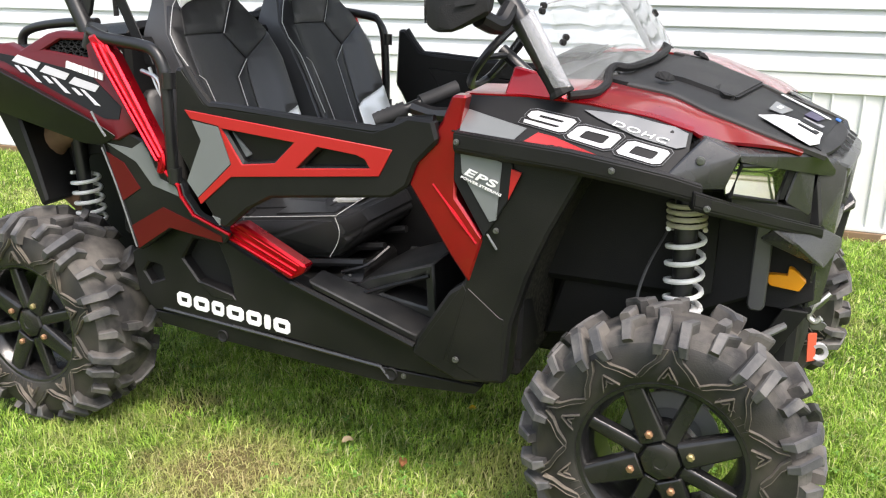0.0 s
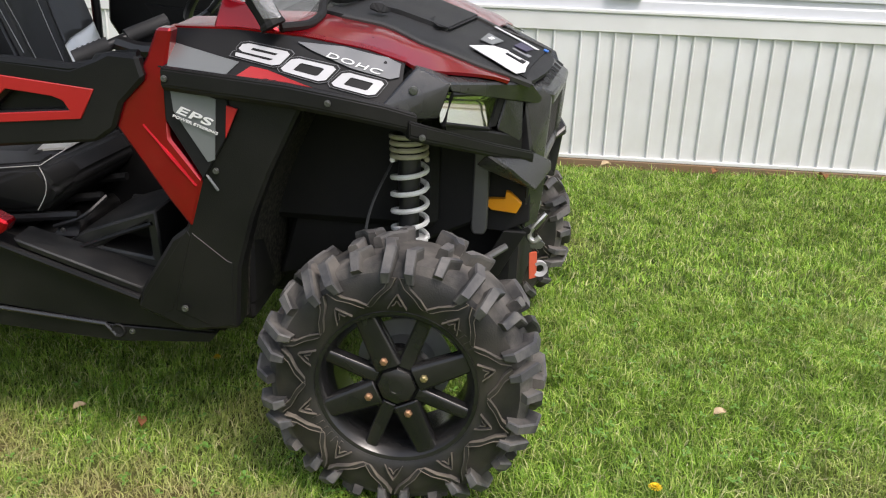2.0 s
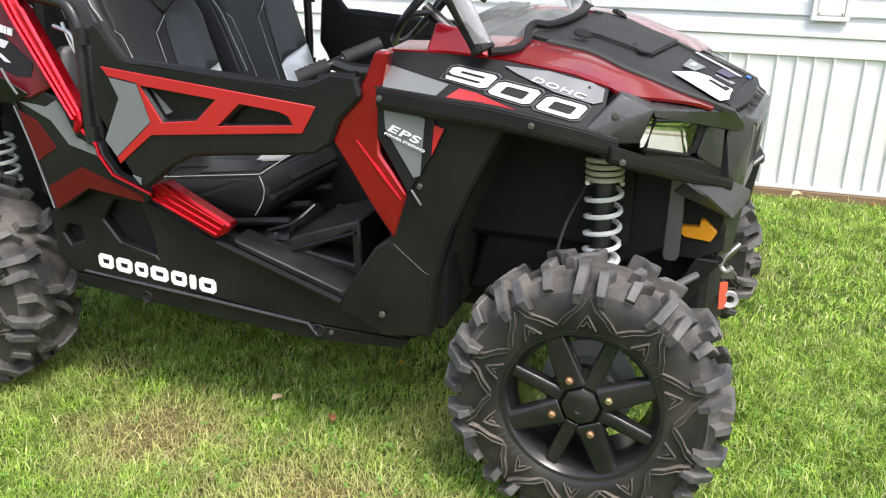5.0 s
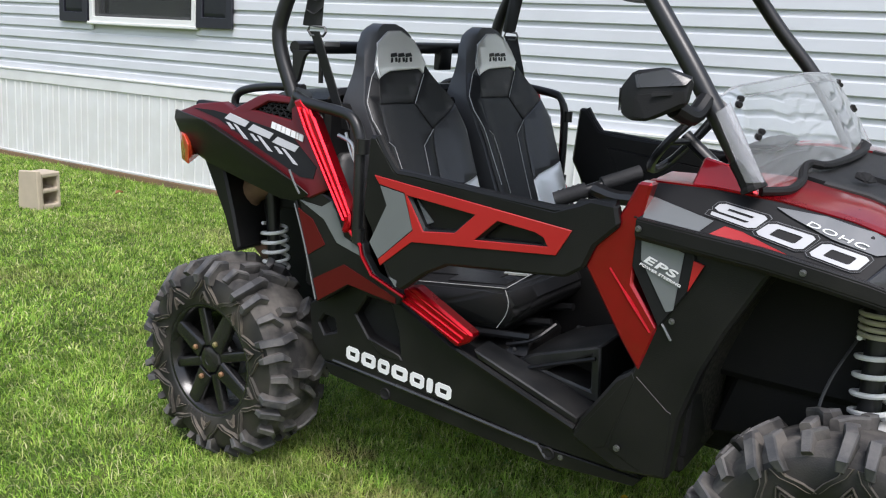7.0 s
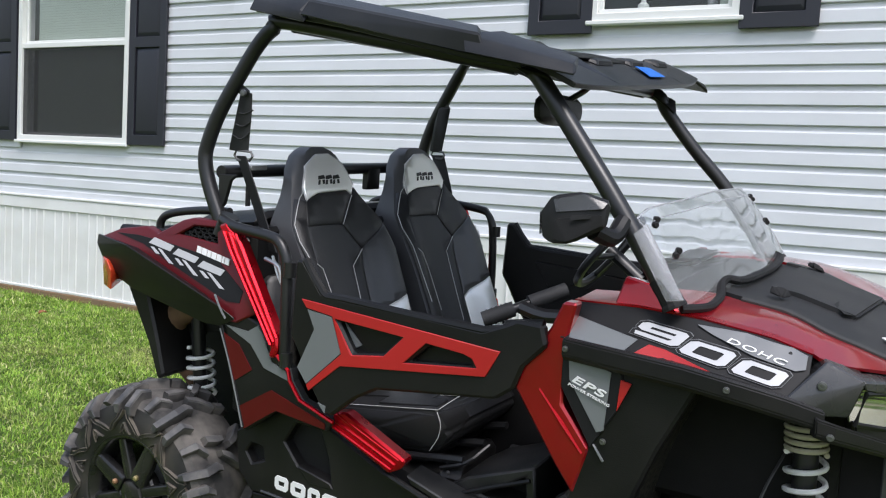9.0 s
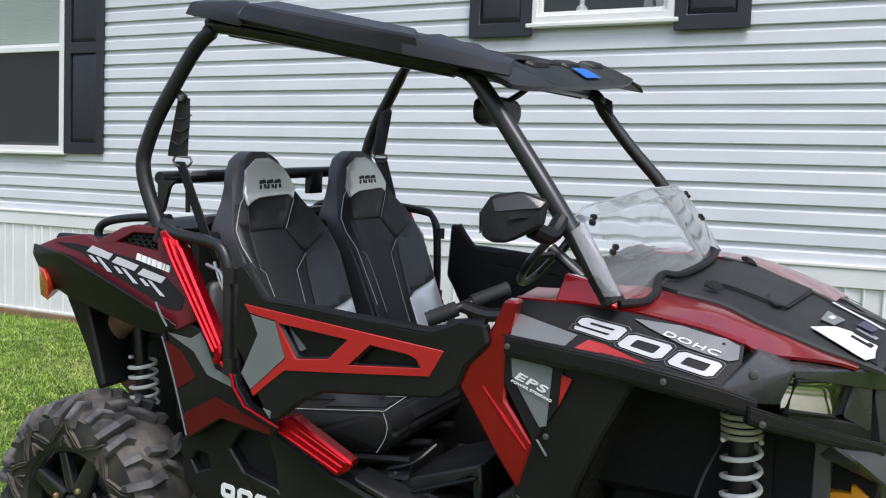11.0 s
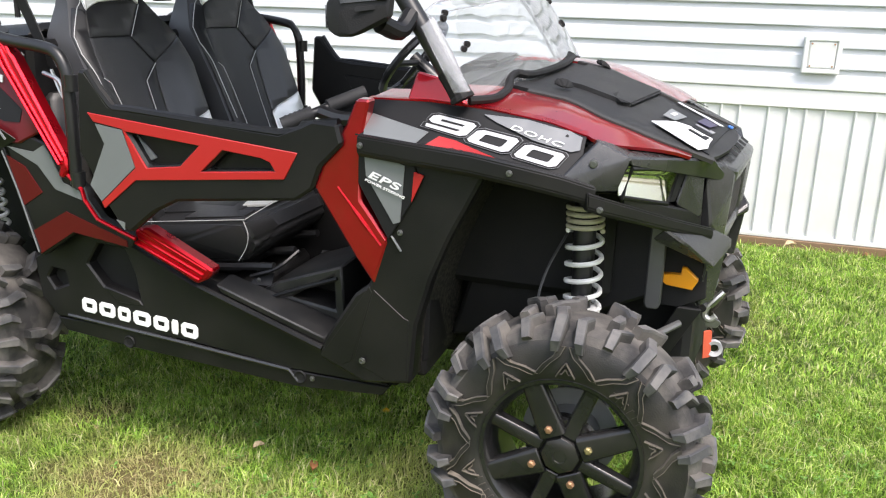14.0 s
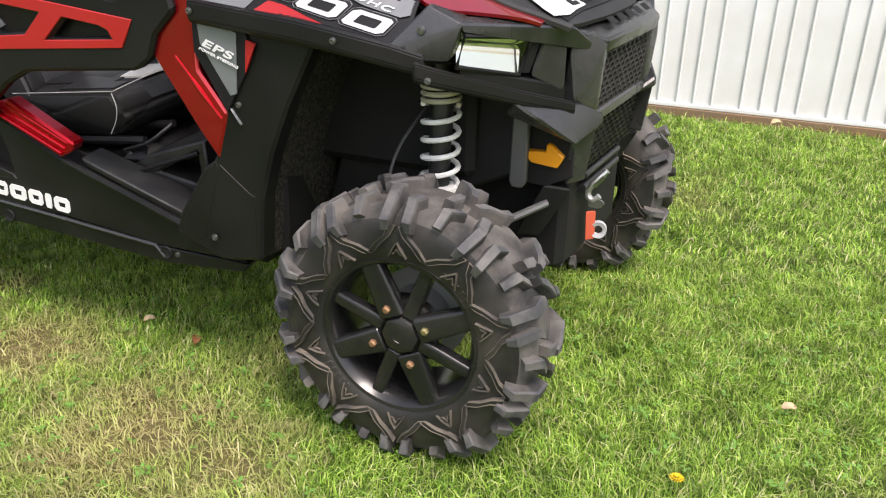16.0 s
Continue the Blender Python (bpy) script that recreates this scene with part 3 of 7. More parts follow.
def litter():
    """Crumbs of dead leaf and bark on the bare strip at the foot of the wall."""
    rng = np.random.default_rng(13)
    bm = bmesh.new()
    for _ in range(900):
        x, y = rng.uniform(-9.5, 6.4), 3.285 - abs(rng.normal(0, 0.055))
        if math.sin(3.1 * x) * math.sin(1.3 * x + 0.5) < rng.uniform(-0.8, 0.5):
            continue
        z, a, r = ground_height(x, y) + rng.uniform(0.004, 0.03), rng.uniform(0, 6.3), rng.uniform(0.006, 0.020)
        c, sn, up = math.cos(a), math.sin(a), rng.uniform(-0.5, 0.6)
        bm.faces.new([bm.verts.new((x + r * (u * c - v * sn), y + r * (u * sn + v * c), z + r * up * u * v)) for u, v in ((-1, -0.2), (-0.2, -0.6), (0.9, -0.3), (0.8, 0.4), (-0.3, 0.6))])
    return bm


tagged(part("leaf_litter", litter(), LEAF), "brown leaf litter along the foot of the skirting", "leaf litter", kind="stuff")


def dry_leaf(x, y, turn, size, mat, label):
    def f(u, v):
        w = math.sin(math.pi * min(1, max(0, u * 0.96 + 0.02))) ** 0.8 * (0.34 + 0.06 * math.sin(9 * u))
        return ((u - 0.5) * size, v * w * size, 0.028 + size * (0.12 * v * v + 0.10 * math.sin(4 * u)))
    bm = shell(f, [i / 8 for i in range(9)], [-1, -0.5, 0, 0.5, 1], 0.0008)
    bm.transform(pose(x, y, -0.026, 14, -16, turn) @ Matrix.Diagonal((0.8, 0.8, 1.3, 1)))
    ob = part("fallen_leaf", bm, mat)
    return tagged(ob, label, "leaf", "fallen leaves on the lawn")


for x, y, turn, size, mat, label in ((1.04, -0.381, 40, 0.045, LEAF_PALE, "pale curled dry leaf lying on the grass"),
                                     (1.236, -0.441, 110, 0.050, LEAF, "rust-brown curled dry leaf lying on the grass"),
                                     (2.938, -0.128, 15, 0.050, LEAF_PALE, "pale dry leaf lying on the grass"),
                                     (-4.52, 2.45, 70, 0.09, LEAF, "tan dry leaf lying on the grass"),
                                     (2.9, 3.16, 20, 0.09, LEAF_PALE, "tan dry leaf caught at the foot of the skirting"),
                                     (3.6, 3.14, 60, 0.09, LEAF, "brown dry leaf caught at the foot of the skirting"),
                                     (4.3, 3.17, 100, 0.10, LEAF, "brown dry leaf caught at the foot of the skirting")):
    dry_leaf(x, y, turn, size, mat, label)


def dandelion(x, y, size):
    d = thing("dandelion", "small yellow dandelion flower standing in the grass", "flower", pose(x, y, -0.045), "dandelions in the lawn")
    part("stem", sweep([(0, 0, 0), (0.004, 0.002, 0.025), (0, 0, 0.05)], 0.0018, 5, 3), BLADE, d)
    bm = bmesh.new()
    for ring, (r, up) in enumerate(((1.0, 0.0), (0.75, 0.004), (0.4, 0.008))):
        for k in range(14):
            a = 2 * math.pi * (k + ring * 0.4) / 14
            c, s = math.cos(a), math.sin(a)
            p = [(0.1 * r * c, 0.1 * r * s, 0), (r * c - 0.12 * s, r * s + 0.12 * c, 0.25), (r * 1.1 * c, r * 1.1 * s, 0.2), (r * c + 0.12 * s, r * s - 0.12 * c, 0.25)]
            bm.faces.new([bm.verts.new((q[0] * size, q[1] * size, 0.05 + up + q[2] * size)) for q in p])
    part("flower_head", bm, YELLOW, d)


dandelion(1.32, -0.02, 0.013)
dandelion(2.675, -0.56, 0.017)

# ---- the house ----
X0, X1, TOP = -13.0, 9.0, 3.75
W1 = (-6.11, -4.53, 1.60, 3.50)
W2 = (0.13, 1.10, 2.60, 3.50)
VENT = (2.82, 3.04, 1.08, 1.305)
LAP0, LAP = 1.109, 0.1277
SKIRT_TOP = 0.865


def rect(a):
    return [(a[0], a[2]), (a[1], a[2]), (a[1], a[3]), (a[0], a[3])]


wall = part("wall_house", plate([(X0, 0.0), (X1, 0.0), (X1, TOP), (X0, TOP)], WALL_Y + 0.025, WALL_Y + 0.14, [rect(W1), rect(W2)], bevel=0), SIDING)
tagged(wall, "long house wall clad in white vinyl lap siding", "wall", kind="structure")
for nm, a, b in (("wall_end_west", (X0, WALL_Y + 0.14, 0), (X0 + 0.14, WALL_Y + 4.5, TOP)), ("wall_end_east", (X1 - 0.14, WALL_Y + 0.14, 0), (X1, WALL_Y + 4.5, TOP)),
                 ("wall_back", (X0, WALL_Y + 4.5, 0), (X1, WALL_Y + 4.64, TOP))):
    tagged(part(nm, span(a, b, 0), SIDING), "plain white house wall", "wall", kind="structure")
tagged(part("ceiling", span((X0 - 0.3, WALL_Y - 0.25, TOP), (X1 + 0.3, WALL_Y + 4.9, TOP + 0.16), 0.01), TRIM), "flat white eave and roof slab of the house", "roof", kind="structure")
tagged(part("house_floor", span((X0 + 0.14, WALL_Y + 0.14, 0.8), (X1 - 0.14, WALL_Y + 4.5, 0.86), 0), ROOM), "plain interior floor", "floor", kind="structure")


def board_mesh(length, cache={}):
    key = round(length, 3)
    if key not in cache:
        h = LAP
        prof = [(0.0, -0.020), (0.004, -0.0225), (0.62 * h, -0.016), (0.72 * h, -0.007), (h + 0.004, -0.003), (h + 0.004, 0.004), (0.004, -0.010), (-0.002, -0.014)]
        bm = bmesh.new()
        a = [bm.verts.new((0, y, z)) for z, y in prof]
        b = [bm.verts.new((key, y, z)) for z, y in prof]
        for i in range(len(prof)):
            j = (i + 1) % len(prof)
            bm.faces.new((a[i], a[j], b[j], b[i]))
        bm.faces.new(a)
        bm.faces.new(b[::-1])
        finish(bm)
        cache[key] = mesh_of("siding_board", bm, SIDING)
    return cache[key]


course = 0
while LAP0 - LAP + LAP * (course + 1) < TOP - 0.02:
    z = LAP0 - LAP + LAP * course
    cuts = []
    for w in (W1, W2):
        if z + LAP > w[2] + 0.01 and z < w[3] - 0.01:
            cuts.append((w[0] - 0.01, w[1] + 0.01))
    x = X0 - 0.6 * (course * 7 % 6)
    while x < X1:
        a, b = max(x, X0), min(x + 3.66, X1)
        for c0, c1 in [(-99, -99)] + sorted(cuts):
            if c0 < b and c1 > a and c0 > -90:
                if c0 - a > 0.02:
                    o = new("siding_board", board_mesh(c0 - a))
                    o.parent, o.location = wall, (a, WALL_Y + 0.018, z)
                a = max(a, c1)
        if b - a > 0.02:
            o = new("siding_board", board_mesh(b - a))
            o.parent, o.location = wall, (a, WALL_Y + 0.018 + 0.0008 * (course % 3), z)
        x += 3.66
    course += 1

# skirting under the siding
skirt = part("wall_skirting", span((X0, WALL_Y + 0.004, 0.02), (X1, WALL_Y + 0.022, SKIRT_TOP + 0.02), 0), SKIRT)
tagged(skirt, "ribbed white vinyl skirting round the foot of the house", "skirting", kind="structure")


PANEL = 0.5125


def skirt_panel():
    """One ribbed sheet: three narrow strips and a wide one, each lapping over a small step."""
    bm = bmesh.new()
    xs = []
    for a, b in ((0.0, 0.118), (0.118, 0.222), (0.222, 0.335), (0.335, PANEL)):
        xs += [(a + 0.002, -0.0035), (a + 0.007, -0.0215), (a + 0.013, -0.0225), (a + 0.019, -0.0120), (a + 0.60 * (b - a), -0.0085), (b - 0.004, -0.0040)]
    xs += [(PANEL, -0.003), (PANEL, 0.0035), (0.0, 0.0035), (0.0, -0.003)]
    a = [bm.verts.new((x, y, 0.02)) for x, y in xs]
    b = [bm.verts.new((x, y, SKIRT_TOP)) for x, y in xs]
    for i in range(len(xs)):
        k = (i + 1) % len(xs)
        bm.faces.new((a[i], a[k], b[k], b[i]))
    finish(bm)
    return mesh_of("skirting_panel", bm, SKIRT)


panel = skirt_panel()
for k in range(int((X1 - X0) / PANEL)):
    o = new("skirting_panel", panel)
    o.parent, o.location = skirt, (X0 + 0.28 + PANEL * k, WALL_Y + 0.002, 0)
trim = part("trim_skirting_top", join(span((X0, WALL_Y - 0.024, SKIRT_TOP - 0.005), (X1, WALL_Y + 0.016, SKIRT_TOP + 0.112), 0.004),
                                      span((X0, WALL_Y - 0.034, SKIRT_TOP + 0.114), (X1, WALL_Y + 0.016, SKIRT_TOP + 0.140), 0.006)), TRIM)
tagged(trim, "white vinyl band capping the skirting", "trim", kind="structure")
rail = part("trim_skirting_foot", span((X0, WALL_Y - 0.026, 0.008), (X1, WALL_Y + 0.02, 0.034), 0.004), SKIRT)
tagged(rail, "white channel along the foot of the skirting", "trim", kind="structure")
sill_board = part("baseboard", span((X0, WALL_Y - 0.038, -0.06), (X1, WALL_Y + 0.02, 0.006), 0.005), TIMBER)
tagged(sill_board, "weathered timber board along the ground under the skirting", "board", kind="structure")


def shutter(x, z0, z1, width=0.485, label="dark slate panelled plastic shutter on the siding"):
    s = thing("window_shutter", label, "shutter", pose(x, WALL_Y - 0.012, 0), "shutters beside the house windows")
    mid = z0 + (z1 - z0) * 0.5
    b = 0.085
    holes = [[(b, z0 + 0.10), (width - b, z0 + 0.10), (width - b, mid - 0.05), (b, mid - 0.05)], [(b, mid + 0.05), (width - b, mid + 0.05), (width - b, z1 - 0.10), (b, z1 - 0.10)]]
    part("shutter_frame", plate([(0, z0), (width, z0), (width, z1), (0, z1)], -0.030, 0.0, holes, bevel=0.004), SHUTTER, s)
    for h in holes:
        (a, c), (e, _), (_, d), _ = h
        bm = hull([(a, -0.004, c), (e, -0.004, c), (e, -0.004, d), (a, -0.004, d), (a + 0.03, -0.024, c + 0.04), (e - 0.03, -0.024, c + 0.04), (e - 0.03, -0.024, d - 0.04), (a + 0.03, -0.024, d - 0.04)], 0.002)
        part("raised_panel", bm, SHUTTER, s)
    return s


shutter(-6.655, 1.565, 3.52)
shutter(-4.485, 1.565, 3.52)
shutter(-0.362, 2.49, 3.52)
shutter(1.12, 2.49, 3.52)


def window(name, w, split, label, blind):
    x0, x1, z0, z1 = w
    f = 0.030
    win = thing(name, label, "window", kind="structure")
    inner = [(x0 + f, z0 + f), (x1 - f, z0 + f), (x1 - f, z1 - f), (x0 + f, z1 - f)]
    part("window_frame", plate([(x0 - 0.03, z0 - 0.03), (x1 + 0.03, z0 - 0.03), (x1 + 0.03, z1 + 0.03), (x0 - 0.03, z1 + 0.03)], WALL_Y - 0.035, WALL_Y + 0.02, [inner], bevel=0.005), SASH, win)
    part("window_sill", span((x0 - 0.05, WALL_Y - 0.055, z0 - 0.055), (x1 + 0.05, WALL_Y + 0.01, z0 - 0.024), 0.006), SASH, win)
    parts = [(z0 + f, split - 0.02, 0.012), (split + 0.02, z1 - f, 0.030)] if split else [(z0 + f, z1 - f, 0.012)]
    for a, b, d in parts:
        s = 0.030
        sash = part("sash", plate([(x0 + f, a), (x1 - f, a), (x1 - f, b), (x0 + f, b)], WALL_Y + d - 0.015, WALL_Y + d + 0.018, [[(x0 + f + s, a + s), (x1 - f - s, a + s), (x1 - f - s, b - s), (x0 + f + s, b - s)]], bevel=0.003), SASH, win)
        pane = part("pane", span((x0 + f + s - 0.005, WALL_Y + d + 0.001, a + s - 0.005), (x1 - f - s + 0.005, WALL_Y + d + 0.005, b - s + 0.005), 0), GLASS, sash, "clear window glass")
        pane.visible_shadow = False
    if split:
        part("insect_screen", span((x0 + f, WALL_Y - 0.008, z0 + f), (x1 - f, WALL_Y - 0.0065, split - 0.02), 0), FLYSCREEN, win, "dark insect screen")
        part("meeting_rail", span((x0 + f - 0.005, WALL_Y - 0.022, split - 0.03), (x1 - f + 0.005, WALL_Y + 0.012, split + 0.022), 0.004), SASH, win)
    if blind:
        bl = thing("window_blind", "lowered pale horizontal slat blind behind the glass", "blind")
        n = int((z1 - z0 - 2 * f) / 0.026)
        bm = bmesh.new()
        for k in range(n):
            z = z0 + f + 0.02 + 0.026 * k
            one = box((x1 - x0 - 2 * f - 0.14, 0.024, 0.0016), ((x0 + x1) / 2 + 0.06, WALL_Y + 0.075, z), 0, None)
            bmesh.ops.rotate(one, verts=one.verts, cent=(0, WALL_Y + 0.075, z), matrix=Matrix.Rotation(radians(-66), 3, "X"))
            bm = join(bm, one)
        tagged(part("slats", bm, BLIND, bl), kind="stuff")
        part("headrail", span((x0 + f + 0.1, WALL_Y + 0.06, z1 - f - 0.04), (x1 - f, WALL_Y + 0.10, z1 - f), 0.004), BLIND, bl)
    return win


window("window_1", W1, 2.555, "white framed single-hung house window with a lowered blind", True)
window("window_2", W2, None, "white framed kitchen window with things on its sill", False)


def bottle(x, h, r, mat, label):
    b = thing("bottle", label, "bottle", pose(x, WALL_Y + 0.20, 2.64), "bottles on the kitchen sill")
    part("body", revolve([(0.001, 0), (r, 0), (r, h * 0.62), (r * 0.45, h * 0.78), (r * 0.4, h), (0.001, h)], 16), mat, b).rotation_euler = (radians(90), 0, 0)
    part("cap", revolve([(0.001, h), (r * 0.45, h), (r * 0.45, h + 0.025), (0.001, h + 0.025)], 16), TRIM, b).rotation_euler = (radians(90), 0, 0)


tagged(part("window_ledge", span((W2[0] - 0.1, WALL_Y + 0.14, 2.60), (W2[1] + 0.1, WALL_Y + 0.32, 2.64), 0.004), TRIM), "white interior ledge behind the kitchen window", "ledge", kind="structure")
bottle(0.90, 0.16, 0.035, VINYL_SILVER, "grey plastic bottle on the kitchen sill")
bottle(0.99, 0.21, 0.040, BLIND, "pale plastic bottle on the kitchen sill")
bottle(0.42, 0.13, 0.040, TRIM, "small white bottle on the kitchen sill")
tagged(part("wall_room", span((X0 + 0.2, WALL_Y + 1.9, 0.86), (X1 - 0.2, WALL_Y + 2.0, TOP), 0), ROOM), "dim interior partition", "wall", kind="structure")

# utility cover on the siding
u = thing("outlet_cover", "cream square utility cover with a stained rim on the siding", "cover", pose(0, WALL_Y - 0.006, 0))
part("rim", plate(rect(VENT), -0.035, 0.024, [rect((VENT[0] + 0.028, VENT[1] - 0.028, VENT[2] + 0.028, VENT[3] - 0.028))], bevel=0.005), TRIM, u, "white plastic rim")
part("lid", span((VENT[0] + 0.03, -0.030, VENT[2] + 0.03), (VENT[1] - 0.03, 0.022, VENT[3] - 0.03), 0.008), SKIRT, u, "cream lid with rusty screws")
for sx in (0.045, 0.175):
    for sz in (0.045, 0.18):
        part("screw", revolve([(0.0005, 0), (0.006, 0), (0.005, -0.004), (0.0005, -0.005)], 10), RUST, u).location = (VENT[0] + sx, -0.030, VENT[2] + sz)

# concrete block on the lawn
cb = thing("concrete_block", "tan-grey two-hole concrete block standing on end on the lawn", "concrete block", pose(-4.495, 1.668, -0.05, 0, -2, 100))
H2 = 0.315
part("block_shell", plate([(-0.10, 0.0), (0.10, 0.0), (0.10, H2), (-0.10, H2)], -0.10, 0.09, [[(-0.080, 0.045), (0.068, 0.045), (0.068, 0.145), (-0.080, 0.145)], [(-0.080, 0.178), (0.068, 0.178), (0.068, 0.275), (-0.080, 0.275)]], bevel=0.009), CONCRETE, cb)
part("end_face", span((-0.098, 0.091, 0.004), (0.098, 0.105, H2 - 0.004), 0.005), CONCRETE, cb)
part("side_slab", hull([(-0.150, -0.115, 0.0), (-0.102, -0.115, 0.0), (-0.102, 0.125, 0.0), (-0.150, 0.125, 0.0), (-0.142, -0.100, 0.345), (-0.102, -0.108, 0.340), (-0.102, 0.105, 0.325), (-0.144, 0.108, 0.330)], 0.010), CONCRETE, cb, "thick worn side")

# ---- the side-by-side vehicle: x forward, -y the passenger side ----
CAR = thing("utility_vehicle", "red and black two-seat side-by-side off-road vehicle parked on the lawn", "off-road vehicle", pose(0.0214, 0.0617, 0, 0, 0, -1.77))


def p(name, bm, mat, parent=None, label="", lean=True, angle=None, wide=True):
    if angle is None:
        angle = 20 if mat in (BLACK, LIT_BLACK, ROOF_BLACK, HOOD_BLACK, LINER, PAINT, BRIGHT, VINYL_BLACK) else 42
    return part(name, bm, mat, CAR if parent is None else parent, label, lean, angle, wide)


def seat_at(x, y, z):
    """Built place of a drawn point on the body."""
    y = across(y)
    return x + forward(x, y), y, z + sway(x, y)


# wheels
HUB_Z, R0 = 0.308, 0.327


def tyre_section(half):
    """Half the carcass section as (distance across, radius), crown to bead."""
    return [(0.0, R0), (0.30 * half, R0 - 0.001), (0.60 * half, R0 - 0.004), (0.80 * half, R0 - 0.012), (0.93 * half, R0 - 0.030), (1.0 * half, R0 - 0.058),
            (1.03 * half, R0 - 0.088), (1.02 * half, R0 - 0.106), (0.97 * half, R0 - 0.124), (0.90 * half, R0 - 0.133)]


def tyre_mesh(half, pitches=10):
    sec = tyre_section(half)
    prof = [(r, w) for w, r in sec] + [(0.180, 0.80 * half), (0.180, -0.80 * half)] + [(r, -w) for w, r in sec[::-1]]
    bm = revolve(prof, 72)
    for f in bm.faces:
        c = f.calc_center_median()
        f.material_index = 0 if math.hypot(c.x, c.z) > R0 - 0.036 else 2
    arc = [0.0]
    for (a, b), (c, d) in zip(sec, sec[1:]):
        arc.append(arc[-1] + math.hypot(c - a, d - b))

    def place(s, q, lift):
        """s: angle; q: signed way along the section from the crown; lift: height over the carcass."""
        sign, q = (-1 if q < 0 else 1), min(abs(q), arc[-1] - 1e-4)
        k = max(i for i in range(len(arc) - 1) if arc[i] <= q)
        t = (q - arc[k]) / (arc[k + 1] - arc[k])
        w = sec[k][0] + t * (sec[k + 1][0] - sec[k][0])
        r = sec[k][1] + t * (sec[k + 1][1] - sec[k][1])
        dw, dr = sec[k + 1][0] - sec[k][0], sec[k + 1][1] - sec[k][1]
        ln = math.hypot(dw, dr)
        w, r = w - dr / ln * lift, r + dw / ln * lift
        return (r * math.cos(s), sign * w, r * math.sin(s))

    def lug(strip, lift, base=-0.004, taper=0.86, top=3, side_slot=0):
        """strip: (q, angle centre, half width in metres, share of the lift) stations along the lug."""
        rows = []
        for i, (q, s, hw, share) in enumerate(strip):
            h = lift * share
            a, b = hw / R0, hw * taper / R0
            if h > 0.018:
                shape = ((-a, base), (-0.93 * b - 0.07 * a, 0.80 * h), (-0.78 * b, h), (0.78 * b, h), (0.93 * b + 0.07 * a, 0.80 * h), (a, base))
            else:
                shape = ((-a, base), (-b, h), (-b * 0.6, h), (b * 0.6, h), (b, h), (a, base))
            rows.append([bm.verts.new(place(s + da, q, up)) for da, up in shape])
        for u, v in zip(rows, rows[1:]):
            for j in range(5):
                bm.faces.new((u[j], u[j + 1], v[j + 1], v[j])).material_index = top if 0 < j < 4 else side_slot
        bm.faces.new(rows[0]).material_index = side_slot
        bm.faces.new(rows[-1]).material_index = side_slot

    shoulder = arc[3]
    low = arc[6] + 0.018
    step = 2 * math.pi / pitches
    rng = random.Random(7)
    for side in (-1, 1):
        for k in range(pitches):
            s = step * (k + (0.5 if side > 0 else 0))
            s2 = s + 0.5 * step
            d = 0.10 * step * side
            j = [rng.uniform(0.92, 1.06) for _ in range(4)]
            # hooked lug that runs from the crown over the shoulder
            lug([(side * 0.22 * half, s - 0.50 * step - d, 0.011, 0.85), (side * 0.36 * half, s - 0.46 * step - d, 0.0155, 1.0), (side * shoulder * 0.80, s - 0.40 * step, 0.0165, 1.0),
                 (side * arc[4], s - 0.36 * step, 0.0165, 0.95), (side * (arc[5] - 0.004), s - 0.335 * step, 0.013, 0.50)], 0.036 * j[0], taper=0.82)
            # shorter lug on the other arm
            lug([(side * shoulder * 0.68, s + 0.40 * step + d, 0.011, 0.85), (side * shoulder * 0.88, s + 0.38 * step, 0.0155, 1.0), (side * arc[4], s + 0.36 * step, 0.0155, 0.95), (side * (arc[5] - 0.004), s + 0.335 * step, 0.013, 0.50)], 0.034 * j[1], taper=0.82)
            # block in the mouth of the two
            lug([(side * shoulder * 0.60, s - 0.03 * step + d, 0.012, 0.9), (side * shoulder * 0.80, s + 0.01 * step, 0.0155, 1.0), (side * (arc[4] - 0.004), s + 0.02 * step, 0.014, 0.75)], 0.031 * j[2], taper=0.80)
            # slanted centre lug
            lug([(-side * 0.10 * half, s + 0.16 * step + 1.5 * d, 0.011, 0.9), (side * 0.12 * half, s + 0.12 * step + d, 0.0165, 1.0), (side * 0.38 * half, s + 0.06 * step, 0.014, 0.95)], 0.032 * j[3], taper=0.82)
            # the two arms of the V moulded on the side wall, each edged by two ridges
            for sg, s0 in ((-1, s - 0.43 * step), (1, s + 0.43 * step)):
                way = [(arc[5] - 0.016, s0, 0.0120), (arc[5] + 0.006, s0 - sg * 0.07 * step, 0.0120), (arc[6] - 0.004, s + sg * 0.190 * step, 0.0140), (low - 0.005, s + sg * 0.060 * step, 0.0150), (low, s + sg * 0.020 * step, 0.0120)]
                lug([(side * q, a, w, 1.0 - 0.15 * i) for i, (q, a, w) in enumerate(way)], 0.0125, taper=0.80, top=2, side_slot=1)
                for e in (-1, 1):
                    lug([(side * q, a + e * w * 0.74 / R0, 0.0022, 1.0 - 0.14 * i) for i, (q, a, w) in enumerate(way)], 0.0155, base=0.001, taper=0.55, top=1, side_slot=1)
            # inverted chevron between, with a small heart
            for sg in (-1, 1):
                for inner in (0.0, 0.014):
                    lug([(side * (arc[5] + 0.022 + inner), s2, 0.0026, 1.0), (side * (arc[6] + 0.010 + inner * 0.6), s2 + sg * (0.085 - inner * 2.2) * step, 0.0024, 0.9), (side * (arc[6] + 0.027 - inner * 0.5), s2 + sg * (0.165 - inner * 5.5) * step, 0.0026, 0.8)], 0.0105 if inner == 0 else 0.0075, taper=0.6, top=1, side_slot=1)
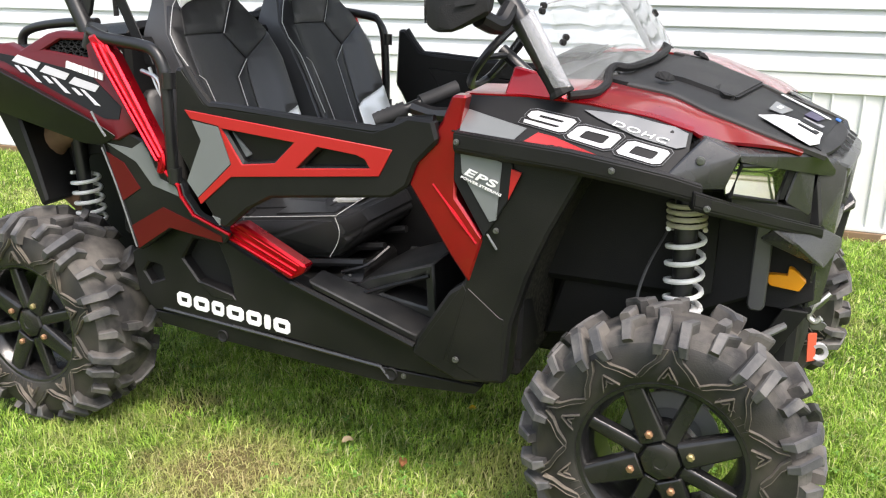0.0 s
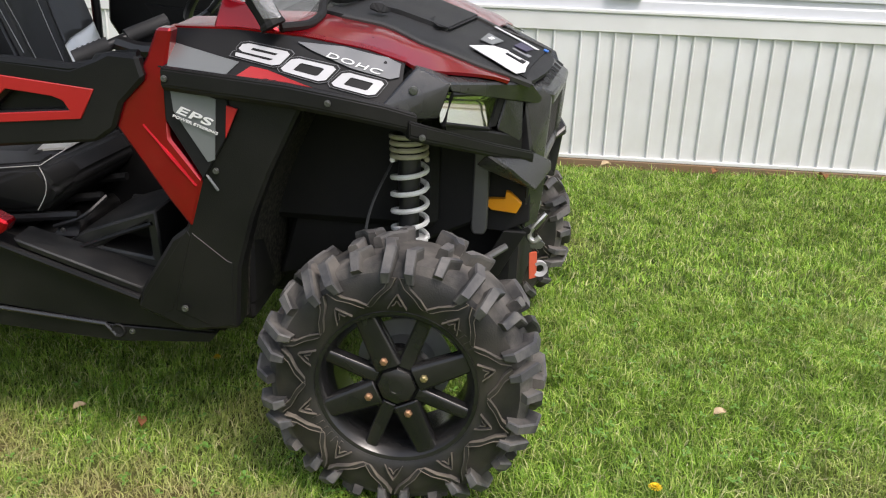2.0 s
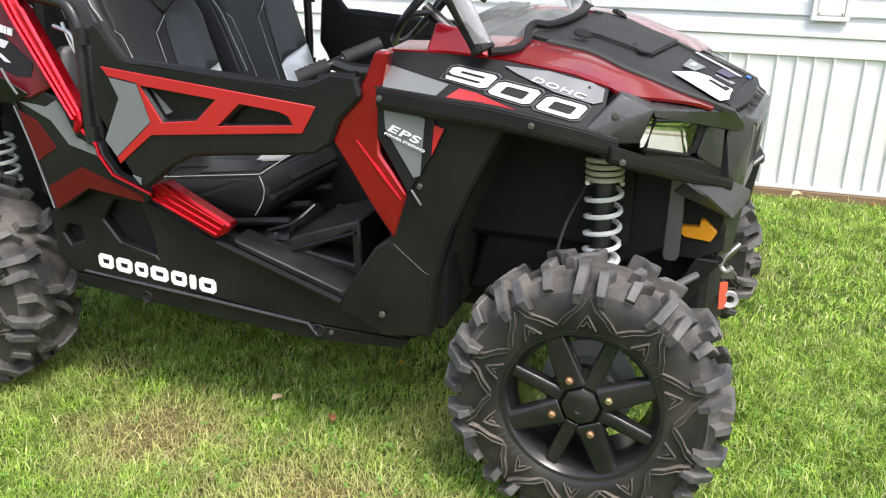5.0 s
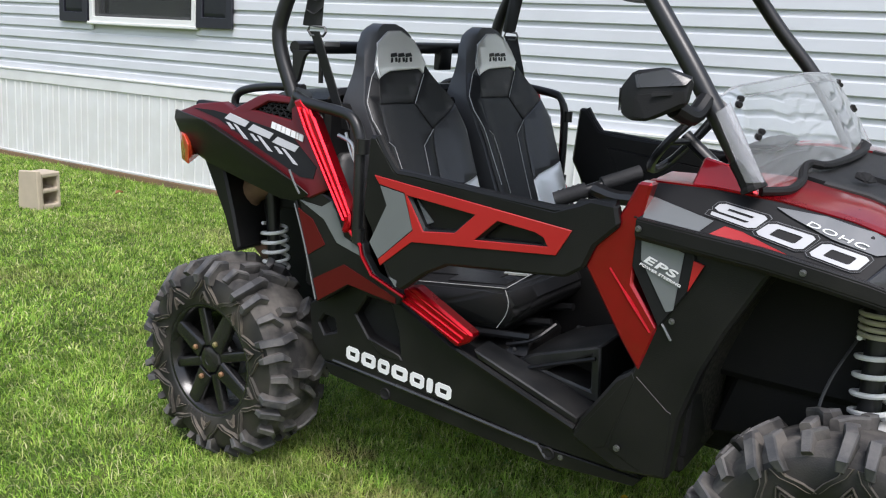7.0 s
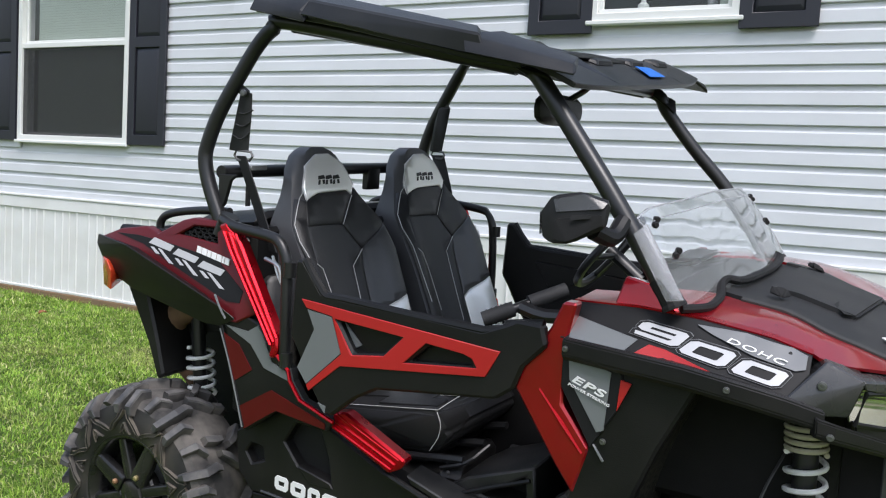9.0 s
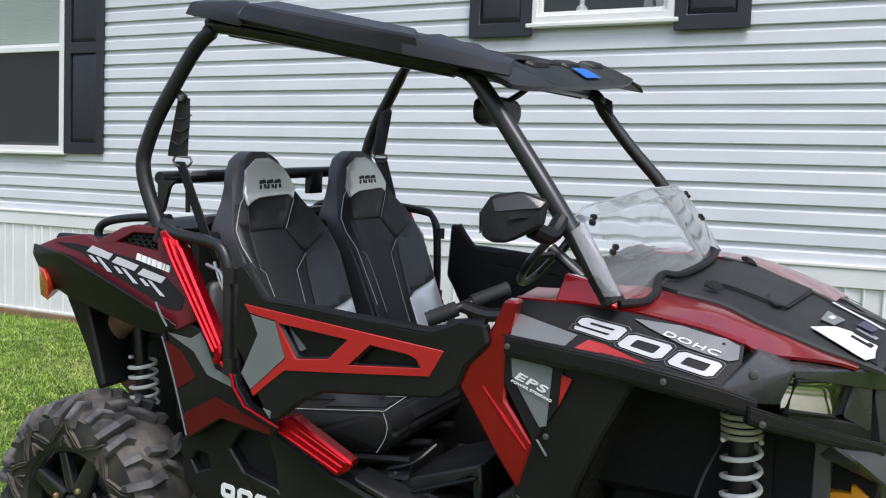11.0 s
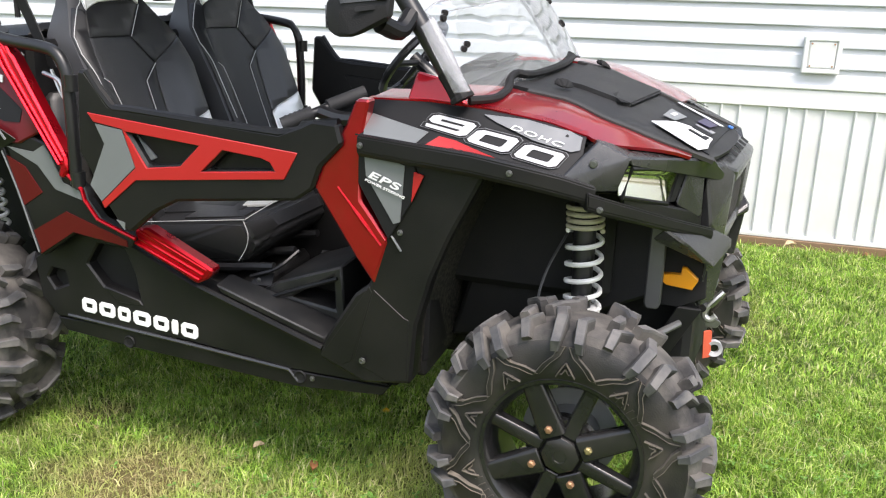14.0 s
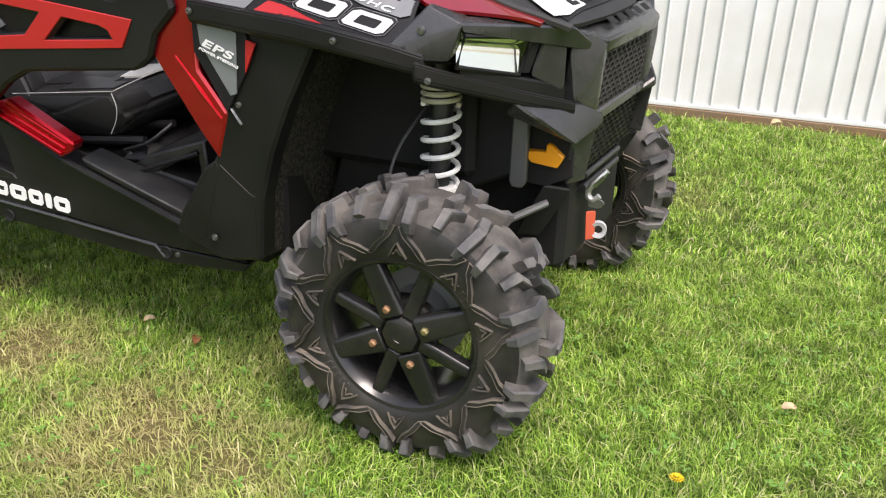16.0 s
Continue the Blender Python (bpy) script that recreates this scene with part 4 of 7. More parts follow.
        # raised bars where the maker's name is moulded
        for a0 in (0.6, 3.6):
            for k in range(6):
                lug([(side * (arc[7] - 0.004), a0 + 0.085 * k, 0.0055, 1.0), (side * (arc[8] - 0.003), a0 + 0.085 * k, 0.0055, 1.0)], 0.0022, top=2, side_slot=1)
        ring = [(arc[8] + 0.002), (arc[8] + 0.006)]
        for k in range(60):
            a = 2 * math.pi * k / 60
            lug([(side * ring[0], a, R0 * math.pi / 60, 1.0), (side * ring[1], a, R0 * math.pi / 60, 1.0)], 0.002, taper=1.0, top=2, side_slot=2)
    finish(bm)
    return mesh_of("tyre", bm, (RUBBER, WORN_LIT, SIDEWALL, LUG), 24)


def rim_mesh(half):
    e = 0.84 * half
    prof = [(0.199, -e - 0.014), (0.203, -e - 0.004), (0.198, -e + 0.002), (0.192, -e + 0.006), (0.187, -e + 0.012), (0.178, -e + 0.034), (0.170, -e + 0.06), (0.170, e - 0.02), (0.198, e), (0.192, e), (0.164, e - 0.03), (0.164, -e + 0.06), (0.168, -e + 0.03), (0.176, -e + 0.012), (0.184, -e - 0.004), (0.190, -e - 0.012)]
    bm = revolve(prof, 64)
    bm = join(bm, revolve([(0.0005, -e + 0.012), (0.045, -e + 0.010), (0.085, -e + 0.016), (0.090, -e + 0.024), (0.090, -e + 0.05), (0.0005, -e + 0.05)], 40))
    for k in range(8):
        a = radians(25 + 45 * k)
        wide, y = k % 2 == 0, -e + (-0.004 if k % 2 == 0 else 0.003)
        q = []
        for r, h, dy in ((0.050, 0.034 if wide else 0.020, -0.004), (0.110, 0.027 if wide else 0.013, 0.000), (0.195, 0.026 if wide else 0.017, -0.003)):
            q += [(r, y + dy, -h * 0.75), (r, y + dy, h * 0.75), (r, y + dy + 0.007, -h), (r, y + dy + 0.007, h), (r, y + dy + 0.028, -h * 1.1), (r, y + dy + 0.028, h * 1.1)]
        one = hull(q, 0.003)
        one.transform(Matrix.Rotation(-a, 4, "Y"))
        bm = join(bm, one)
    finish(bm)
    return mesh_of("rim", bm, RIM, 30)


def nut_mesh():
    bm = join(revolve([(0.0005, 0.0), (0.0125, 0.0), (0.0125, -0.004), (0.0005, -0.004)], 12), revolve([(0.0005, -0.004), (0.0098, -0.004), (0.0098, -0.019), (0.006, -0.023), (0.0005, -0.023)], 6))
    finish(bm)
    return bm


NUTS = [mesh_of("lug_nut", nut_mesh(), m) for m in (RUST, BRASS)]
HALF_F, HALF_R = 0.108, 0.130
KIT = {h: (tyre_mesh(h), rim_mesh(h)) for h in (HALF_F, HALF_R)}


def wheel(x, y, half, turn, spin, label):
    e = 0.84 * half
    drum = join(revolve([(0.0005, -0.02), (0.075, -0.02), (0.080, 0.0), (0.080, 0.06), (0.0005, 0.06)], 32), revolve([(0.0005, 0.035), (0.122, 0.035), (0.122, 0.041), (0.0005, 0.041)], 40))
    w = part("wheel", drum, GREYBAR, CAR, label)
    w.matrix_basis = pose(x, y, HUB_Z, 0, 0, turn) @ Matrix.Rotation(radians(spin), 4, "Y")
    tyre, rim = KIT[half]
    for nm, me in (("tyre", tyre), ("rim", rim)):
        o = new(nm, me)
        o.parent = w
    part("hub_cap", revolve([(0.0005, -e - 0.009), (0.016, -e - 0.009), (0.017, -e - 0.0105), (0.034, -e - 0.0105), (0.046, -e - 0.005), (0.052, -e + 0.006), (0.0005, -e + 0.008)], 8), RIM, w)
    for k in range(4):
        a = radians(25 + 90 * k)
        o = new("lug_nut", NUTS[1 if k == 0 else 0])
        o.parent, o.location = w, (0.0735 * math.cos(a), -e + 0.004, 0.0735 * math.sin(a))


wheel(2.007, -0.585, HALF_F, 0, 0, "front wheel with a dusty knobbly tyre on a black alloy rim")
wheel(2.100, 0.705, HALF_F, 180, 20, "front wheel with a dusty knobbly tyre on a black alloy rim")
wheel(0.0, -0.555, HALF_R, 0, -38, "rear wheel with a wide dusty knobbly tyre on a black alloy rim")
wheel(0.090, 0.675, HALF_R, 180, 50, "rear wheel with a wide dusty knobbly tyre on a black alloy rim")


# running gear
def coil(x, y, z0, z1, r, turns, wire, tilt=0.0, lean_y=0.0):
    pts = []
    for k in range(int(turns * 16) + 1):
        a, t = 2 * math.pi * k / 16, k / (turns * 16)
        zz = z0 + (z1 - z0) * (t if t < 0.70 else 0.70 + (t - 0.70) * 1.0)
        pts.append((x + tilt * t + r * math.cos(a), y + lean_y * t + r * math.sin(a), zz))
    return sweep(pts, wire, 7, 1)


for s in (-1, 1):
    sh = p("front_shock", sweep([(1.995, 0.43 * s, 0.42), (1.985, 0.40 * s, 0.62), (1.975, 0.37 * s, 0.90)], [0.022, 0.027, 0.030], 12, 4), TUBE, None, "front shock absorber", False)
    p("coil_spring", coil(1.990, 0.405 * s, 0.60, 0.80, 0.045, 4.6, 0.0068, -0.010, -0.02 * s), SPRING, sh, "white coil spring", False)
    p("coil_spring", coil(1.980, 0.385 * s, 0.80, 0.868, 0.045, 4.2, 0.0066, -0.006, -0.008 * s), SPRING_TOP, sh, "tightly wound upper coil", False)
    p("spring_seat", revolve([(0.0005, 0), (0.045, 0), (0.045, 0.012), (0.0005, 0.012)], 20), SPRING, sh, "", False, wide=False).matrix_basis = pose(1.993 + forward(1.993, across(0.41 * s)), across(0.41 * s), 0.588, 90)
    rs = p("rear_shock", sweep([(0.06, 0.40 * s, 0.48), (0.05, 0.42 * s, 0.62), (0.02, 0.42 * s, 0.92)], 0.024, 12, 4), TUBE, None, "rear shock absorber", False)
    p("coil_spring", coil(0.058, 0.42 * s, 0.61, 0.765, 0.044, 4.6, 0.0068, -0.018), SPRING, rs, "white coil spring", False)
    for x0, x1, yy, zz in ((2.11, 2.02, 0.48, 0.36), (1.90, 2.0, 0.48, 0.36), (2.10, 2.02, 0.48, 0.27), (1.90, 2.0, 0.48, 0.27)):
        p("control_arm", sweep([(x0, 0.18 * s, zz + 0.05), (x1, yy * s, zz)], 0.014, 8, 1), TUBE, None, "", False)
    p("tie_rod", sweep([(2.235, 0.27 * s, 0.545), (2.155, 0.345 * s, 0.510), (2.08, 0.40 * s, 0.47)], 0.0105, 8, 1), TIE, None, "bright steering rod", False)
    p("trailing_arm", sweep([(0.70, 0.36 * s, 0.36), (0.3, 0.42 * s, 0.35), (0.02, 0.45 * s, 0.31)], 0.024, 8, 3), TUBE, None, "", False)
    p("drive_shaft", sweep([(0.0, 0.12 * s, 0.36), (0.0, 0.46 * s, 0.31)], 0.018, 8, 1), LINER, None, "", False)
    p("front_drive_shaft", sweep([(2.0, 0.12 * s, 0.40), (2.007, 0.48 * s, 0.315)], 0.018, 8, 1), LINER, None, "", False)
    p("brake_hose", sweep([(1.93, 0.36 * s, 0.78), (1.90, 0.45 * s, 0.70), (1.89, 0.49 * s, 0.62), (1.92, 0.50 * s, 0.56)], 0.004, 6, 5), CABLE, None, "thin brake hose", False)
p("engine", join(span((-0.22, -0.26, 0.42), (0.34, 0.26, 0.86), 0.03), span((-0.30, -0.16, 0.60), (-0.2, 0.16, 0.80), 0.03)), LINER, None, "dark engine and gearbox", False)
p("exhaust", sweep([(0.10, -0.38, 0.93), (0.0, -0.42, 0.905), (-0.075, -0.43, 0.86), (-0.085, -0.43, 0.79), (-0.055, -0.42, 0.72), (-0.01, -0.38, 0.64)], [0.040, 0.050, 0.050, 0.042, 0.036, 0.034], 14, 4), material("rusty_exhaust", (0.22, 0.13, 0.08), 0.7, metal=0.3, var=0.4, scale=20, fine=150, bump=0.4), None, "rust-brown exhaust pipe", False)
p("skid_plate", span((0.25, -0.45, 0.30), (1.50, 0.45, 0.345), 0.01), LINER, None, "black skid plate", False)
p("front_frame", span((1.50, -0.20, 0.32), (2.26, 0.20, 0.60), 0.02), LINER, None, "black front frame", False)
p("bulkhead", span((1.58, -0.34, 0.60), (2.05, 0.34, 0.92), 0.02), LINER, None, "black bulkhead between the front wheels", False)
p("rear_frame", span((-0.25, -0.22, 0.34), (0.3, 0.22, 0.44), 0.02), LINER, None, "black rear frame", False)

# side panels, mirrored on both sides
ROCKER = [(0.375, 0.45), (0.36, 0.57), (0.513, 0.672), (0.716, 0.650), (0.916, 0.560), (1.326, 0.437), (1.44, 0.395), (1.52, 0.352), (1.25, 0.352), (0.90, 0.383), (0.533, 0.392), (0.43, 0.392)]
ROCKER_LOW = [(0.43, 0.390), (0.533, 0.390), (0.90, 0.381), (1.25, 0.350), (1.52, 0.350), (1.50, 0.325), (1.25, 0.305), (0.68, 0.335), (0.46, 0.352)]
POCKET = [(0.556, 0.575), (0.597, 0.640), (0.690, 0.636), (0.722, 0.560), (0.735, 0.485), (0.610, 0.512)]
POCKET2 = [(0.405, 0.515), (0.425, 0.545), (0.47, 0.540), (0.48, 0.50), (0.43, 0.48)]
DOOR = [(0.632, 1.146), (0.660, 1.146), (0.728, 1.060), (0.80, 1.050), (1.05, 1.036), (1.236, 1.022), (1.30, 1.047), (1.330, 1.062), (1.398, 1.058), (1.412, 1.007), (1.353, 0.947), (1.331, 0.888), (1.284, 0.855), (0.93, 0.817), (0.855, 0.778), (0.777, 0.714), (0.749, 0.722), (0.696, 0.795), (0.650, 0.880), (0.620, 0.925)]
TRI1 = [(0.779, 0.994), (1.009, 0.974), (0.948, 0.914), (0.843, 0.901)]
TRI2 = [(1.078, 0.968), (1.190, 0.957), (1.215, 0.948), (1.230, 0.926), (1.012, 0.906)]
RED_FRAME = [(0.661, 1.036), (1.292, 0.978), (1.255, 0.908), (0.806, 0.864), (0.700, 0.776), (0.690, 0.793), (0.808, 0.898), (0.772, 0.999), (0.681, 1.012)]


def shrink(poly, k):
    cx, cz = sum(a for a, _ in poly) / len(poly), sum(b for _, b in poly) / len(poly)
    return [(cx + (a - cx) * k, cz + (b - cz) * k) for a, b in poly]


def bolt(x, y, z, parent, s=1, r=0.0078):
    o = p("bolt", join(revolve([(0.0005, 0), (r, 0), (r * 0.92, -0.004 ), (0.0005, -0.005)], 14), revolve([(r * 0.42, -0.0035), (r * 0.62, -0.0035), (r * 0.58, -0.0075), (r * 0.42, -0.0075)], 12)), BOLT, parent, "", False, wide=False)
    o.location = seat_at(x, y * s, z)
    if s < 0:
        o.rotation_euler = (0, 0, math.pi)


for s in (1, -1):
    rk = p("rocker_panel", plate(ROCKER, -0.572, -0.50, [POCKET, POCKET2], bevel=0.005, side=s), BLACK, None, "black moulded rocker panel")
    p("rocker_edge", plate(ROCKER_LOW, -0.5715, -0.49, bevel=0.002, side=s), BLACK, rk)
    p("pocket_liner", plate(shrink(POCKET, 1.15), -0.535, -0.50, bevel=0.004, side=s), LINER, rk)
    p("pocket_liner", plate(shrink(POCKET2, 1.2), -0.54, -0.50, bevel=0.004, side=s), LINER, rk)
    p("pocket_ramp", plate([(0.612, 0.514), (0.735, 0.487), (0.748, 0.470), (0.66, 0.47)], -0.576, -0.55, bevel=0.003, side=s), BLACK, rk)
    for bx, bz in ((0.690, 0.350), (1.255, 0.337)):
        o = p("rubber_plug", revolve([(0.0005, 0), (0.020, 0), (0.017, -0.004), (0.010, -0.001), (0.0005, -0.001)], 18), LINER, rk, "", False, wide=False)
        o.location = seat_at(bx, -0.574 * s, bz)
    # real ledge; the lighter plastic paints the highlight along it
    p("rocker_ledge", sweep([(0.473, -0.572 * s, 0.403), (0.705, -0.575 * s, 0.390), (0.864, -0.575 * s, 0.380), (1.222, -0.575 * s, 0.354), (1.250, -0.572 * s, 0.320)], 0.0055, 6, 1), LIT_BLACK, rk, "moulded ledge")
    bolt(1.292, -0.571, 0.337, rk, s, 0.008)
    # white letter-sized blocks of the maker's name
    if s == 1:
        x = 0.527
        widths = (0.052, 0.056, 0.044, 0.060, 0.052, 0.022, 0.056)
        for k, w in enumerate(widths):
            z = 0.446 - (x - 0.527) * 0.075
            hgt = 0.043
            k1 = 0.075
            def at(u, v, x=x, z=z, w=w, hgt=hgt, k1=k1):
                return (x + u * w, z + (v - 0.5) * hgt - u * w * k1)
            outer = [at(*q) for q in ((0.16, 0), (0.84, 0), (1, 0.2), (1, 0.8), (0.84, 1), (0.16, 1), (0, 0.8), (0, 0.2))]
            slot = [at(*q) for q in ((0.30, 0.32), (0.70, 0.32), (0.74, 0.66), (0.26, 0.66))] if w > 0.03 else None
            p("marking_block", plate(outer, -0.5745, -0.5712, [slot] if slot else (), bevel=0, side=1), VINYL_WHITE, rk, "white letter-sized marking")
            x += w + 0.010
    # rear quarter between wheel and door
    q = p("quarter_panel", plate([(0.305, 0.945), (0.345, 0.900), (0.420, 0.603), (0.440, 0.598), (0.557, 0.680), (0.745, 0.655), (0.770, 0.690), (0.655, 0.733), (0.615, 0.782), (0.606, 0.815), (0.560, 0.850), (0.560, 0.900), (0.40, 0.960)], -0.618, -0.585, bevel=0.005, side=s), BLACK, None, "black quarter panel with red and grey graphics")
    p("decal", plate([(0.338, 0.888), (0.402, 0.861), (0.458, 0.790), (0.388, 0.745)], -0.6205, -0.616, bevel=0, side=s), DARK_RED, q, "dark red graphic")
    p("decal", plate([(0.413, 0.672), (0.537, 0.742), (0.740, 0.680), (0.742, 0.662), (0.557, 0.684), (0.436, 0.606)], -0.6205, -0.616, bevel=0, side=s), DARK_RED, q, "dark red graphic")
    p("decal", plate([(0.345, 0.914), (0.437, 0.905), (0.476, 0.928), (0.498, 0.899), (0.534, 0.826), (0.587, 0.808), (0.609, 0.778), (0.505, 0.804), (0.450, 0.868)], -0.6205, -0.616, bevel=0, side=s), VINYL_GREY, q, "grey graphic")
    p("edge_strip", plate([(0.308, 0.940), (0.322, 0.940), (0.438, 0.612), (0.424, 0.606)], -0.6215, -0.612, bevel=0.002, side=s), BLACK, q)
    # bright red cover of the frame tube
    rb = p("red_frame_cover", plate([(0.279, 1.212), (0.310, 1.222), (0.378, 1.165), (0.560, 0.900), (0.563, 0.862), (0.548, 0.840), (0.530, 0.846), (0.536, 0.872), (0.328, 1.143)], -0.630, -0.585, lean_in=0.10, z0=0.9, bevel=0.006, side=s), BRIGHT, None, "glossy bright red cover over the frame tube")
    p("red_edge", sweep([(0.552, -0.622 * s, 0.852), (0.600, -0.622 * s, 0.812), (0.608, -0.622 * s, 0.782), (0.648, -0.622 * s, 0.732), (0.768, -0.618 * s, 0.688)], 0.0060, 8, 1), BRIGHT, rb, "thin red edge along the door seam")
    for k, (d, y) in enumerate(((0.0, -0.640), (0.020, -0.636), (0.040, -0.630))):
        p("ridge", plate([(0.300 + d, 1.200 - d * 0.1), (0.314 + d, 1.200 - d * 0.1), (0.352 + d * 0.9, 1.140), (0.548 + d * 0.3, 0.880 + d * 0.5), (0.538 + d * 0.3, 0.878 + d * 0.5), (0.338 + d * 0.9, 1.140)], y, -0.60, lean_in=0.10, z0=0.9, bevel=0.004, side=s), BRIGHT, rb)
    sl = p("red_sill_cover", plate([(0.745, 0.665), (0.752, 0.708), (0.795, 0.718), (1.003, 0.620), (0.990, 0.595), (0.948, 0.573)], -0.600, -0.555, bevel=0.006, side=s), BRIGHT, None, "glossy bright red cover over the sill")
    for k in range(3):
        d = 0.017 * k
        p("ridge", plate([(0.755 + d * 0.4, 0.668 + d), (0.752 + d * 0.4, 0.679 + d), (0.965 + d * 0.6, 0.593 + d * 0.8), (0.960 + d * 0.6, 0.582 + d * 0.8)], -0.610 + 0.004 * k, -0.57, bevel=0.003, side=s), BRIGHT, sl)
    p("step_rail", sweep([(0.945, -0.585 * s, 0.562), (1.33, -0.588 * s, 0.441)], 0.009, 8, 1), BLACK, None, "black sill edge")
    # door
    dr = p("door", plate(DOOR, -0.648, -0.612, [shrink(TRI1, 0.9), shrink(TRI2, 0.88)], bevel=0.008, side=s), BLACK, None, "low black plastic door with a red trellis graphic")
    p("pocket_liner", plate(shrink(TRI1, 1.05), -0.620, -0.606, bevel=0.002, side=s), BLACK, dr)
    p("pocket_liner", plate(shrink(TRI2, 1.05), -0.620, -0.606, bevel=0.002, side=s), BLACK, dr)
    p("pocket_bevel", plate([(0.795, 0.984), (0.858, 0.925), (0.838, 0.914)], -0.626, -0.615, bevel=0.002, side=s), VINYL_GREY, dr, "grey bevel in the pocket")
    p("red_trellis", plate(RED_FRAME, -0.652, -0.645, [TRI1, TRI2], bevel=0.0015, side=s), VINYL_RED, dr, "matt red trellis graphic")
    p("grey_decal", plate([(0.684, 1.008), (0.770, 0.997), (0.806, 0.900), (0.690, 0.795), (0.656, 0.838), (0.711, 0.955)], -0.6505, -0.645, bevel=0, side=s), VINYL_GREY, dr, "grey graphic")
    p("decal_chip", plate([(0.735, 0.748), (0.762, 0.742), (0.760, 0.722)], -0.6505, -0.645, bevel=0, side=s), VINYL_GREY, dr)
    p("door_top_roll", sweep([(0.660, -0.636 * s, 1.144), (0.728, -0.636 * s, 1.058), (0.80, -0.636 * s, 1.048), (1.236, -0.634 * s, 1.020), (1.30, -0.630 * s, 1.044), (1.395, -0.628 * s, 1.056)], 0.013, 8, 2), BLACK, dr)
    for hz in (1.105, 0.838):
        p("hinge", revolve([(0.0005, -0.022), (0.019, -0.022), (0.019, 0.022), (0.0005, 0.022)], 14), TUBE, dr, "", False, wide=False).matrix_basis = pose(*seat_at(0.583, -0.612 * s, hz), 90)
    # rear fender
    fe = p("rear_fender", plate([(-0.285, 1.130), (-0.19, 1.165), (-0.072, 1.180), (-0.015, 1.160), (0.089, 1.212), (0.133, 1.222), (0.285, 1.218), (0.330, 1.145), (0.470, 0.965), (0.392, 0.925), (0.30, 0.93), (0.071, 1.02), (-0.087, 1.06)], -0.600, -0.565, [[(0.082, 1.166), (0.143, 1.197), (0.240, 1.198), (0.258, 1.148)]], lean_in=0.22, z0=1.05, bevel=0.005, side=s), DARK_RED, None, "dark red rear fender with angular white and black graphics")
    p("flare", hull([(-0.306, -0.575 * s, 1.138), (-0.300, -0.585 * s, 1.105), (-0.245, -0.60 * s, 1.055), (-0.235, -0.55 * s, 0.99), (-0.09, -0.640 * s, 1.125), (-0.074, -0.615 * s, 0.975), (0.085, -0.645 * s, 1.058), (0.08, -0.62 * s, 0.948), (0.345, -0.645 * s, 0.972), (0.395, -0.630 * s, 0.938), (0.33, -0.62 * s, 0.905), (0.266, -0.62 * s, 0.905), (0.2, -0.55 * s, 0.95), (-0.1, -0.50 * s, 1.08)], 0.008), BLACK, fe, "black moulded wheel arch flare")
    p("arch_liner", plate([(-0.19, 0.97), (-0.02, 0.968), (0.20, 0.93), (0.32, 0.915), (0.42, 0.60), (0.37, 0.46), (0.33, 0.60), (0.27, 0.74), (0.12, 0.82), (0.02, 0.80), (-0.04, 0.72), (-0.075, 0.70)], -0.40, -0.36, bevel=0.005, side=s), LINER, fe)
    p("arch_edge", plate([(-0.20, 0.985), (-0.10, 0.985), (-0.035, 0.80), (0.0, 0.68), (-0.03, 0.66), (-0.080, 0.78)], -0.545, -0.38, bevel=0.008, side=s), BLACK, fe)
    p("tail_light", hull([(-0.248, -0.604 * s, 1.068), (-0.226, -0.612 * s, 0.972), (-0.182, -0.618 * s, 0.958), (-0.166, -0.632 * s, 1.030), (-0.200, -0.622 * s, 1.060), (-0.250, -0.52 * s, 1.06), (-0.230, -0.52 * s, 0.98)], 0.004), LENS_RED, fe, "orange-red tail light lens")
    black = [(-0.20, 1.150), (-0.10, 1.150), (0.05, 1.135), (0.27, 1.105), (0.40, 1.02), (0.395, 0.985), (0.34, 0.985), (0.07, 1.075), (-0.07, 1.125)]
    p("decal", plate(black, -0.6025, -0.598, lean_in=0.22, z0=1.05, bevel=0, side=s), VINYL_BLACK, fe, "black graphic")
    for x, z in ((-0.040, 1.148), (0.078, 1.122), (0.196, 1.094)):
        for a in ([(x, z - 0.018), (x + 0.020, z), (x + 0.118, z - 0.020), (x + 0.104, z - 0.038), (x + 0.030, z - 0.024)],
                  [(x + 0.046, z - 0.032), (x + 0.062, z - 0.035), (x + 0.128, z - 0.076), (x + 0.108, z - 0.074)],
                  [(x + 0.012, z - 0.030), (x + 0.026, z - 0.031), (x + 0.058, z - 0.050), (x + 0.042, z - 0.050)]):
            p("marking_shape", plate(a, -0.6045, -0.601, lean_in=0.22, z0=1.05, bevel=0, side=s), VINYL_BRIGHT, fe, "pale slanted marking")
    x = 0.180
    for w in (0.020, 0.020, 0.015, 0.020, 0.020, 0.008, 0.018):
        z = 1.128 - (x - 0.180) * 0.20
        p("marking_block", plate([(x, z - 0.009), (x + w, z - 0.009 - 0.2 * w), (x + w, z + 0.010 - 0.2 * w), (x, z + 0.010)], -0.6045, -0.601, lean_in=0.22, z0=1.05, bevel=0, side=s), VINYL_WHITE, fe, "small white marking")
        x += w + 0.004
    p("arch_trim", sweep([(0.328, -0.652 * s, 1.010), (0.350, -0.652 * s, 0.972), (0.370, -0.648 * s, 0.940)], 0.0035, 6, 2), VINYL_GREY, fe, "thin grey edge trim")
    p("arch_trim", sweep([(0.326, -0.622 * s, 0.900), (0.355, -0.622 * s, 0.83), (0.380, -0.622 * s, 0.763), (0.430, -0.622 * s, 0.61)], 0.0028, 6, 3), VINYL_GREY, fe, "thin grey edge trim")
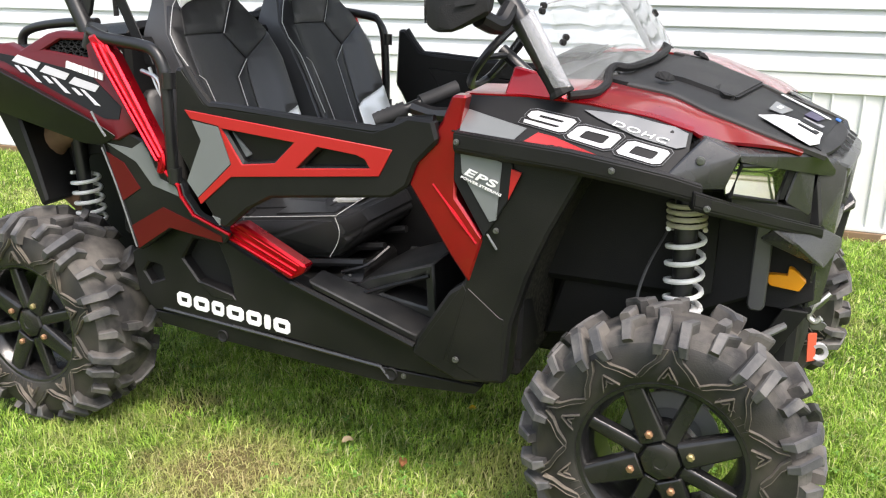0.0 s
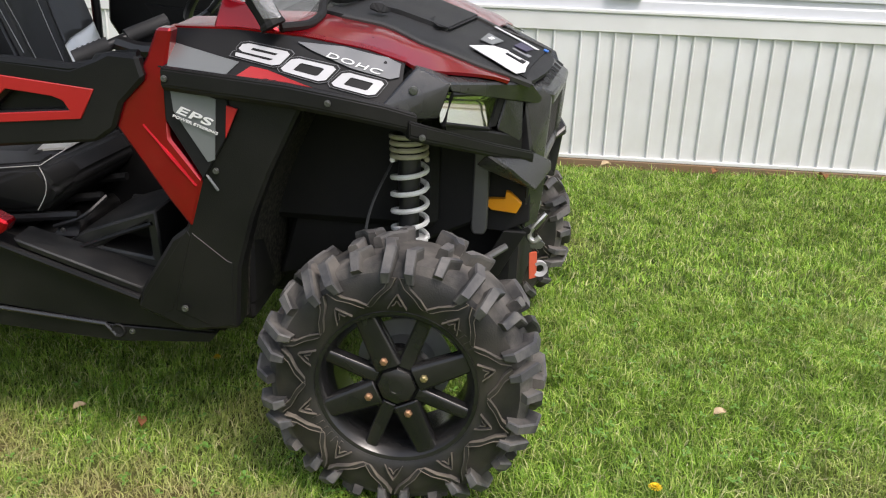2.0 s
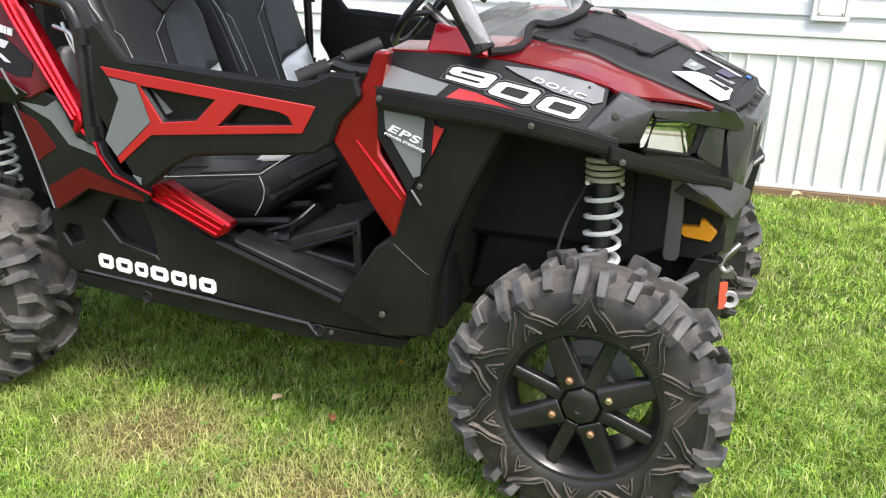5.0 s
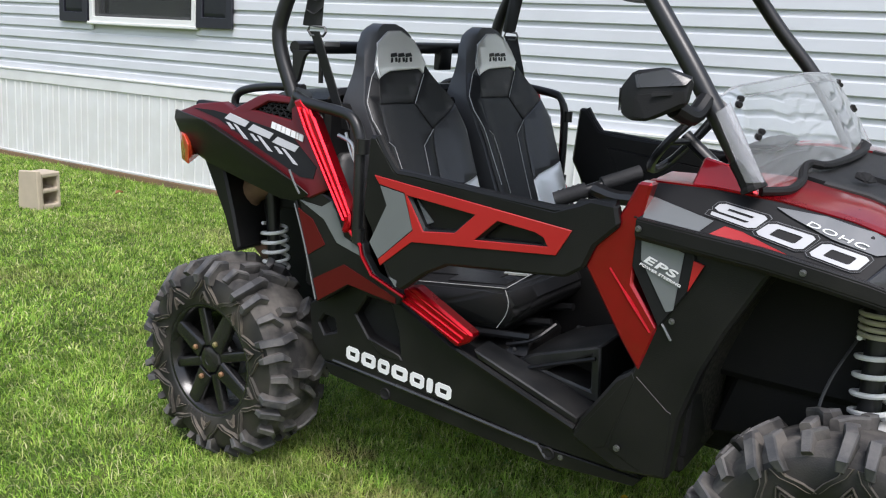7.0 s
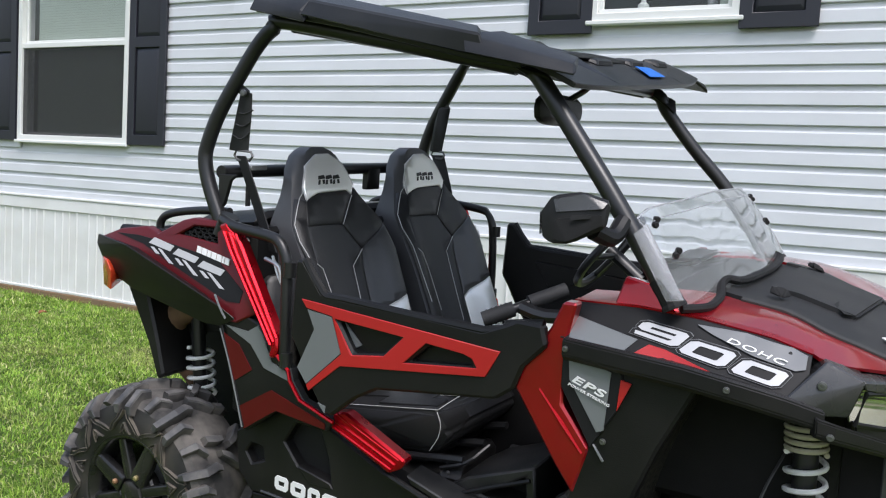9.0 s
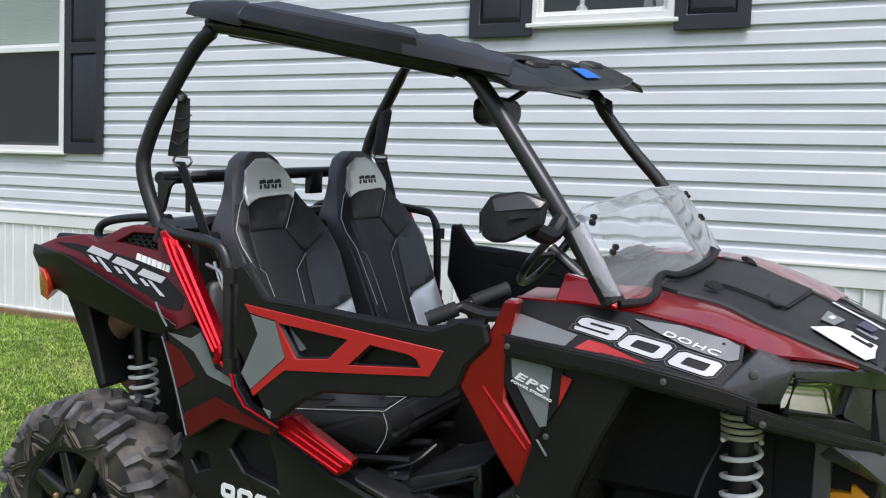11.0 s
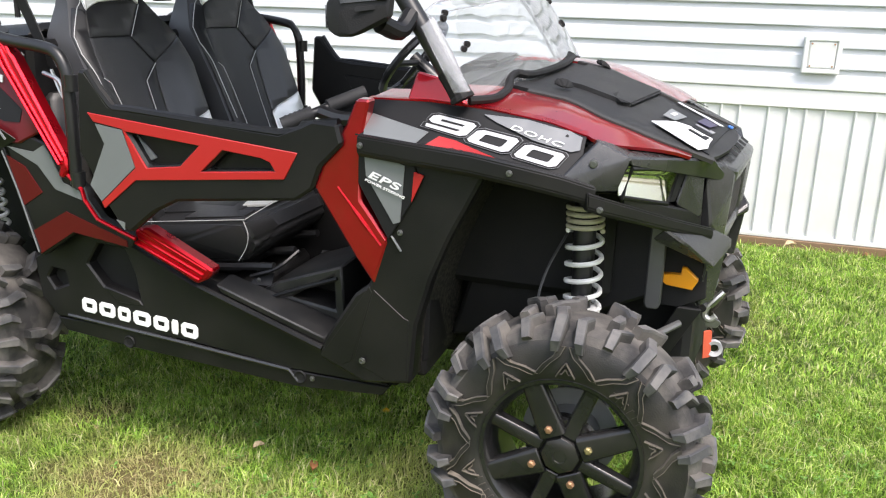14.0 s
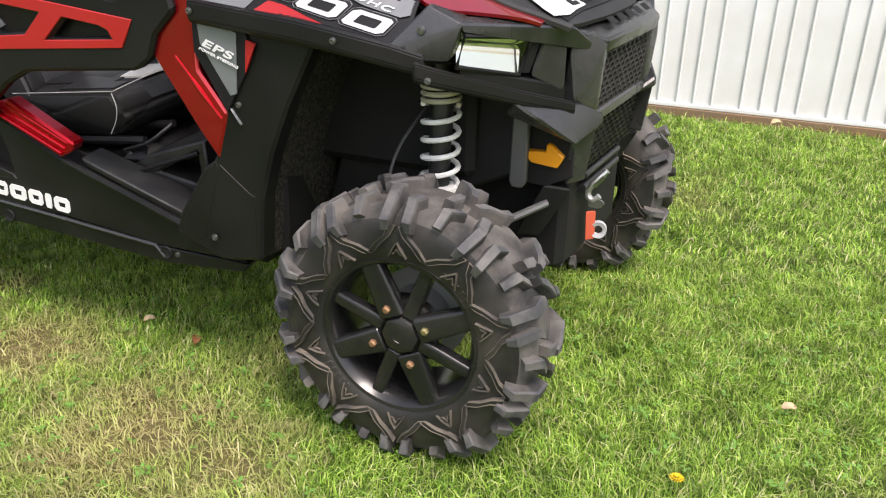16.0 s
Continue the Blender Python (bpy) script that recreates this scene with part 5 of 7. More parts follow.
    # honeycomb intake
    bm = plate([(0.075, 1.162), (0.143, 1.203), (0.246, 1.204), (0.266, 1.143)], -0.560, -0.55, lean_in=0.22, z0=1.05, bevel=0, side=s)
    for r in range(4):
        for c in range(7):
            cx, cz = 0.098 + 0.028 * c + (0.014 if r % 2 else 0), 1.158 + 0.0125 * r
            if cx > 0.25 or cz > 1.165 + (cx - 0.09) * 0.9:
                continue
            hexa = [(cx + 0.0145 * math.cos(k * math.pi / 3), cz + 0.0075 * math.sin(k * math.pi / 3)) for k in range(6)]
            ring = plate(hexa, -0.590, -0.560, [shrink(hexa, 0.72)], lean_in=0.22, z0=1.05, bevel=0, side=s)
            bm = join(bm, ring)
    p("intake_mesh", bm, LINER, fe, "grey-black honeycomb intake")
    # front cowl
    cw = p("cowl_side", plate([(1.440, 1.118), (1.413, 1.053), (1.346, 0.948), (1.327, 0.892), (1.395, 0.792), (1.443, 0.722), (1.495, 0.655), (1.530, 0.775), (1.455, 0.869), (1.455, 1.02), (1.475, 1.118)], -0.630, -0.585, bevel=0.006, side=s), PAINT, None, "dark red metallic cowl panel behind the front wheel")
    # brighter red than the panel: the fold's highlight is put in as colour
    p("crease", sweep([(1.393, -0.629 * s, 0.898), (1.45, -0.629 * s, 0.832), (1.512, -0.628 * s, 0.760)], [0.004, 0.0065, 0.005], 8, 3), BRIGHT, cw, "folded edge, its highlight in brighter red")
    p("black_inlay", plate([(1.450, 1.000), (1.450, 0.915), (1.533, 0.780), (1.592, 0.880), (1.600, 0.960), (1.58, 1.0)], -0.634, -0.590, bevel=0.002, side=s), VINYL_BLACK, cw, "black graphic")
    p("grey_inlay", plate([(1.466, 0.998), (1.573, 0.968), (1.564, 0.828), (1.547, 0.822), (1.472, 0.936)], -0.6365, -0.633, bevel=0, side=s), VINYL_GREY, cw, "grey graphic")
    p("red_inlay", plate([(1.597, 0.955), (1.622, 0.948), (1.592, 0.880)], -0.6365, -0.630, bevel=0, side=s), VINYL_RED, cw)
    mud = p("mud_guard", plate([(1.478, 0.650), (1.506, 0.752), (1.547, 0.846), (1.590, 0.985), (1.64, 0.985), (1.775, 0.972), (1.735, 0.890), (1.690, 0.800), (1.646, 0.690), (1.610, 0.560), (1.600, 0.399), (1.470, 0.380), (1.339, 0.432), (1.355, 0.487), (1.44, 0.622)], -0.625, -0.56, bevel=0.008, side=s), BLACK, None, "black moulded mud guard behind the front wheel")
    p("guard_rib", plate([(1.535, 0.790), (1.542, 0.788), (1.568, 0.752), (1.563, 0.750)], -0.631, -0.62, bevel=0.002, side=s), VINYL_GREY, mud)
    p("guard_panel", plate([(1.493, 0.642), (1.578, 0.577), (1.590, 0.573), (1.589, 0.410), (1.543, 0.397), (1.440, 0.438)], -0.6268, -0.60, bevel=0.0012, side=s), BLACK, mud, "lower black guard panel")
    p("guard_flange", plate([(1.345, 0.440), (1.480, 0.648), (1.488, 0.634), (1.432, 0.436), (1.40, 0.420)], -0.6260, -0.60, bevel=0.0012, side=s), BLACK, mud)
    bolt(1.562, -0.627, 0.799, mud, s)
    bolt(1.468, -0.634, 0.447, mud, s, 0.009)
    p("wheel_liner", shell(lambda u, v, s=s: (lerp([(0.38, 1.575), (0.56, 1.585), (0.69, 1.622), (0.80, 1.665), (0.89, 1.710), (0.99, 1.76)], 0.38 + 0.58 * u) + 0.03 * v, (-0.585 + 0.33 * v) * s, 0.38 + 0.58 * u), [i / 10 for i in range(11)], [0, 0.3, 0.6, 1], 0.012), MUDDY, mud, "black liner splashed with dried mud")
    p("inner_liner", plate([(1.60, 0.40), (1.75, 0.93), (2.05, 0.90), (2.16, 0.80), (2.16, 0.60), (1.95, 0.50), (1.70, 0.42)], -0.30, -0.27, bevel=0.01, side=s), LINER, mud)
    # fender bar and hood sides
    flat_section = [(-0.030, 0.024), (-0.004, 0.028), (0.005, 0.022), (0.006, -0.014), (-0.003, -0.027), (-0.030, -0.027)]
    fb = p("fender_bar", loft([(1.452, -0.645 * s, 1.010), (1.60, -0.652 * s, 0.999), (1.74, -0.657 * s, 0.989), (1.875, -0.655 * s, 0.970), (1.96, -0.645 * s, 0.954), (2.03, -0.622 * s, 0.934)], flat_section, [1.0, 1.0, 1.0, 0.95, 0.95, 0.85], s), BLACK, None, "black fender bar with bolts")
    p("bar_end", loft([(2.015, -0.640 * s, 0.925), (2.05, -0.620 * s, 0.912), (2.12, -0.530 * s, 0.875), (2.20, -0.425 * s, 0.832), (2.292, -0.300 * s, 0.786)], flat_section, [0.80, 0.80, 0.72, 0.66, 0.58], s), BLACK, fb, "slim black guard bar under the headlight")
    for bx, by, bz in ((1.463, -0.654, 1.012), (1.838, -0.664, 0.980), (2.045, -0.632, 0.908)):
        bolt(bx, by, bz, fb, s)

# hood: heights over x for bands across
HOOD = [(1.44, (1.120, 1.120, 1.117, 1.113, 1.108, 1.030)), (1.60, (1.128, 1.127, 1.124, 1.119, 1.110, 1.020)), (1.75, (1.135, 1.132, 1.127, 1.120, 1.100, 1.008)), (1.90, (1.112, 1.111, 1.108, 1.104, 1.078, 0.985)),
        (2.05, (1.068, 1.067, 1.065, 1.062, 1.035, 0.955)), (2.20, (1.012, 1.011, 1.008, 1.004, 0.985, 0.93)), (2.34, (0.955, 0.952, 0.945, 0.935, 0.92, 0.88))]
BANDS = (0.0, 0.20, 0.34, 0.44, 0.56, 0.635)


def hood_z(x, y):
    y = abs(y)
    row = [lerp([(a, h[k]) for a, h in HOOD], x) for k in range(6)]
    return lerp(list(zip(BANDS, row)), y)


def hood_piece(y_in, y_out, x0, x1, s, lift=0.0, thick=0.008, nx=14, ny=5):
    """A piece of the hood between two lines y_in(x), y_out(x)."""
    def f(u, v):
        x = x0(v) + (x1(v) - x0(v)) * u if callable(x0) else x0 + (x1 - x0) * u
        y = y_in(x) + (y_out(x) - y_in(x)) * v
        return (x, -s * y, hood_z(x, y) + lift)
    return shell(f, [i / nx for i in range(nx + 1)], [i / ny for i in range(ny + 1)], thick)


def hood_edge(x):
    """Half the width of the black centre."""
    return lerp([(1.70, 0.31), (1.80, 0.34), (1.94, 0.36), (2.02, 0.41), (2.16, 0.385), (2.28, 0.315), (2.36, 0.27)], x)


def far_edge(x):
    """The black centre is narrower on the driver's side."""
    return lerp([(1.70, 0.23), (1.90, 0.17), (2.00, 0.125), (2.08, 0.130), (2.28, 0.16)], x)


def flank_y(x, z):
    """How far out the front fender side stands at a height."""
    row = [lerp([(a, h[k]) for a, h in HOOD], x) for k in range(6)]
    pts = [(row[k], BANDS[k]) for k in (5, 4, 3, 2)]
    if z <= pts[0][0]:
        return pts[0][1]
    return lerp(pts, z)


def side_decal(name, outer, mat, parent, label, s, lift=0.0025, holes=()):
    """A thin graphic laid on the fender side."""
    bm = plate(outer, -lift, 0.002, holes, bevel=0)
    for k in range(30):
        bmesh.ops.bisect_plane(bm, geom=bm.verts[:] + bm.edges[:] + bm.faces[:], plane_co=(1.45 + 0.02 * k, 0, 0), plane_no=(1, 0, 0))
    bmesh.ops.triangulate(bm, faces=bm.faces[:])
    for v in bm.verts:
        v.co.y = s * (v.co.y * 1.4 - flank_y(v.co.x, v.co.z))
    return p(name, bm, mat, parent, label)


hood = p("hood", hood_piece(lambda x: -far_edge(x), hood_edge, lambda v: 1.74, lambda v: 2.300 - 0.03 * abs(2 * v - 1) ** 3, 1, 0.008, 0.012, 22, 20), HOOD_BLACK, None, "black plastic hood centre with a raised scoop")
p("hood_scoop", hood_piece(lambda x: -0.15, lambda x: 0.20 + 0.25 * (x - 1.84) ** 2, 1.84, 2.04, 1, 0.020, 0.012, 6, 10), HOOD_BLACK, hood)
p("scoop_lip", hull([(2.02, -0.24, 1.096), (2.05, -0.20, 1.084), (2.05, 0.13, 1.084), (2.02, 0.15, 1.096), (1.98, -0.18, 1.108), (1.98, 0.13, 1.108)], 0.004), LINER, hood)
p("hood_badge", hood_piece(lambda x: -0.17, lambda x: 0.29 + 0.2 * (x - 2.12), 2.125, 2.262, 1, 0.0115, 0.004, 8, 16), VINYL_BLACK, hood, "black nose graphic")
p("blue_dot", hood_piece(lambda x: -0.135, lambda x: -0.105, 2.256, 2.270, 1, 0.017, 0.003, 2, 2), BLUE, hood, "small blue dot")
p("hood_underside", hood_piece(lambda x: -0.54, lambda x: 0.54, lambda v: 1.50, lambda v: 2.24 - 0.20 * abs(2 * v - 1) ** 2, 1, -0.014, 0.008, 20, 20), LINER, hood, "black underside of the hood")
for s in (1, -1):
    p("lamp_bay", hull([(1.97, -0.50 * s, 0.905), (1.97, -0.50 * s, 1.03), (2.11, -0.32 * s, 0.88), (2.14, -0.34 * s, 0.995), (2.20, -0.25 * s, 0.87), (2.22, -0.25 * s, 0.965), (1.90, -0.15 * s, 0.90), (1.90, -0.15 * s, 1.04), (2.20, -0.05 * s, 0.90), (2.20, -0.05 * s, 0.965)], 0.004), LINER, None, "black bay behind the headlight")
    if s > 0:
        def hood_decal(name, poly, mat, label, lift):
            bm = plate(poly, -0.002, 0.0, bevel=0)
            for k in range(12):
                bmesh.ops.bisect_plane(bm, geom=bm.verts[:] + bm.edges[:] + bm.faces[:], plane_co=(2.08 + 0.02 * k, 0, 0), plane_no=(1, 0, 0))
                bmesh.ops.bisect_plane(bm, geom=bm.verts[:] + bm.edges[:] + bm.faces[:], plane_co=(0, 0, -0.38 + 0.05 * k), plane_no=(0, 0, 1))
            bmesh.ops.triangulate(bm, faces=bm.faces[:])
            for v in bm.verts:
                v.co = (v.co.x, v.co.z, hood_z(v.co.x, v.co.z) + lift - v.co.y)
            return p(name, bm, mat, hood, label)
        hood_decal("white_badge", [(2.110, -0.285), (2.157, -0.177), (2.190, -0.155), (2.254, -0.176), (2.256, -0.285), (2.235, -0.350), (2.205, -0.345)], VINYL_WHITE, "white angular graphic", 0.0155)
        hood_decal("white_stripe", [(2.100, 0.112), (2.237, 0.048), (2.248, 0.066), (2.104, 0.128)], VINYL_WHITE, "white edge stripe", 0.0155)
        hood_decal("violet_patch", [(2.190, -0.05), (2.225, -0.05), (2.235, 0.03), (2.195, 0.05)], material("dark_violet_vinyl", (0.035, 0.025, 0.075), 0.4), "dark violet patch", 0.0150)
        hood_decal("grey_patch", [(2.118, -0.165), (2.150, -0.165), (2.160, -0.05), (2.112, -0.03)], VINYL_GREY, "grey patch", 0.0150)
        for y0 in (-0.215, -0.165, -0.115):
            hood_decal("marking_shape", [(2.196, y0), (2.244, y0 - 0.012), (2.248, y0 + 0.020), (2.236, y0 + 0.022), (2.234, y0 + 0.006), (2.198, y0 + 0.016)], VINYL_BLACK if y0 < -0.15 else VINYL_SILVER, "slanted marking", 0.0180)
        hood_decal("marking_shape", [(2.128, -0.120), (2.138, -0.122), (2.141, -0.080), (2.131, -0.076)], VINYL_WHITE, "small pale marking", 0.0180)
    lx = 0.0 if s < 0 else -0.09
    p("hood_latch", hull([(1.845, 0.290 * s + lx, 1.140), (1.87, 0.245 * s + lx, 1.140), (1.905, 0.250 * s + lx, 1.126), (1.885, 0.295 * s + lx, 1.126), (1.86, 0.280 * s + lx, 1.158), (1.89, 0.255 * s + lx, 1.150)], 0.005, 2), LINER, hood, "black rubber latch")
    p("grey_edge", hood_piece(hood_edge if s > 0 else far_edge, lambda x, s=s: (hood_edge(x) if s > 0 else far_edge(x)) + 0.028, 1.80, 2.275, s, 0.009 if s > 0 else 0.016, 0.010 if s > 0 else 0.022, 14, 2), MESH, hood, "grey hood edge")
    inner = hood_edge if s > 0 else far_edge
    rd = p("red_fender", hood_piece(lambda x, inner=inner: inner(x) + 0.024, lambda x: lerp([(1.60, 0.53), (1.96, 0.53), (2.0, 0.555), (2.045, 0.555), (2.222, 0.402)], x), 1.60, 2.222 if s > 0 else 2.10, s, 0.004 if s > 0 else 0.012, 0.008, 20, 8), PAINT, None, "dark red metallic upper front fender")
    p("fender_shoulder", hood_piece(lambda x: 0.40, lambda x: 0.53, 1.44, 1.62, s, 0.001, 0.008, 6, 6), PAINT, rd)
    p("bright_edge", hood_piece(lambda x: 0.528, lambda x: 0.550, 1.44, 1.99, s, 0.004, 0.008, 14, 2), BRIGHT, rd, "bright red fold line")
    for k in range(4):
        p("red_hatch", hood_piece(lambda x, k=k: lerp([(1.86, 0.475), (2.24, 0.415)], x) + 0.012 * k, lambda x, k=k: lerp([(1.86, 0.478), (2.24, 0.417)], x) + 0.012 * k, 1.88 + 0.02 * k, 2.15 - 0.04 * k, s, 0.0032, 0.002, 10, 1), VINYL_BLACK, rd, "thin dark pinstripe")
    sd = p("side_fender", hood_piece(lambda x: 0.545, lambda x: 0.632, 1.44, 1.99, s, 0.0, 0.010, 44, 8), VINYL_BLACK, None, "black front fender side with grey and white graphics")
    side_decal("red_wedge", [(1.612, 1.016), (1.650, 1.042), (1.690, 1.036), (1.813, 1.000), (1.935, 0.977), (1.90, 0.974), (1.75, 0.996)], VINYL_RED, sd, "red wedge graphic", s)
    side_decal("grey_wedge", [(1.462, 1.034), (1.458, 1.062), (1.468, 1.080), (1.622, 1.049), (1.594, 1.020)], VINYL_GREY, sd, "grey wedge graphic", s)
    side_decal("grey_band", [(1.747, 1.093), (1.851, 1.086), (1.950, 1.066), (1.982, 1.054), (1.982, 1.030), (1.963, 1.026), (1.873, 1.046), (1.781, 1.078)], VINYL_MID, sd, "light grey band", s, 0.0042)
    side_decal("red_line", [(1.450, 1.034), (1.590, 1.018), (1.62, 1.012), (1.62, 1.007), (1.590, 1.012), (1.450, 1.028)], VINYL_RED, sd, "red pinstripe", s)
    nine = [(0.10, 1.0), (0.90, 1.0), (1.0, 0.86), (1.0, 0.16), (0.88, 0.0), (0.06, 0.0), (0.02, 0.22), (0.74, 0.22), (0.78, 0.30), (0.78, 0.38), (0.12, 0.38), (0.0, 0.52), (0.0, 0.86)]
    nought = [(0.12, 1.0), (0.90, 1.0), (1.0, 0.86), (1.0, 0.16), (0.88, 0.0), (0.10, 0.0), (0.0, 0.14), (0.0, 0.84)]
    upper_eye = [(0.24, 0.60), (0.76, 0.60), (0.78, 0.76), (0.24, 0.78)]
    eye = [(0.24, 0.26), (0.28, 0.22), (0.74, 0.22), (0.78, 0.28), (0.78, 0.74), (0.73, 0.78), (0.27, 0.78), (0.24, 0.72)]
    for figure, outer, hole, (tl, tr, br_, bl) in (("9", nine, upper_eye, ((1.626, 1.088), (1.738, 1.072), (1.712, 1.044), (1.605, 1.063))), ("0", nought, eye, ((1.744, 1.063), (1.845, 1.046), (1.819, 1.017), (1.716, 1.038))),
                                                   ("0", nought, eye, ((1.861, 1.039), (1.955, 1.020), (1.933, 0.993), (1.833, 1.013)))):
        def lay(poly, grow=0.0, tl=tl, tr=tr, br_=br_, bl=bl):
            out = []
            for u, v in poly:
                u, v = 0.5 + (u - 0.5) * (1 + grow * 0.5), 0.5 + (v - 0.5) * (1 + grow)
                out.append(tuple((tl[i] * (1 - u) + tr[i] * u) * v + (bl[i] * (1 - u) + br_[i] * u) * (1 - v) for i in (0, 1)))
            return out
        frame_line = nought if figure == "0" else nine[:6] + [(0.02, 0.0), (0.0, 0.30), (0.05, 0.38)] + nine[-2:]
        side_decal("figure_ground", lay(frame_line, 0.26), VINYL_BLACK, sd, "dark ground of a figure", s, 0.0030)
        side_decal("figure_outline", lay(frame_line, 0.26), VINYL_MID, sd, "thin pale outline of a figure", s, 0.0034, [lay(frame_line, 0.225)])
        side_decal("lettering", lay(outer), VINYL_BRIGHT, sd, "silver-white figure " + figure, s, 0.005, [lay(hole)])
    # corner, brow and nose use the lighter copy: sky light is in their colour
    cap = p("corner_cap", hull([(1.950, -0.642 * s, 0.972), (2.022, -0.584 * s, 1.054), (2.100, -0.580 * s, 1.020), (2.072, -0.582 * s, 0.940), (1.98, -0.635 * s, 0.945), (2.00, -0.50 * s, 1.05), (2.06, -0.46 * s, 0.95), (2.08, -0.50 * s, 1.03), (1.96, -0.55 * s, 0.96)], 0.003), LIT_BLACK, None, "black fender corner with one bolt")
    bolt(2.020, -0.614, 1.008, cap, s, 0.010)
    br = p("brow", hull([(2.095, -0.582 * s, 1.022), (2.100, -0.578 * s, 1.000), (2.278, -0.305 * s, 0.978), (2.190, -0.385 * s, 0.966), (2.262, -0.276 * s, 0.938), (2.298, -0.231 * s, 0.907), (2.304, -0.232 * s, 0.930), (2.24, -0.28 * s, 0.980), (2.08, -0.53 * s, 1.028)], 0.004), LIT_BLACK, None, "black brow over the headlight")
    # headlight
    A, B, C, D = Vector((2.098, -0.566, 0.994)), Vector((2.195, -0.392, 0.966)), Vector((2.174, -0.404, 0.880)), Vector((2.082, -0.566, 0.926))

    def bowl(u, v, s=s, a=A, b=B, c=C, d=D):
        q = (a * (1 - u) + b * u) * (1 - v) + (d * (1 - u) + c * u) * v
        k = -lerp([(0.0, 0.006), (0.08, 0.012), (0.34, 0.020), (0.40, 0.019), (1.0, 0.001)], v) - 0.003 * math.sin(25 * v) * (v < 0.45) * 0.3
        k -= 0.022 * (1 - u)
        return (q.x + k * 0.87, (q.y - k * 0.49) * s, q.z)
    grid8 = [i / 16 for i in range(17)]
    hl = p("headlight", shell(lambda u, v, f=bowl: (lambda q: (q[0] - 0.03, q[1] + 0.02 * s, q[2]))(f(u, v)), grid8, grid8, 0.004), LINER, None, "rectangular headlight with a clear lens")
    p("reflector", shell(bowl, [0.10 + 0.9 * g for g in grid8], grid8, 0.002), CHROME, hl, "bright curved reflector")

    def lens(u, v, s=s, a=A, b=B, c=C, d=D):
        q = (a * (1 - u) + b * u) * (1 - v) + (d * (1 - u) + c * u) * v + Vector((0.87, -0.49, 0)) * 0.004
        return (q.x, q.y * s, q.z)
    p("lens", shell(lens, [0, 0.25, 0.5, 0.75, 1], [0, 0.5, 1], 0.002), LAMP_GLASS, hl, "clear lens")
    p("bezel", sweep([(q.x + 0.003, (q.y - 0.002) * s, q.z) for q in (A, B, C, D)], 0.006, 6, 1, closed=True), BLACK, hl)
    p("lamp_side", hull([(2.200, -0.386 * s, 0.966), (2.180, -0.398 * s, 0.880), (2.215, -0.360 * s, 0.955), (2.195, -0.375 * s, 0.878), (2.17, -0.36 * s, 0.92)], 0.003), LINER, hl)
    p("cheek", hull([(2.258, -0.280 * s, 0.935), (2.216, -0.362 * s, 0.955), (2.196, -0.378 * s, 0.870), (2.262, -0.290 * s, 0.815), (2.18, -0.25 * s, 0.93), (2.18, -0.25 * s, 0.82), (2.235, -0.325 * s, 0.90)], 0.006), LIT_BLACK, None, "black moulded cheek beside the headlight")
    p("lower_cheek", hull([(2.085, -0.560 * s, 0.925), (2.176, -0.400 * s, 0.878), (2.262, -0.285 * s, 0.835), (2.262, -0.285 * s, 0.790), (2.09, -0.555 * s, 0.890), (2.05, -0.45 * s, 0.92), (2.15, -0.30 * s, 0.86), (2.15, -0.30 * s, 0.80)], 0.004), BLACK, None, "black ledge under the headlight")
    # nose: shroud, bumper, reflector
    p("nose_shroud", hull([(2.326, -0.202 * s, 0.927), (2.325, -0.212 * s, 0.880), (2.275, -0.256 * s, 0.900), (2.262, -0.270 * s, 0.938), (2.300, -0.225 * s, 0.955), (2.316, -0.200 * s, 0.732), (2.286, -0.278 * s, 0.800), (2.24, -0.26 * s, 0.76), (2.24, -0.165 * s, 0.96), (2.318, -0.168 * s, 0.905), (2.305, -0.172 * s, 0.740), (2.24, -0.165 * s, 0.74)], 0.005), LIT_BLACK, None, "black nose shroud beside the grille")
    bp = p("front_bumper", hull([(2.180, -0.440 * s, 0.826), (2.150, -0.42 * s, 0.790), (2.232, -0.425 * s, 0.790), (2.300, -0.260 * s, 0.790), (2.338, -0.205 * s, 0.752), (2.340, -0.205 * s, 0.726), (2.305, -0.315 * s, 0.700), (2.2, -0.28 * s, 0.78), (2.28, -0.16 * s, 0.70)], 0.005), LIT_BLACK, None, "faceted black front bumper corner")
    p("bumper_strut", hull([(2.285, -0.280 * s, 0.725), (2.330, -0.215 * s, 0.725), (2.312, -0.215 * s, 0.575), (2.280, -0.265 * s, 0.575), (2.25, -0.22 * s, 0.74), (2.24, -0.22 * s, 0.58)], 0.005), LIT_BLACK, bp)
    p("bumper_plate", plate([(2.150, 0.770), (2.290, 0.690), (2.295, 0.600), (2.225, 0.565), (2.150, 0.570)], -0.268, -0.255, bevel=0.003, side=s), LINER, bp)
    p("reflector", plate([(2.176, 0.662), (2.226, 0.664), (2.227, 0.684), (2.238, 0.684), (2.272, 0.654), (2.258, 0.626), (2.190, 0.632), (2.176, 0.645)], -0.290, -0.268, bevel=0.002, side=s), ORANGE, bp, "amber arrow-shaped side reflector")
    p("frame_bar", plate([(2.140, 0.815), (2.182, 0.800), (2.182, 0.580), (2.174, 0.566), (2.146, 0.566), (2.138, 0.580)], -0.306, -0.280, bevel=0.004, side=s), TIE, bp, "grey frame bar")
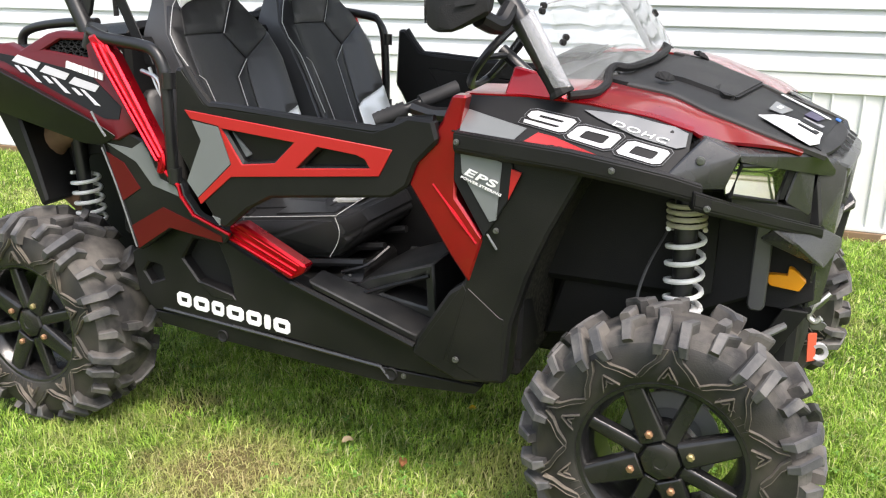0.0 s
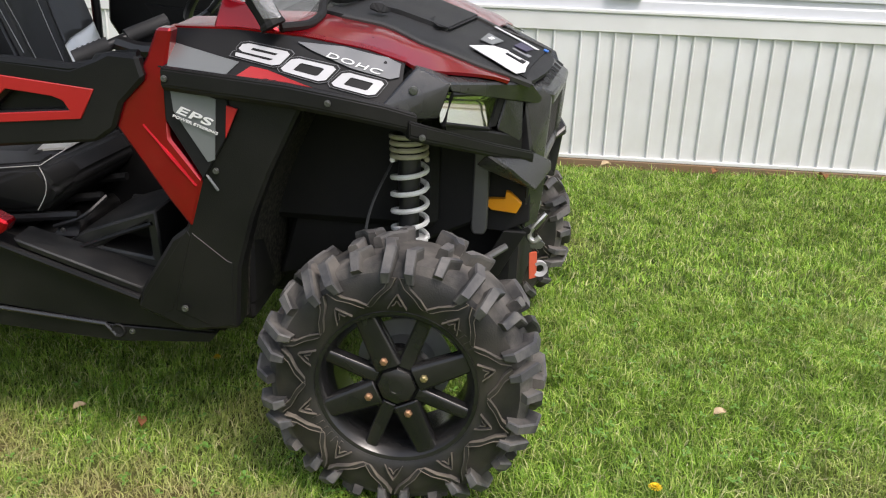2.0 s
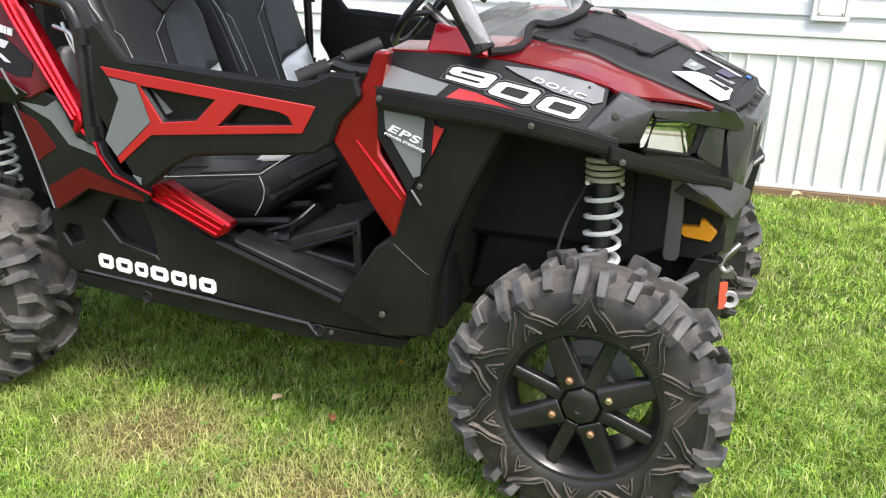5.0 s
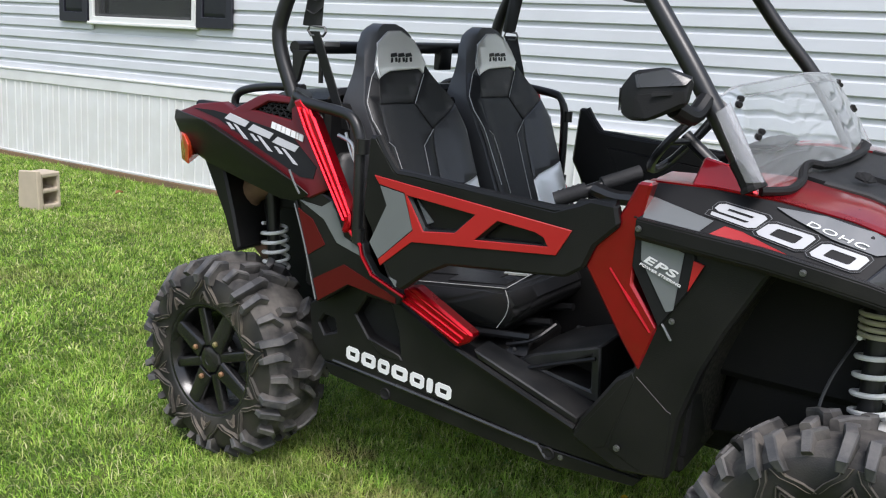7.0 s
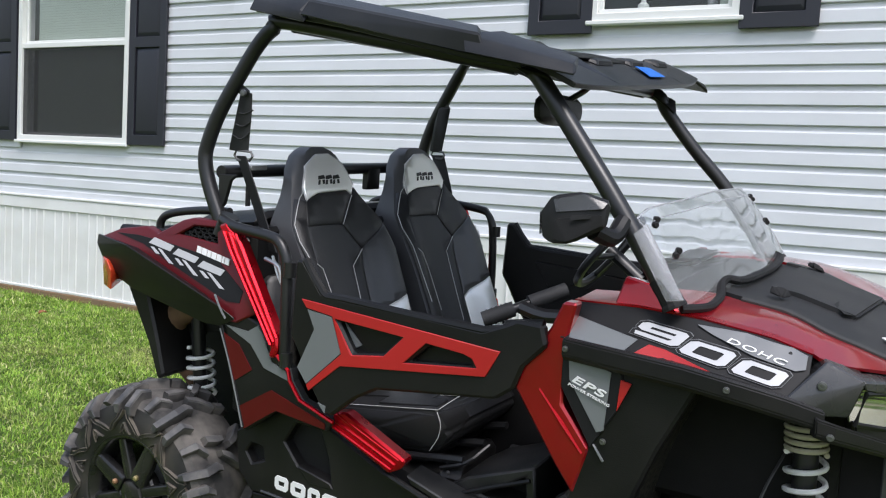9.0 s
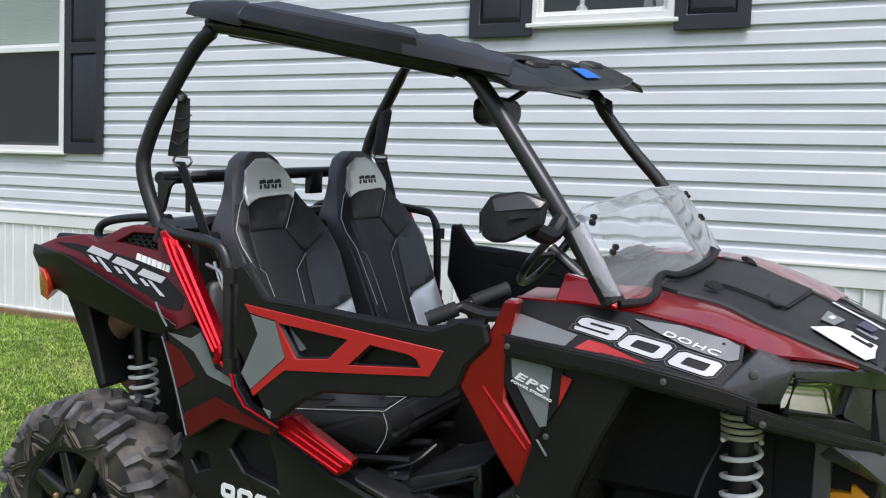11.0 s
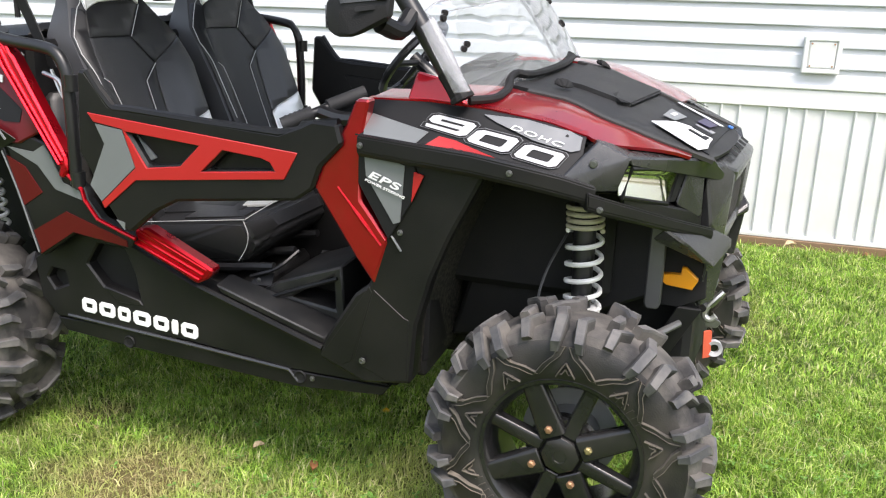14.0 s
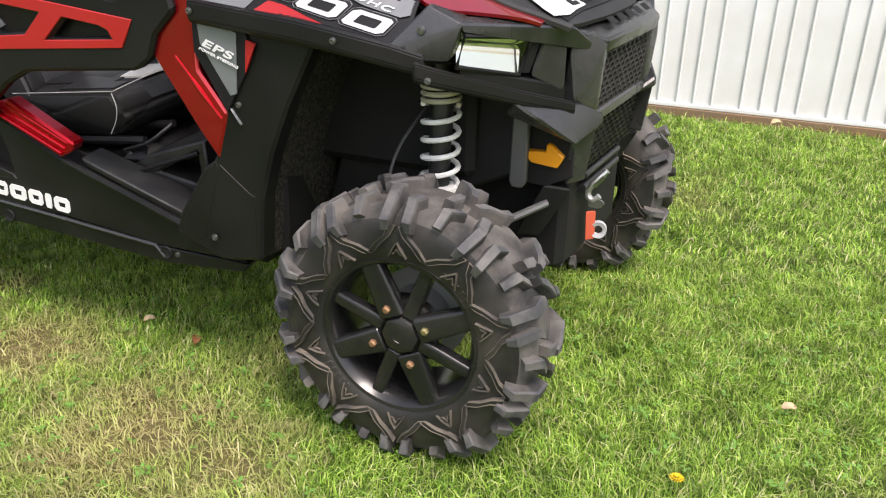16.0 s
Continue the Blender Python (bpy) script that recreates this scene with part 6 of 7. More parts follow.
    p("skid_arm", hull([(2.225, -0.290 * s, 0.577), (2.292, -0.254 * s, 0.563), (2.215, -0.245 * s, 0.415), (2.155, -0.27 * s, 0.425), (2.25, -0.20 * s, 0.56), (2.17, -0.20 * s, 0.43)], 0.004), LINER, bp, "black pitted skid arm")

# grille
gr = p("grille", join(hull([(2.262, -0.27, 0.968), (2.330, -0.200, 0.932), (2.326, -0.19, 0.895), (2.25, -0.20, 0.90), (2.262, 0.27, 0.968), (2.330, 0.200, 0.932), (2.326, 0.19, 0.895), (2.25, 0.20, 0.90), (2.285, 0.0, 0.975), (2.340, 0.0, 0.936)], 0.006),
                      span((2.24, -0.20, 0.712), (2.310, 0.20, 0.745), 0.006), span((2.22, -0.20, 0.58), (2.245, 0.20, 0.94), 0.0)), LIT_BLACK, None, "black nose with a honeycomb grille")


def honeycomb(rows, columns, y0, z0, half, x):
    out = bmesh.new()
    for i in range(rows):
        for c in range(columns):
            cy, cz = y0 + 0.034 * c + (0.017 if i % 2 else 0), z0 + 0.0158 * i
            if abs(cy) > half:
                continue
            hexa = [(cy + 0.0190 * math.cos(k * math.pi / 3), cz + 0.0105 * math.sin(k * math.pi / 3)) for k in range(6)]
            one = plate(hexa, -0.010, 0.010, [shrink(hexa, 0.78)], bevel=0)
            one.transform(Matrix(((0, -1, 0.07, x - 0.07 * 0.75), (1, 0, 0, 0), (0, 0, 1, 0), (0, 0, 0, 1))))
            out = join(out, one)
    return out


p("grille_mesh", honeycomb(11, 11, -0.170, 0.752, 0.172, 2.292), MESH, gr, "dusty honeycomb mesh")
p("lower_grille_mesh", honeycomb(8, 11, -0.170, 0.590, 0.172, 2.288), BLACK, gr, "honeycomb mesh")
for k in range(5):
    p("nose_marking", hull([(2.296 + dx, -0.15 + 0.062 * k + dy, 0.9735 - 0.72 * dx) for dx in (0.0, 0.022) for dy in (0.0, 0.042)] + [(2.300, -0.13 + 0.062 * k, 0.9745)], 0.001), LINER, gr, "sunk black marking")

# winch fairlead, shackle and strap
wi = p("winch_fairlead", join(span((2.22, -0.16, 0.53), (2.262, 0.13, 0.60), 0.006), sweep([(2.275, -0.14, 0.58), (2.275, 0.11, 0.58)], 0.012, 10, 1), sweep([(2.275, -0.14, 0.545), (2.275, 0.11, 0.545)], 0.012, 10, 1)), TUBE, None, "black winch fairlead with a steel hook", False)
p("hook", sweep([(2.322, -0.085, 0.582), (2.300, -0.095, 0.556), (2.280, -0.098, 0.526), (2.280, -0.098, 0.506), (2.296, -0.098, 0.498), (2.310, -0.096, 0.510)], 0.009, 8, 4), STEEL, wi, "steel hook", False)
p("shackle", hull([(2.290, -0.112, 0.540), (2.318, -0.105, 0.575), (2.326, -0.085, 0.566), (2.298, -0.09, 0.528), (2.30, -0.07, 0.55)], 0.003), BOLT, wi, "", False)
p("swivel", hull([(2.278, -0.105, 0.498), (2.320, -0.100, 0.505), (2.332, -0.095, 0.490), (2.318, -0.100, 0.472), (2.284, -0.105, 0.474), (2.30, -0.08, 0.49)], 0.004), BOLT, wi, "", False)
p("pull_strap", hull([(2.282, -0.115, 0.468), (2.308, -0.100, 0.468), (2.312, -0.100, 0.384), (2.288, -0.115, 0.380), (2.29, -0.085, 0.46), (2.295, -0.085, 0.385)], 0.003), STRAP_RED, wi, "faded red pull strap", False)
p("stop_ring", revolve([(0.013, -0.006), (0.024, -0.009), (0.024, 0.009), (0.013, 0.006)], 20), VINYL_BRIGHT, wi, "pale rubber stop ring", False, wide=False).matrix_basis = pose(2.335, -0.058, 0.412, 0, 0, 10)

# roll cage
cage = p("roll_cage", sweep([(0.205, -0.52, 1.372), (0.205, 0.52, 1.372)], 0.021, 12, 1), TUBE, None, "black tubular roll cage")
for s in (1, -1):
    g = 0.0 if s > 0 else 0.020  # the far tube stands a little ahead
    p("rear_hoop", sweep([(0.235, -0.535 * s, 1.200), (0.166, -0.53 * s, 1.33), (0.142 + g, -0.527 * s, 1.41), (0.152 + g, -0.525 * s, 1.468), (0.191 + g, -0.52 * s, 1.561), (0.258 + g, -0.51 * s, 1.672), (0.323 + g, -0.50 * s, 1.770), (0.380 + g, -0.495 * s, 1.820), (0.450, -0.49 * s, 1.835), (1.22, -0.50 * s, 1.690)], 0.024, 12, 5), TUBE, cage)
    p("front_pillar", sweep([(1.680, -0.575 * s, 1.146), (1.534 - g / 3, -0.555 * s, 1.350), (1.432 - g, -0.535 * s, 1.481), (1.324 - g, -0.520 * s, 1.618), (1.268, -0.512 * s, 1.678), (1.18, -0.50 * s, 1.705)], 0.0235, 12, 5), TUBE, cage)
    p("pillar_boot", sweep([(1.650, -0.570 * s, 1.188), (1.682, -0.576 * s, 1.145), (1.694, -0.578 * s, 1.125)], [0.026, 0.027, 0.030], 12, 3), LINER, cage, "black rubber boot")
    p("cage_bracket", span((0.205, -0.14 * s - 0.03, 1.29), (0.235, -0.14 * s + 0.03, 1.375), 0.004), TUBE, cage)
p("roof_crossbar", sweep([(0.45, -0.48, 1.825), (0.45, 0.48, 1.825)], 0.020, 12, 1), TUBE, cage)
p("roof_crossbar", sweep([(1.24, -0.50, 1.69), (1.24, 0.50, 1.69)], 0.020, 12, 1), TUBE, cage)
for s in (1, -1):
    p("gusset", plate([(0.205, 1.365), (0.28, 1.365), (0.255, 1.345), (0.232, 1.27), (0.208, 1.25)], -0.530, -0.515, bevel=0.002, side=s), TUBE, cage)
    p("clamp", revolve([(0.0005, -0.035), (0.031, -0.035), (0.031, 0.035), (0.0005, 0.035)], 14), TUBE, cage, "", False, wide=False).matrix_basis = pose(*seat_at(0.255, -0.54 * s, 1.205), 90, 25, 0)
    gb = p("grab_bar", sweep([(0.262, -0.560 * s, 1.225), (0.34, -0.585 * s, 1.210), (0.48, -0.600 * s, 1.196), (0.532, -0.605 * s, 1.182), (0.562, -0.608 * s, 1.140), (0.570, -0.610 * s, 1.08), (0.575, -0.612 * s, 0.95), (0.575, -0.612 * s, 0.825)], 0.017, 10, 5), TUBE, None, "black tubular hip bar")
    p("hip_net_buckle", join(sweep([(0.44, -0.56 * s, 1.12), (0.50, -0.565 * s, 1.10), (0.515, -0.565 * s, 1.05), (0.54, -0.565 * s, 1.045)], 0.006, 6, 3), sweep([(0.47, -0.56 * s, 1.13), (0.50, -0.565 * s, 1.07), (0.53, -0.565 * s, 1.03)], 0.005, 6, 3)), STEEL, gb, "bright buckle")
    # belts
    bt = p("seat_belt", hull([(0.262, -0.503 * s, 1.632), (0.306, -0.498 * s, 1.622), (0.300, -0.490 * s, 1.560), (0.284, -0.482 * s, 1.436), (0.214, -0.498 * s, 1.442), (0.235, -0.490 * s, 1.56), (0.262, -0.475 * s, 1.62), (0.246, -0.472 * s, 1.438)], 0.006), BELT, None, "black seat belt with a sleeved upper anchor")
    for k in range(3 if s > 0 else 0):
        p("sleeve_fold", sweep([(0.232 + 0.012 * k, -0.502 * s, 1.490 + 0.035 * k), (0.265 + 0.006 * k, -0.499 * s, 1.478 + 0.040 * k), (0.292 + 0.006 * k, -0.490 * s, 1.500 + 0.035 * k)], 0.0026, 6, 3), BELT, bt)
    p("anchor_bracket", hull([(0.232, -0.500 * s, 1.640), (0.262, -0.500 * s, 1.655), (0.300, -0.500 * s, 1.632), (0.296, -0.500 * s, 1.606), (0.262, -0.500 * s, 1.612), (0.25, -0.515 * s, 1.635)], 0.003), TUBE, bt)
    p("anchor_bolt", revolve([(0.0005, 0), (0.011, 0), (0.010, -0.008), (0.0005, -0.009)], 12), BOLT, bt, "", False, wide=False).matrix_basis = pose(*seat_at(0.284, -0.512 * s, 1.622))
    p("webbing", shell(lambda u, v, s=s: (0.236 + 0.118 * u + 0.050 * v, (-0.485 + 0.03 * u - 0.014 * v) * s, 1.424 - 0.30 * u), [i / 6 for i in range(7)], [0, 0.5, 1], 0.004), BELT, bt)
    p("d_ring", sweep([(0.238, -0.488 * s, 1.442), (0.292, -0.480 * s, 1.438), (0.300, -0.480 * s, 1.424), (0.288, -0.480 * s, 1.410), (0.242, -0.488 * s, 1.412), (0.230, -0.488 * s, 1.426)], 0.0042, 6, 1, closed=True), TIE, bt, "steel ring")
    p("belt_tongue", sweep([(0.248, -0.44 * s, 1.37), (0.250, -0.44 * s, 1.26)], 0.011, 8, 1, flat=0.5), TUBE, bt)
p("tether_plate", span((0.222, -0.42, 1.375), (0.24, -0.34, 1.392), 0.002), STEEL, cage)

# roof
EDGE = [(0.36, 1.878), (0.40, 1.872), (0.70, 1.815), (1.15, 1.712), (1.46, 1.660)]


def roof_z(x, y):
    k = abs(y) / 0.585
    crown = 0.055 * (1 - k ** 3)
    step = 0.020 if 0.20 < k < 0.78 and 0.55 < x < 1.12 else 0.0
    return lerp(EDGE, x) + crown + step + 0.055 * max(0, (x - 1.05) / 0.4) * (y / 0.585 + 1) / 2


def roof_sheet(u, v):
    x = 0.365 + u * (0.935 - 0.03 * abs(2 * v - 1) ** 3)
    return (x, (2 * v - 1) * (0.565 + 0.03 * u), roof_z(x, (2 * v - 1) * 0.585))


rf = p("roof", shell(roof_sheet, [i / 30 for i in range(31)], [i / 32 for i in range(33)], 0.016, 0.003), ROOF_BLACK, None, "black moulded plastic roof with ribs and a front visor")
for s in (1, -1):
    p("roof_flank", hull([(0.36, -0.565 * s, 1.905), (0.35, -0.580 * s, 1.865), (0.56, -0.590 * s, 1.852), (0.58, -0.585 * s, 1.815), (0.56, -0.53 * s, 1.90), (0.37, -0.50 * s, 1.92)], 0.005), ROOF_BLACK, rf)
    p("roof_flank", hull([(0.58, -0.580 * s, 1.885), (0.56, -0.600 * s, 1.838), (1.16, -0.610 * s, 1.765), (1.18, -0.605 * s, 1.700), (1.10, -0.50 * s, 1.80), (0.62, -0.48 * s, 1.905)], 0.006), ROOF_BLACK, rf)
    up = 0.0 if s > 0 else 0.038
    p("roof_flank", hull([(1.10, -0.600 * s, 1.770 + up), (1.12, -0.620 * s, 1.715 + up), (1.43, -0.625 * s, 1.652 + up), (1.42, -0.600 * s, 1.684 + up), (1.38, -0.47 * s, 1.712 + up), (1.15, -0.46 * s, 1.79)], 0.006), ROOF_BLACK, rf)
    p("front_bracket", hull([(1.20, -0.545 * s, 1.70), (1.33, -0.545 * s, 1.662), (1.35, -0.50 * s, 1.60), (1.28, -0.50 * s, 1.65), (1.22, -0.47 * s, 1.71)], 0.006), BLACK, rf)


def visor_z(x, y, lift=0.0):
    """The steep front visor, higher at its back edge and on the far side."""
    k = (x - 1.28) / 0.175
    return 1.752 - 0.072 * k + 0.090 * y - 0.012 * k * k + lift


visor = p("visor", shell(lambda u, v: (lambda y: (lambda x: (x, y, visor_z(x, y)))(1.262 + (0.176 - 0.030 * abs(2 * v - 1) ** 4) * u))(-0.565 + 1.085 * v), [i / 8 for i in range(9)], [i / 24 for i in range(25)], 0.014, 0.002), ROOF_BLACK, rf, "sloping front visor")
for yy in (-0.41, -0.14, 0.11, 0.36):
    p("visor_scoop", hull([(x, yy + d, visor_z(x, yy + d, h)) for x, w, h in ((1.262, 0.066, 0.0), (1.270, 0.058, 0.010), (1.316, 0.052, 0.016), (1.322, 0.056, 0.0)) for d in (-w, w)], 0.003), ROOF_BLACK, visor)
    # no hole here: a solid dark insert paints the shade inside the opening
    p("scoop_shade", hull([(x, yy + d, visor_z(x, yy + d, h)) for x, w, h in ((1.3215, 0.046, 0.003), (1.3185, 0.042, 0.013), (1.310, 0.040, 0.010)) for d in (-w, w)], 0.001), LINER, visor, "dark insert for the shade in an air opening")
for y0 in (-0.29, 0.23):
    p("visor_rib", hull([(x, y0 + d, visor_z(x, y0 + d, h)) for x, w, h in ((1.275, 0.030, 0.0), (1.300, 0.006, 0.012), (1.430, 0.004, 0.001), (1.300, 0.034, 0.0)) for d in (-w, w)], 0.002), ROOF_BLACK, visor)
p("sticker", shell(lambda u, v: (lambda x, y: (x, y, visor_z(x, y, 0.009)))(1.335 + 0.070 * u + 0.010 * v * (1 - u), 0.050 - 0.050 * u + v * (0.10 + 0.03 * u)), [0, 0.5, 1], [0, 0.5, 1], 0.0015), BLUE, visor, "small blue sticker on the visor")

# mirrors
mr = p("side_mirror", hull([(1.409, -0.735, 1.345), (1.416, -0.745, 1.282), (1.444, -0.755, 1.268), (1.489, -0.760, 1.270), (1.569, -0.735, 1.312), (1.574, -0.720, 1.372), (1.514, -0.740, 1.392), (1.439, -0.750, 1.380), (1.484, -0.66, 1.372), (1.544, -0.66, 1.36), (1.544, -0.66, 1.31), (1.454, -0.68, 1.30)], 0.008), BLACK, None, "black folded side mirror on the cage")
p("mirror_glass", hull([(1.406, -0.730, 1.340), (1.412, -0.738, 1.286), (1.422, -0.640, 1.290), (1.418, -0.640, 1.345), (1.414, -0.69, 1.315)], 0.002), CHROME, mr, "mirror glass")
p("mirror_facet", hull([(1.454, -0.757, 1.330), (1.562, -0.741, 1.346), (1.566, -0.739, 1.318), (1.492, -0.765, 1.276), (1.450, -0.759, 1.280), (1.504, -0.74, 1.31)], 0.003), LINER, mr, "darker lower facet")
# top of the same black housing, its catch of sky light painted in
p("mirror_crown", hull([(1.444, -0.752, 1.372), (1.514, -0.744, 1.388), (1.570, -0.724, 1.368), (1.562, -0.742, 1.352), (1.456, -0.758, 1.340), (1.504, -0.72, 1.37)], 0.003), LIT_BLACK, mr, "upper facet, paler with light put into its colour")
p("mirror_marking", hull([(1.494, -0.762, 1.338), (1.539, -0.750, 1.343), (1.539, -0.751, 1.332), (1.495, -0.764, 1.326), (1.514, -0.75, 1.335)], 0.001), BLACK, mr, "faint black marking")
p("mirror_arm", sweep([(1.52, -0.68, 1.300), (1.545, -0.62, 1.280), (1.555, -0.57, 1.315)], 0.022, 10, 4), BLACK, mr)
cm = p("centre_mirror", hull([(1.15 + dx, -0.060 + 0.142 * k * math.copysign(abs(math.cos(a)) ** 0.6, math.cos(a)), 1.595 + 0.049 * k * math.copysign(abs(math.sin(a)) ** 0.6, math.sin(a))) for dx, k in ((-0.018, 1.0), (0.0, 1.0), (0.020, 0.75)) for a in [j * math.pi / 8 for j in range(16)]], 0.003), BLACK, None, "black centre mirror under the roof")
p("mirror_stem", sweep([(1.16, -0.03, 1.63), (1.20, 0.0, 1.665), (1.22, 0.02, 1.70)], 0.010, 8, 3), TUBE, cm)

# half windscreen
def screen(u, v):
    y = (2 * v - 1) * 0.535
    low = lerp([(-0.54, 1.114), (-0.30, 1.135), (0.0, 1.150), (0.30, 1.135), (0.54, 1.112)], y)
    high = lerp([(-0.54, 1.318), (-0.505, 1.336), (-0.45, 1.345), (0.0, 1.366), (0.45, 1.354), (0.505, 1.345), (0.54, 1.325)], y)
    x0 = lerp([(-0.54, 1.700), (-0.28, 1.752), (0.0, 1.785), (0.28, 1.775), (0.54, 1.758)], y)
    x1 = lerp([(-0.54, 1.586), (-0.30, 1.622), (0.0, 1.642), (0.30, 1.630), (0.54, 1.606)], y)
    lip = -0.012 * max(0.0, u - 0.90) / 0.10
    return (x0 + (x1 - x0) * u + lip + 0.010 * math.sin(math.pi * u), y, low + (high - low) * u)


ws = p("windscreen", shell(screen, [0, 0.12, 0.25, 0.37, 0.5, 0.62, 0.75, 0.84, 0.90, 0.95, 1.0], [i / 28 for i in range(29)], 0.004), SCREEN, None, "clear polycarbonate half windscreen")
ws.visible_shadow = False
rim_way = [screen(i / 8, 0) for i in range(8)] + [screen(1, i / 20) for i in range(20)] + [screen(1 - i / 8, 1) for i in range(9)]
p("screen_edge", sweep(rim_way, 0.0030, 6, 1), SCREEN_EDGE, ws, "pale polished screen edge").visible_shadow = False
p("screen_bend", sweep([screen(0.90, 0.03 + 0.94 * i / 20) for i in range(21)], 0.0016, 5, 1), SCREEN_EDGE, ws, "bend line under the screen's lip").visible_shadow = False
for s in (1, -1):
    def wing(u, v, s=s):
        a, b, c, d = Vector((1.678, -0.604, 1.143)), Vector((1.716, -0.590, 1.149)), Vector((1.612, -0.572, 1.316)), Vector((1.586, -0.590, 1.290))
        q = (a * (1 - v) + b * v) * (1 - u) + (d * (1 - v) + c * v) * u
        return (q.x + 0.004 * math.sin(math.pi * v), (q.y - 0.006 * math.sin(math.pi * v)) * s, q.z)
    w2 = p("screen_wing", shell(wing, [0, 0.25, 0.5, 0.75, 1], [0, 0.25, 0.5, 0.75, 1], 0.005, 0.001), SCREEN_EDGE, ws, "bent clear edge round the cage tube")
    w2.visible_shadow = False
    for u, v in ((0.52, 0.050), (0.55, 0.072), (0.86, 0.030), (0.90, 0.048)):
        q = screen(u, v if s > 0 else 1 - v)
        p("screen_clip", revolve([(0.0005, 0.006), (0.0085, 0.006), (0.0085, -0.004), (0.006, -0.008), (0.0005, -0.008)], 14), LINER, ws, "", False, wide=False).matrix_basis = pose(*seat_at(*q), 0, 0, 50)
half_gasket = [(1.700, 0.545, 1.119), (1.747, 0.500, 1.121), (1.756, 0.44, 1.126), (1.753, 0.375, 1.133), (1.740, 0.31, 1.150), (1.746, 0.265, 1.158), (1.778, 0.225, 1.152)]
p("screen_gasket", sweep([(x, -y, z) for x, y, z in half_gasket] + [(1.795, 0.0, 1.150)] + half_gasket[::-1], 0.011, 8, 3), LINER, ws, "black rubber gasket")

# cabin
p("dashboard", hull([(1.37, -0.46, 1.02), (1.48, -0.50, 1.085), (1.62, -0.50, 1.11), (1.37, 0.46, 1.02), (1.48, 0.50, 1.085), (1.62, 0.50, 1.11), (1.42, -0.48, 0.88), (1.42, 0.48, 0.88), (1.57, 0.48, 0.85), (1.57, -0.48, 0.85), (1.50, 0.0, 1.12)], 0.02, 2), BLACK, None, "black moulded dashboard")
p("dash_hood", hull([(1.36, 0.12, 1.06), (1.36, 0.40, 1.06), (1.46, 0.10, 1.13), (1.46, 0.42, 1.13), (1.58, 0.12, 1.14), (1.58, 0.40, 1.14), (1.50, 0.26, 1.155), (1.42, 0.15, 1.03), (1.42, 0.38, 1.03)], 0.015, 2), BLACK, None, "black instrument cowl")
for s in (1,):
    p("red_cowl_peak", hull([(1.535, -0.54 * s, 1.105), (1.555, -0.52 * s, 1.180), (1.62, -0.53 * s, 1.168), (1.70, -0.545 * s, 1.108), (1.56, -0.44 * s, 1.165), (1.68, -0.44 * s, 1.12)], 0.005), PAINT, None, "dark red peak at the foot of the cage")
p("firewall", join(span((1.56, -0.50, 0.40), (1.60, 0.50, 0.95), 0.01), hull([(1.34, -0.50, 0.36), (1.34, 0.50, 0.36), (1.60, -0.50, 0.36), (1.60, 0.50, 0.36), (1.58, -0.50, 0.60), (1.58, 0.50, 0.60)], 0.01)), LINER, None, "black footwell bulkhead")
p("cabin_floor", join(span((0.40, -0.50, 0.355), (1.40, 0.50, 0.40), 0.01), span((0.36, -0.50, 0.40), (0.42, 0.50, 1.05), 0.02), span((0.42, -0.50, 0.40), (1.02, -0.03, 0.52), 0.02), span((0.42, 0.03, 0.40), (1.02, 0.50, 0.52), 0.02)), FLOOR, None, "black cabin floor and seat boxes")
p("console", hull([(0.75, -0.09, 0.40), (0.75, 0.09, 0.40), (1.42, -0.11, 0.40), (1.42, 0.11, 0.40), (0.80, -0.07, 0.70), (0.80, 0.07, 0.70), (1.25, -0.08, 0.80), (1.25, 0.08, 0.80), (1.40, -0.10, 0.98), (1.40, 0.10, 0.98)], 0.015), BLACK, None, "black centre console")
p("floor_box", plate([(1.060, 0.515), (1.130, 0.560), (1.330, 0.632), (1.345, 0.470), (1.120, 0.462)], -0.47, -0.20, [[(1.170, 0.520), (1.305, 0.600), (1.312, 0.500)]], bevel=0.006), FLOOR, None, "moulded black floor step with a three-cornered pocket")
p("pocket_back", plate([(1.150, 0.505), (1.315, 0.615), (1.325, 0.485)], -0.36, -0.34, bevel=0.002), LINER, None, "dark back of the floor pocket")
p("sill_tread", hull([(0.985, -0.565, 0.566), (1.325, -0.565, 0.458), (1.340, -0.47, 0.470), (1.060, -0.47, 0.535), (0.99, -0.49, 0.575), (1.0, -0.56, 0.54), (1.32, -0.56, 0.435)], 0.004), FLOOR, None, "dusty black sill tread")
for k in range(3):
    p("seat_slider", sweep([(0.66, -0.42 + 0.13 * k, 0.535), (1.09, -0.42 + 0.13 * k, 0.585 + 0.01 * k)], 0.012, 6, 1), TUBE, None, "black seat slider rail")
p("seat_lever", sweep([(1.02, -0.43, 0.55), (1.10, -0.42, 0.58), (1.14, -0.36, 0.62)], 0.006, 6, 3), TUBE, None, "thin seat adjusting lever")
for k in range(2):
    p("slider_bracket", hull([(1.02 + 0.10 * k, -0.44 + 0.20 * k, 0.525), (1.09 + 0.10 * k, -0.43 + 0.20 * k, 0.525), (1.03 + 0.10 * k, -0.40 + 0.20 * k, 0.572), (1.08 + 0.10 * k, -0.39 + 0.20 * k, 0.566), (1.05 + 0.10 * k, -0.37 + 0.20 * k, 0.53)], 0.003), TUBE, None, "black slider bracket")
    bolt(1.055 + 0.10 * k, -0.445 + 0.20 * k, 0.548, None, 1, 0.007)
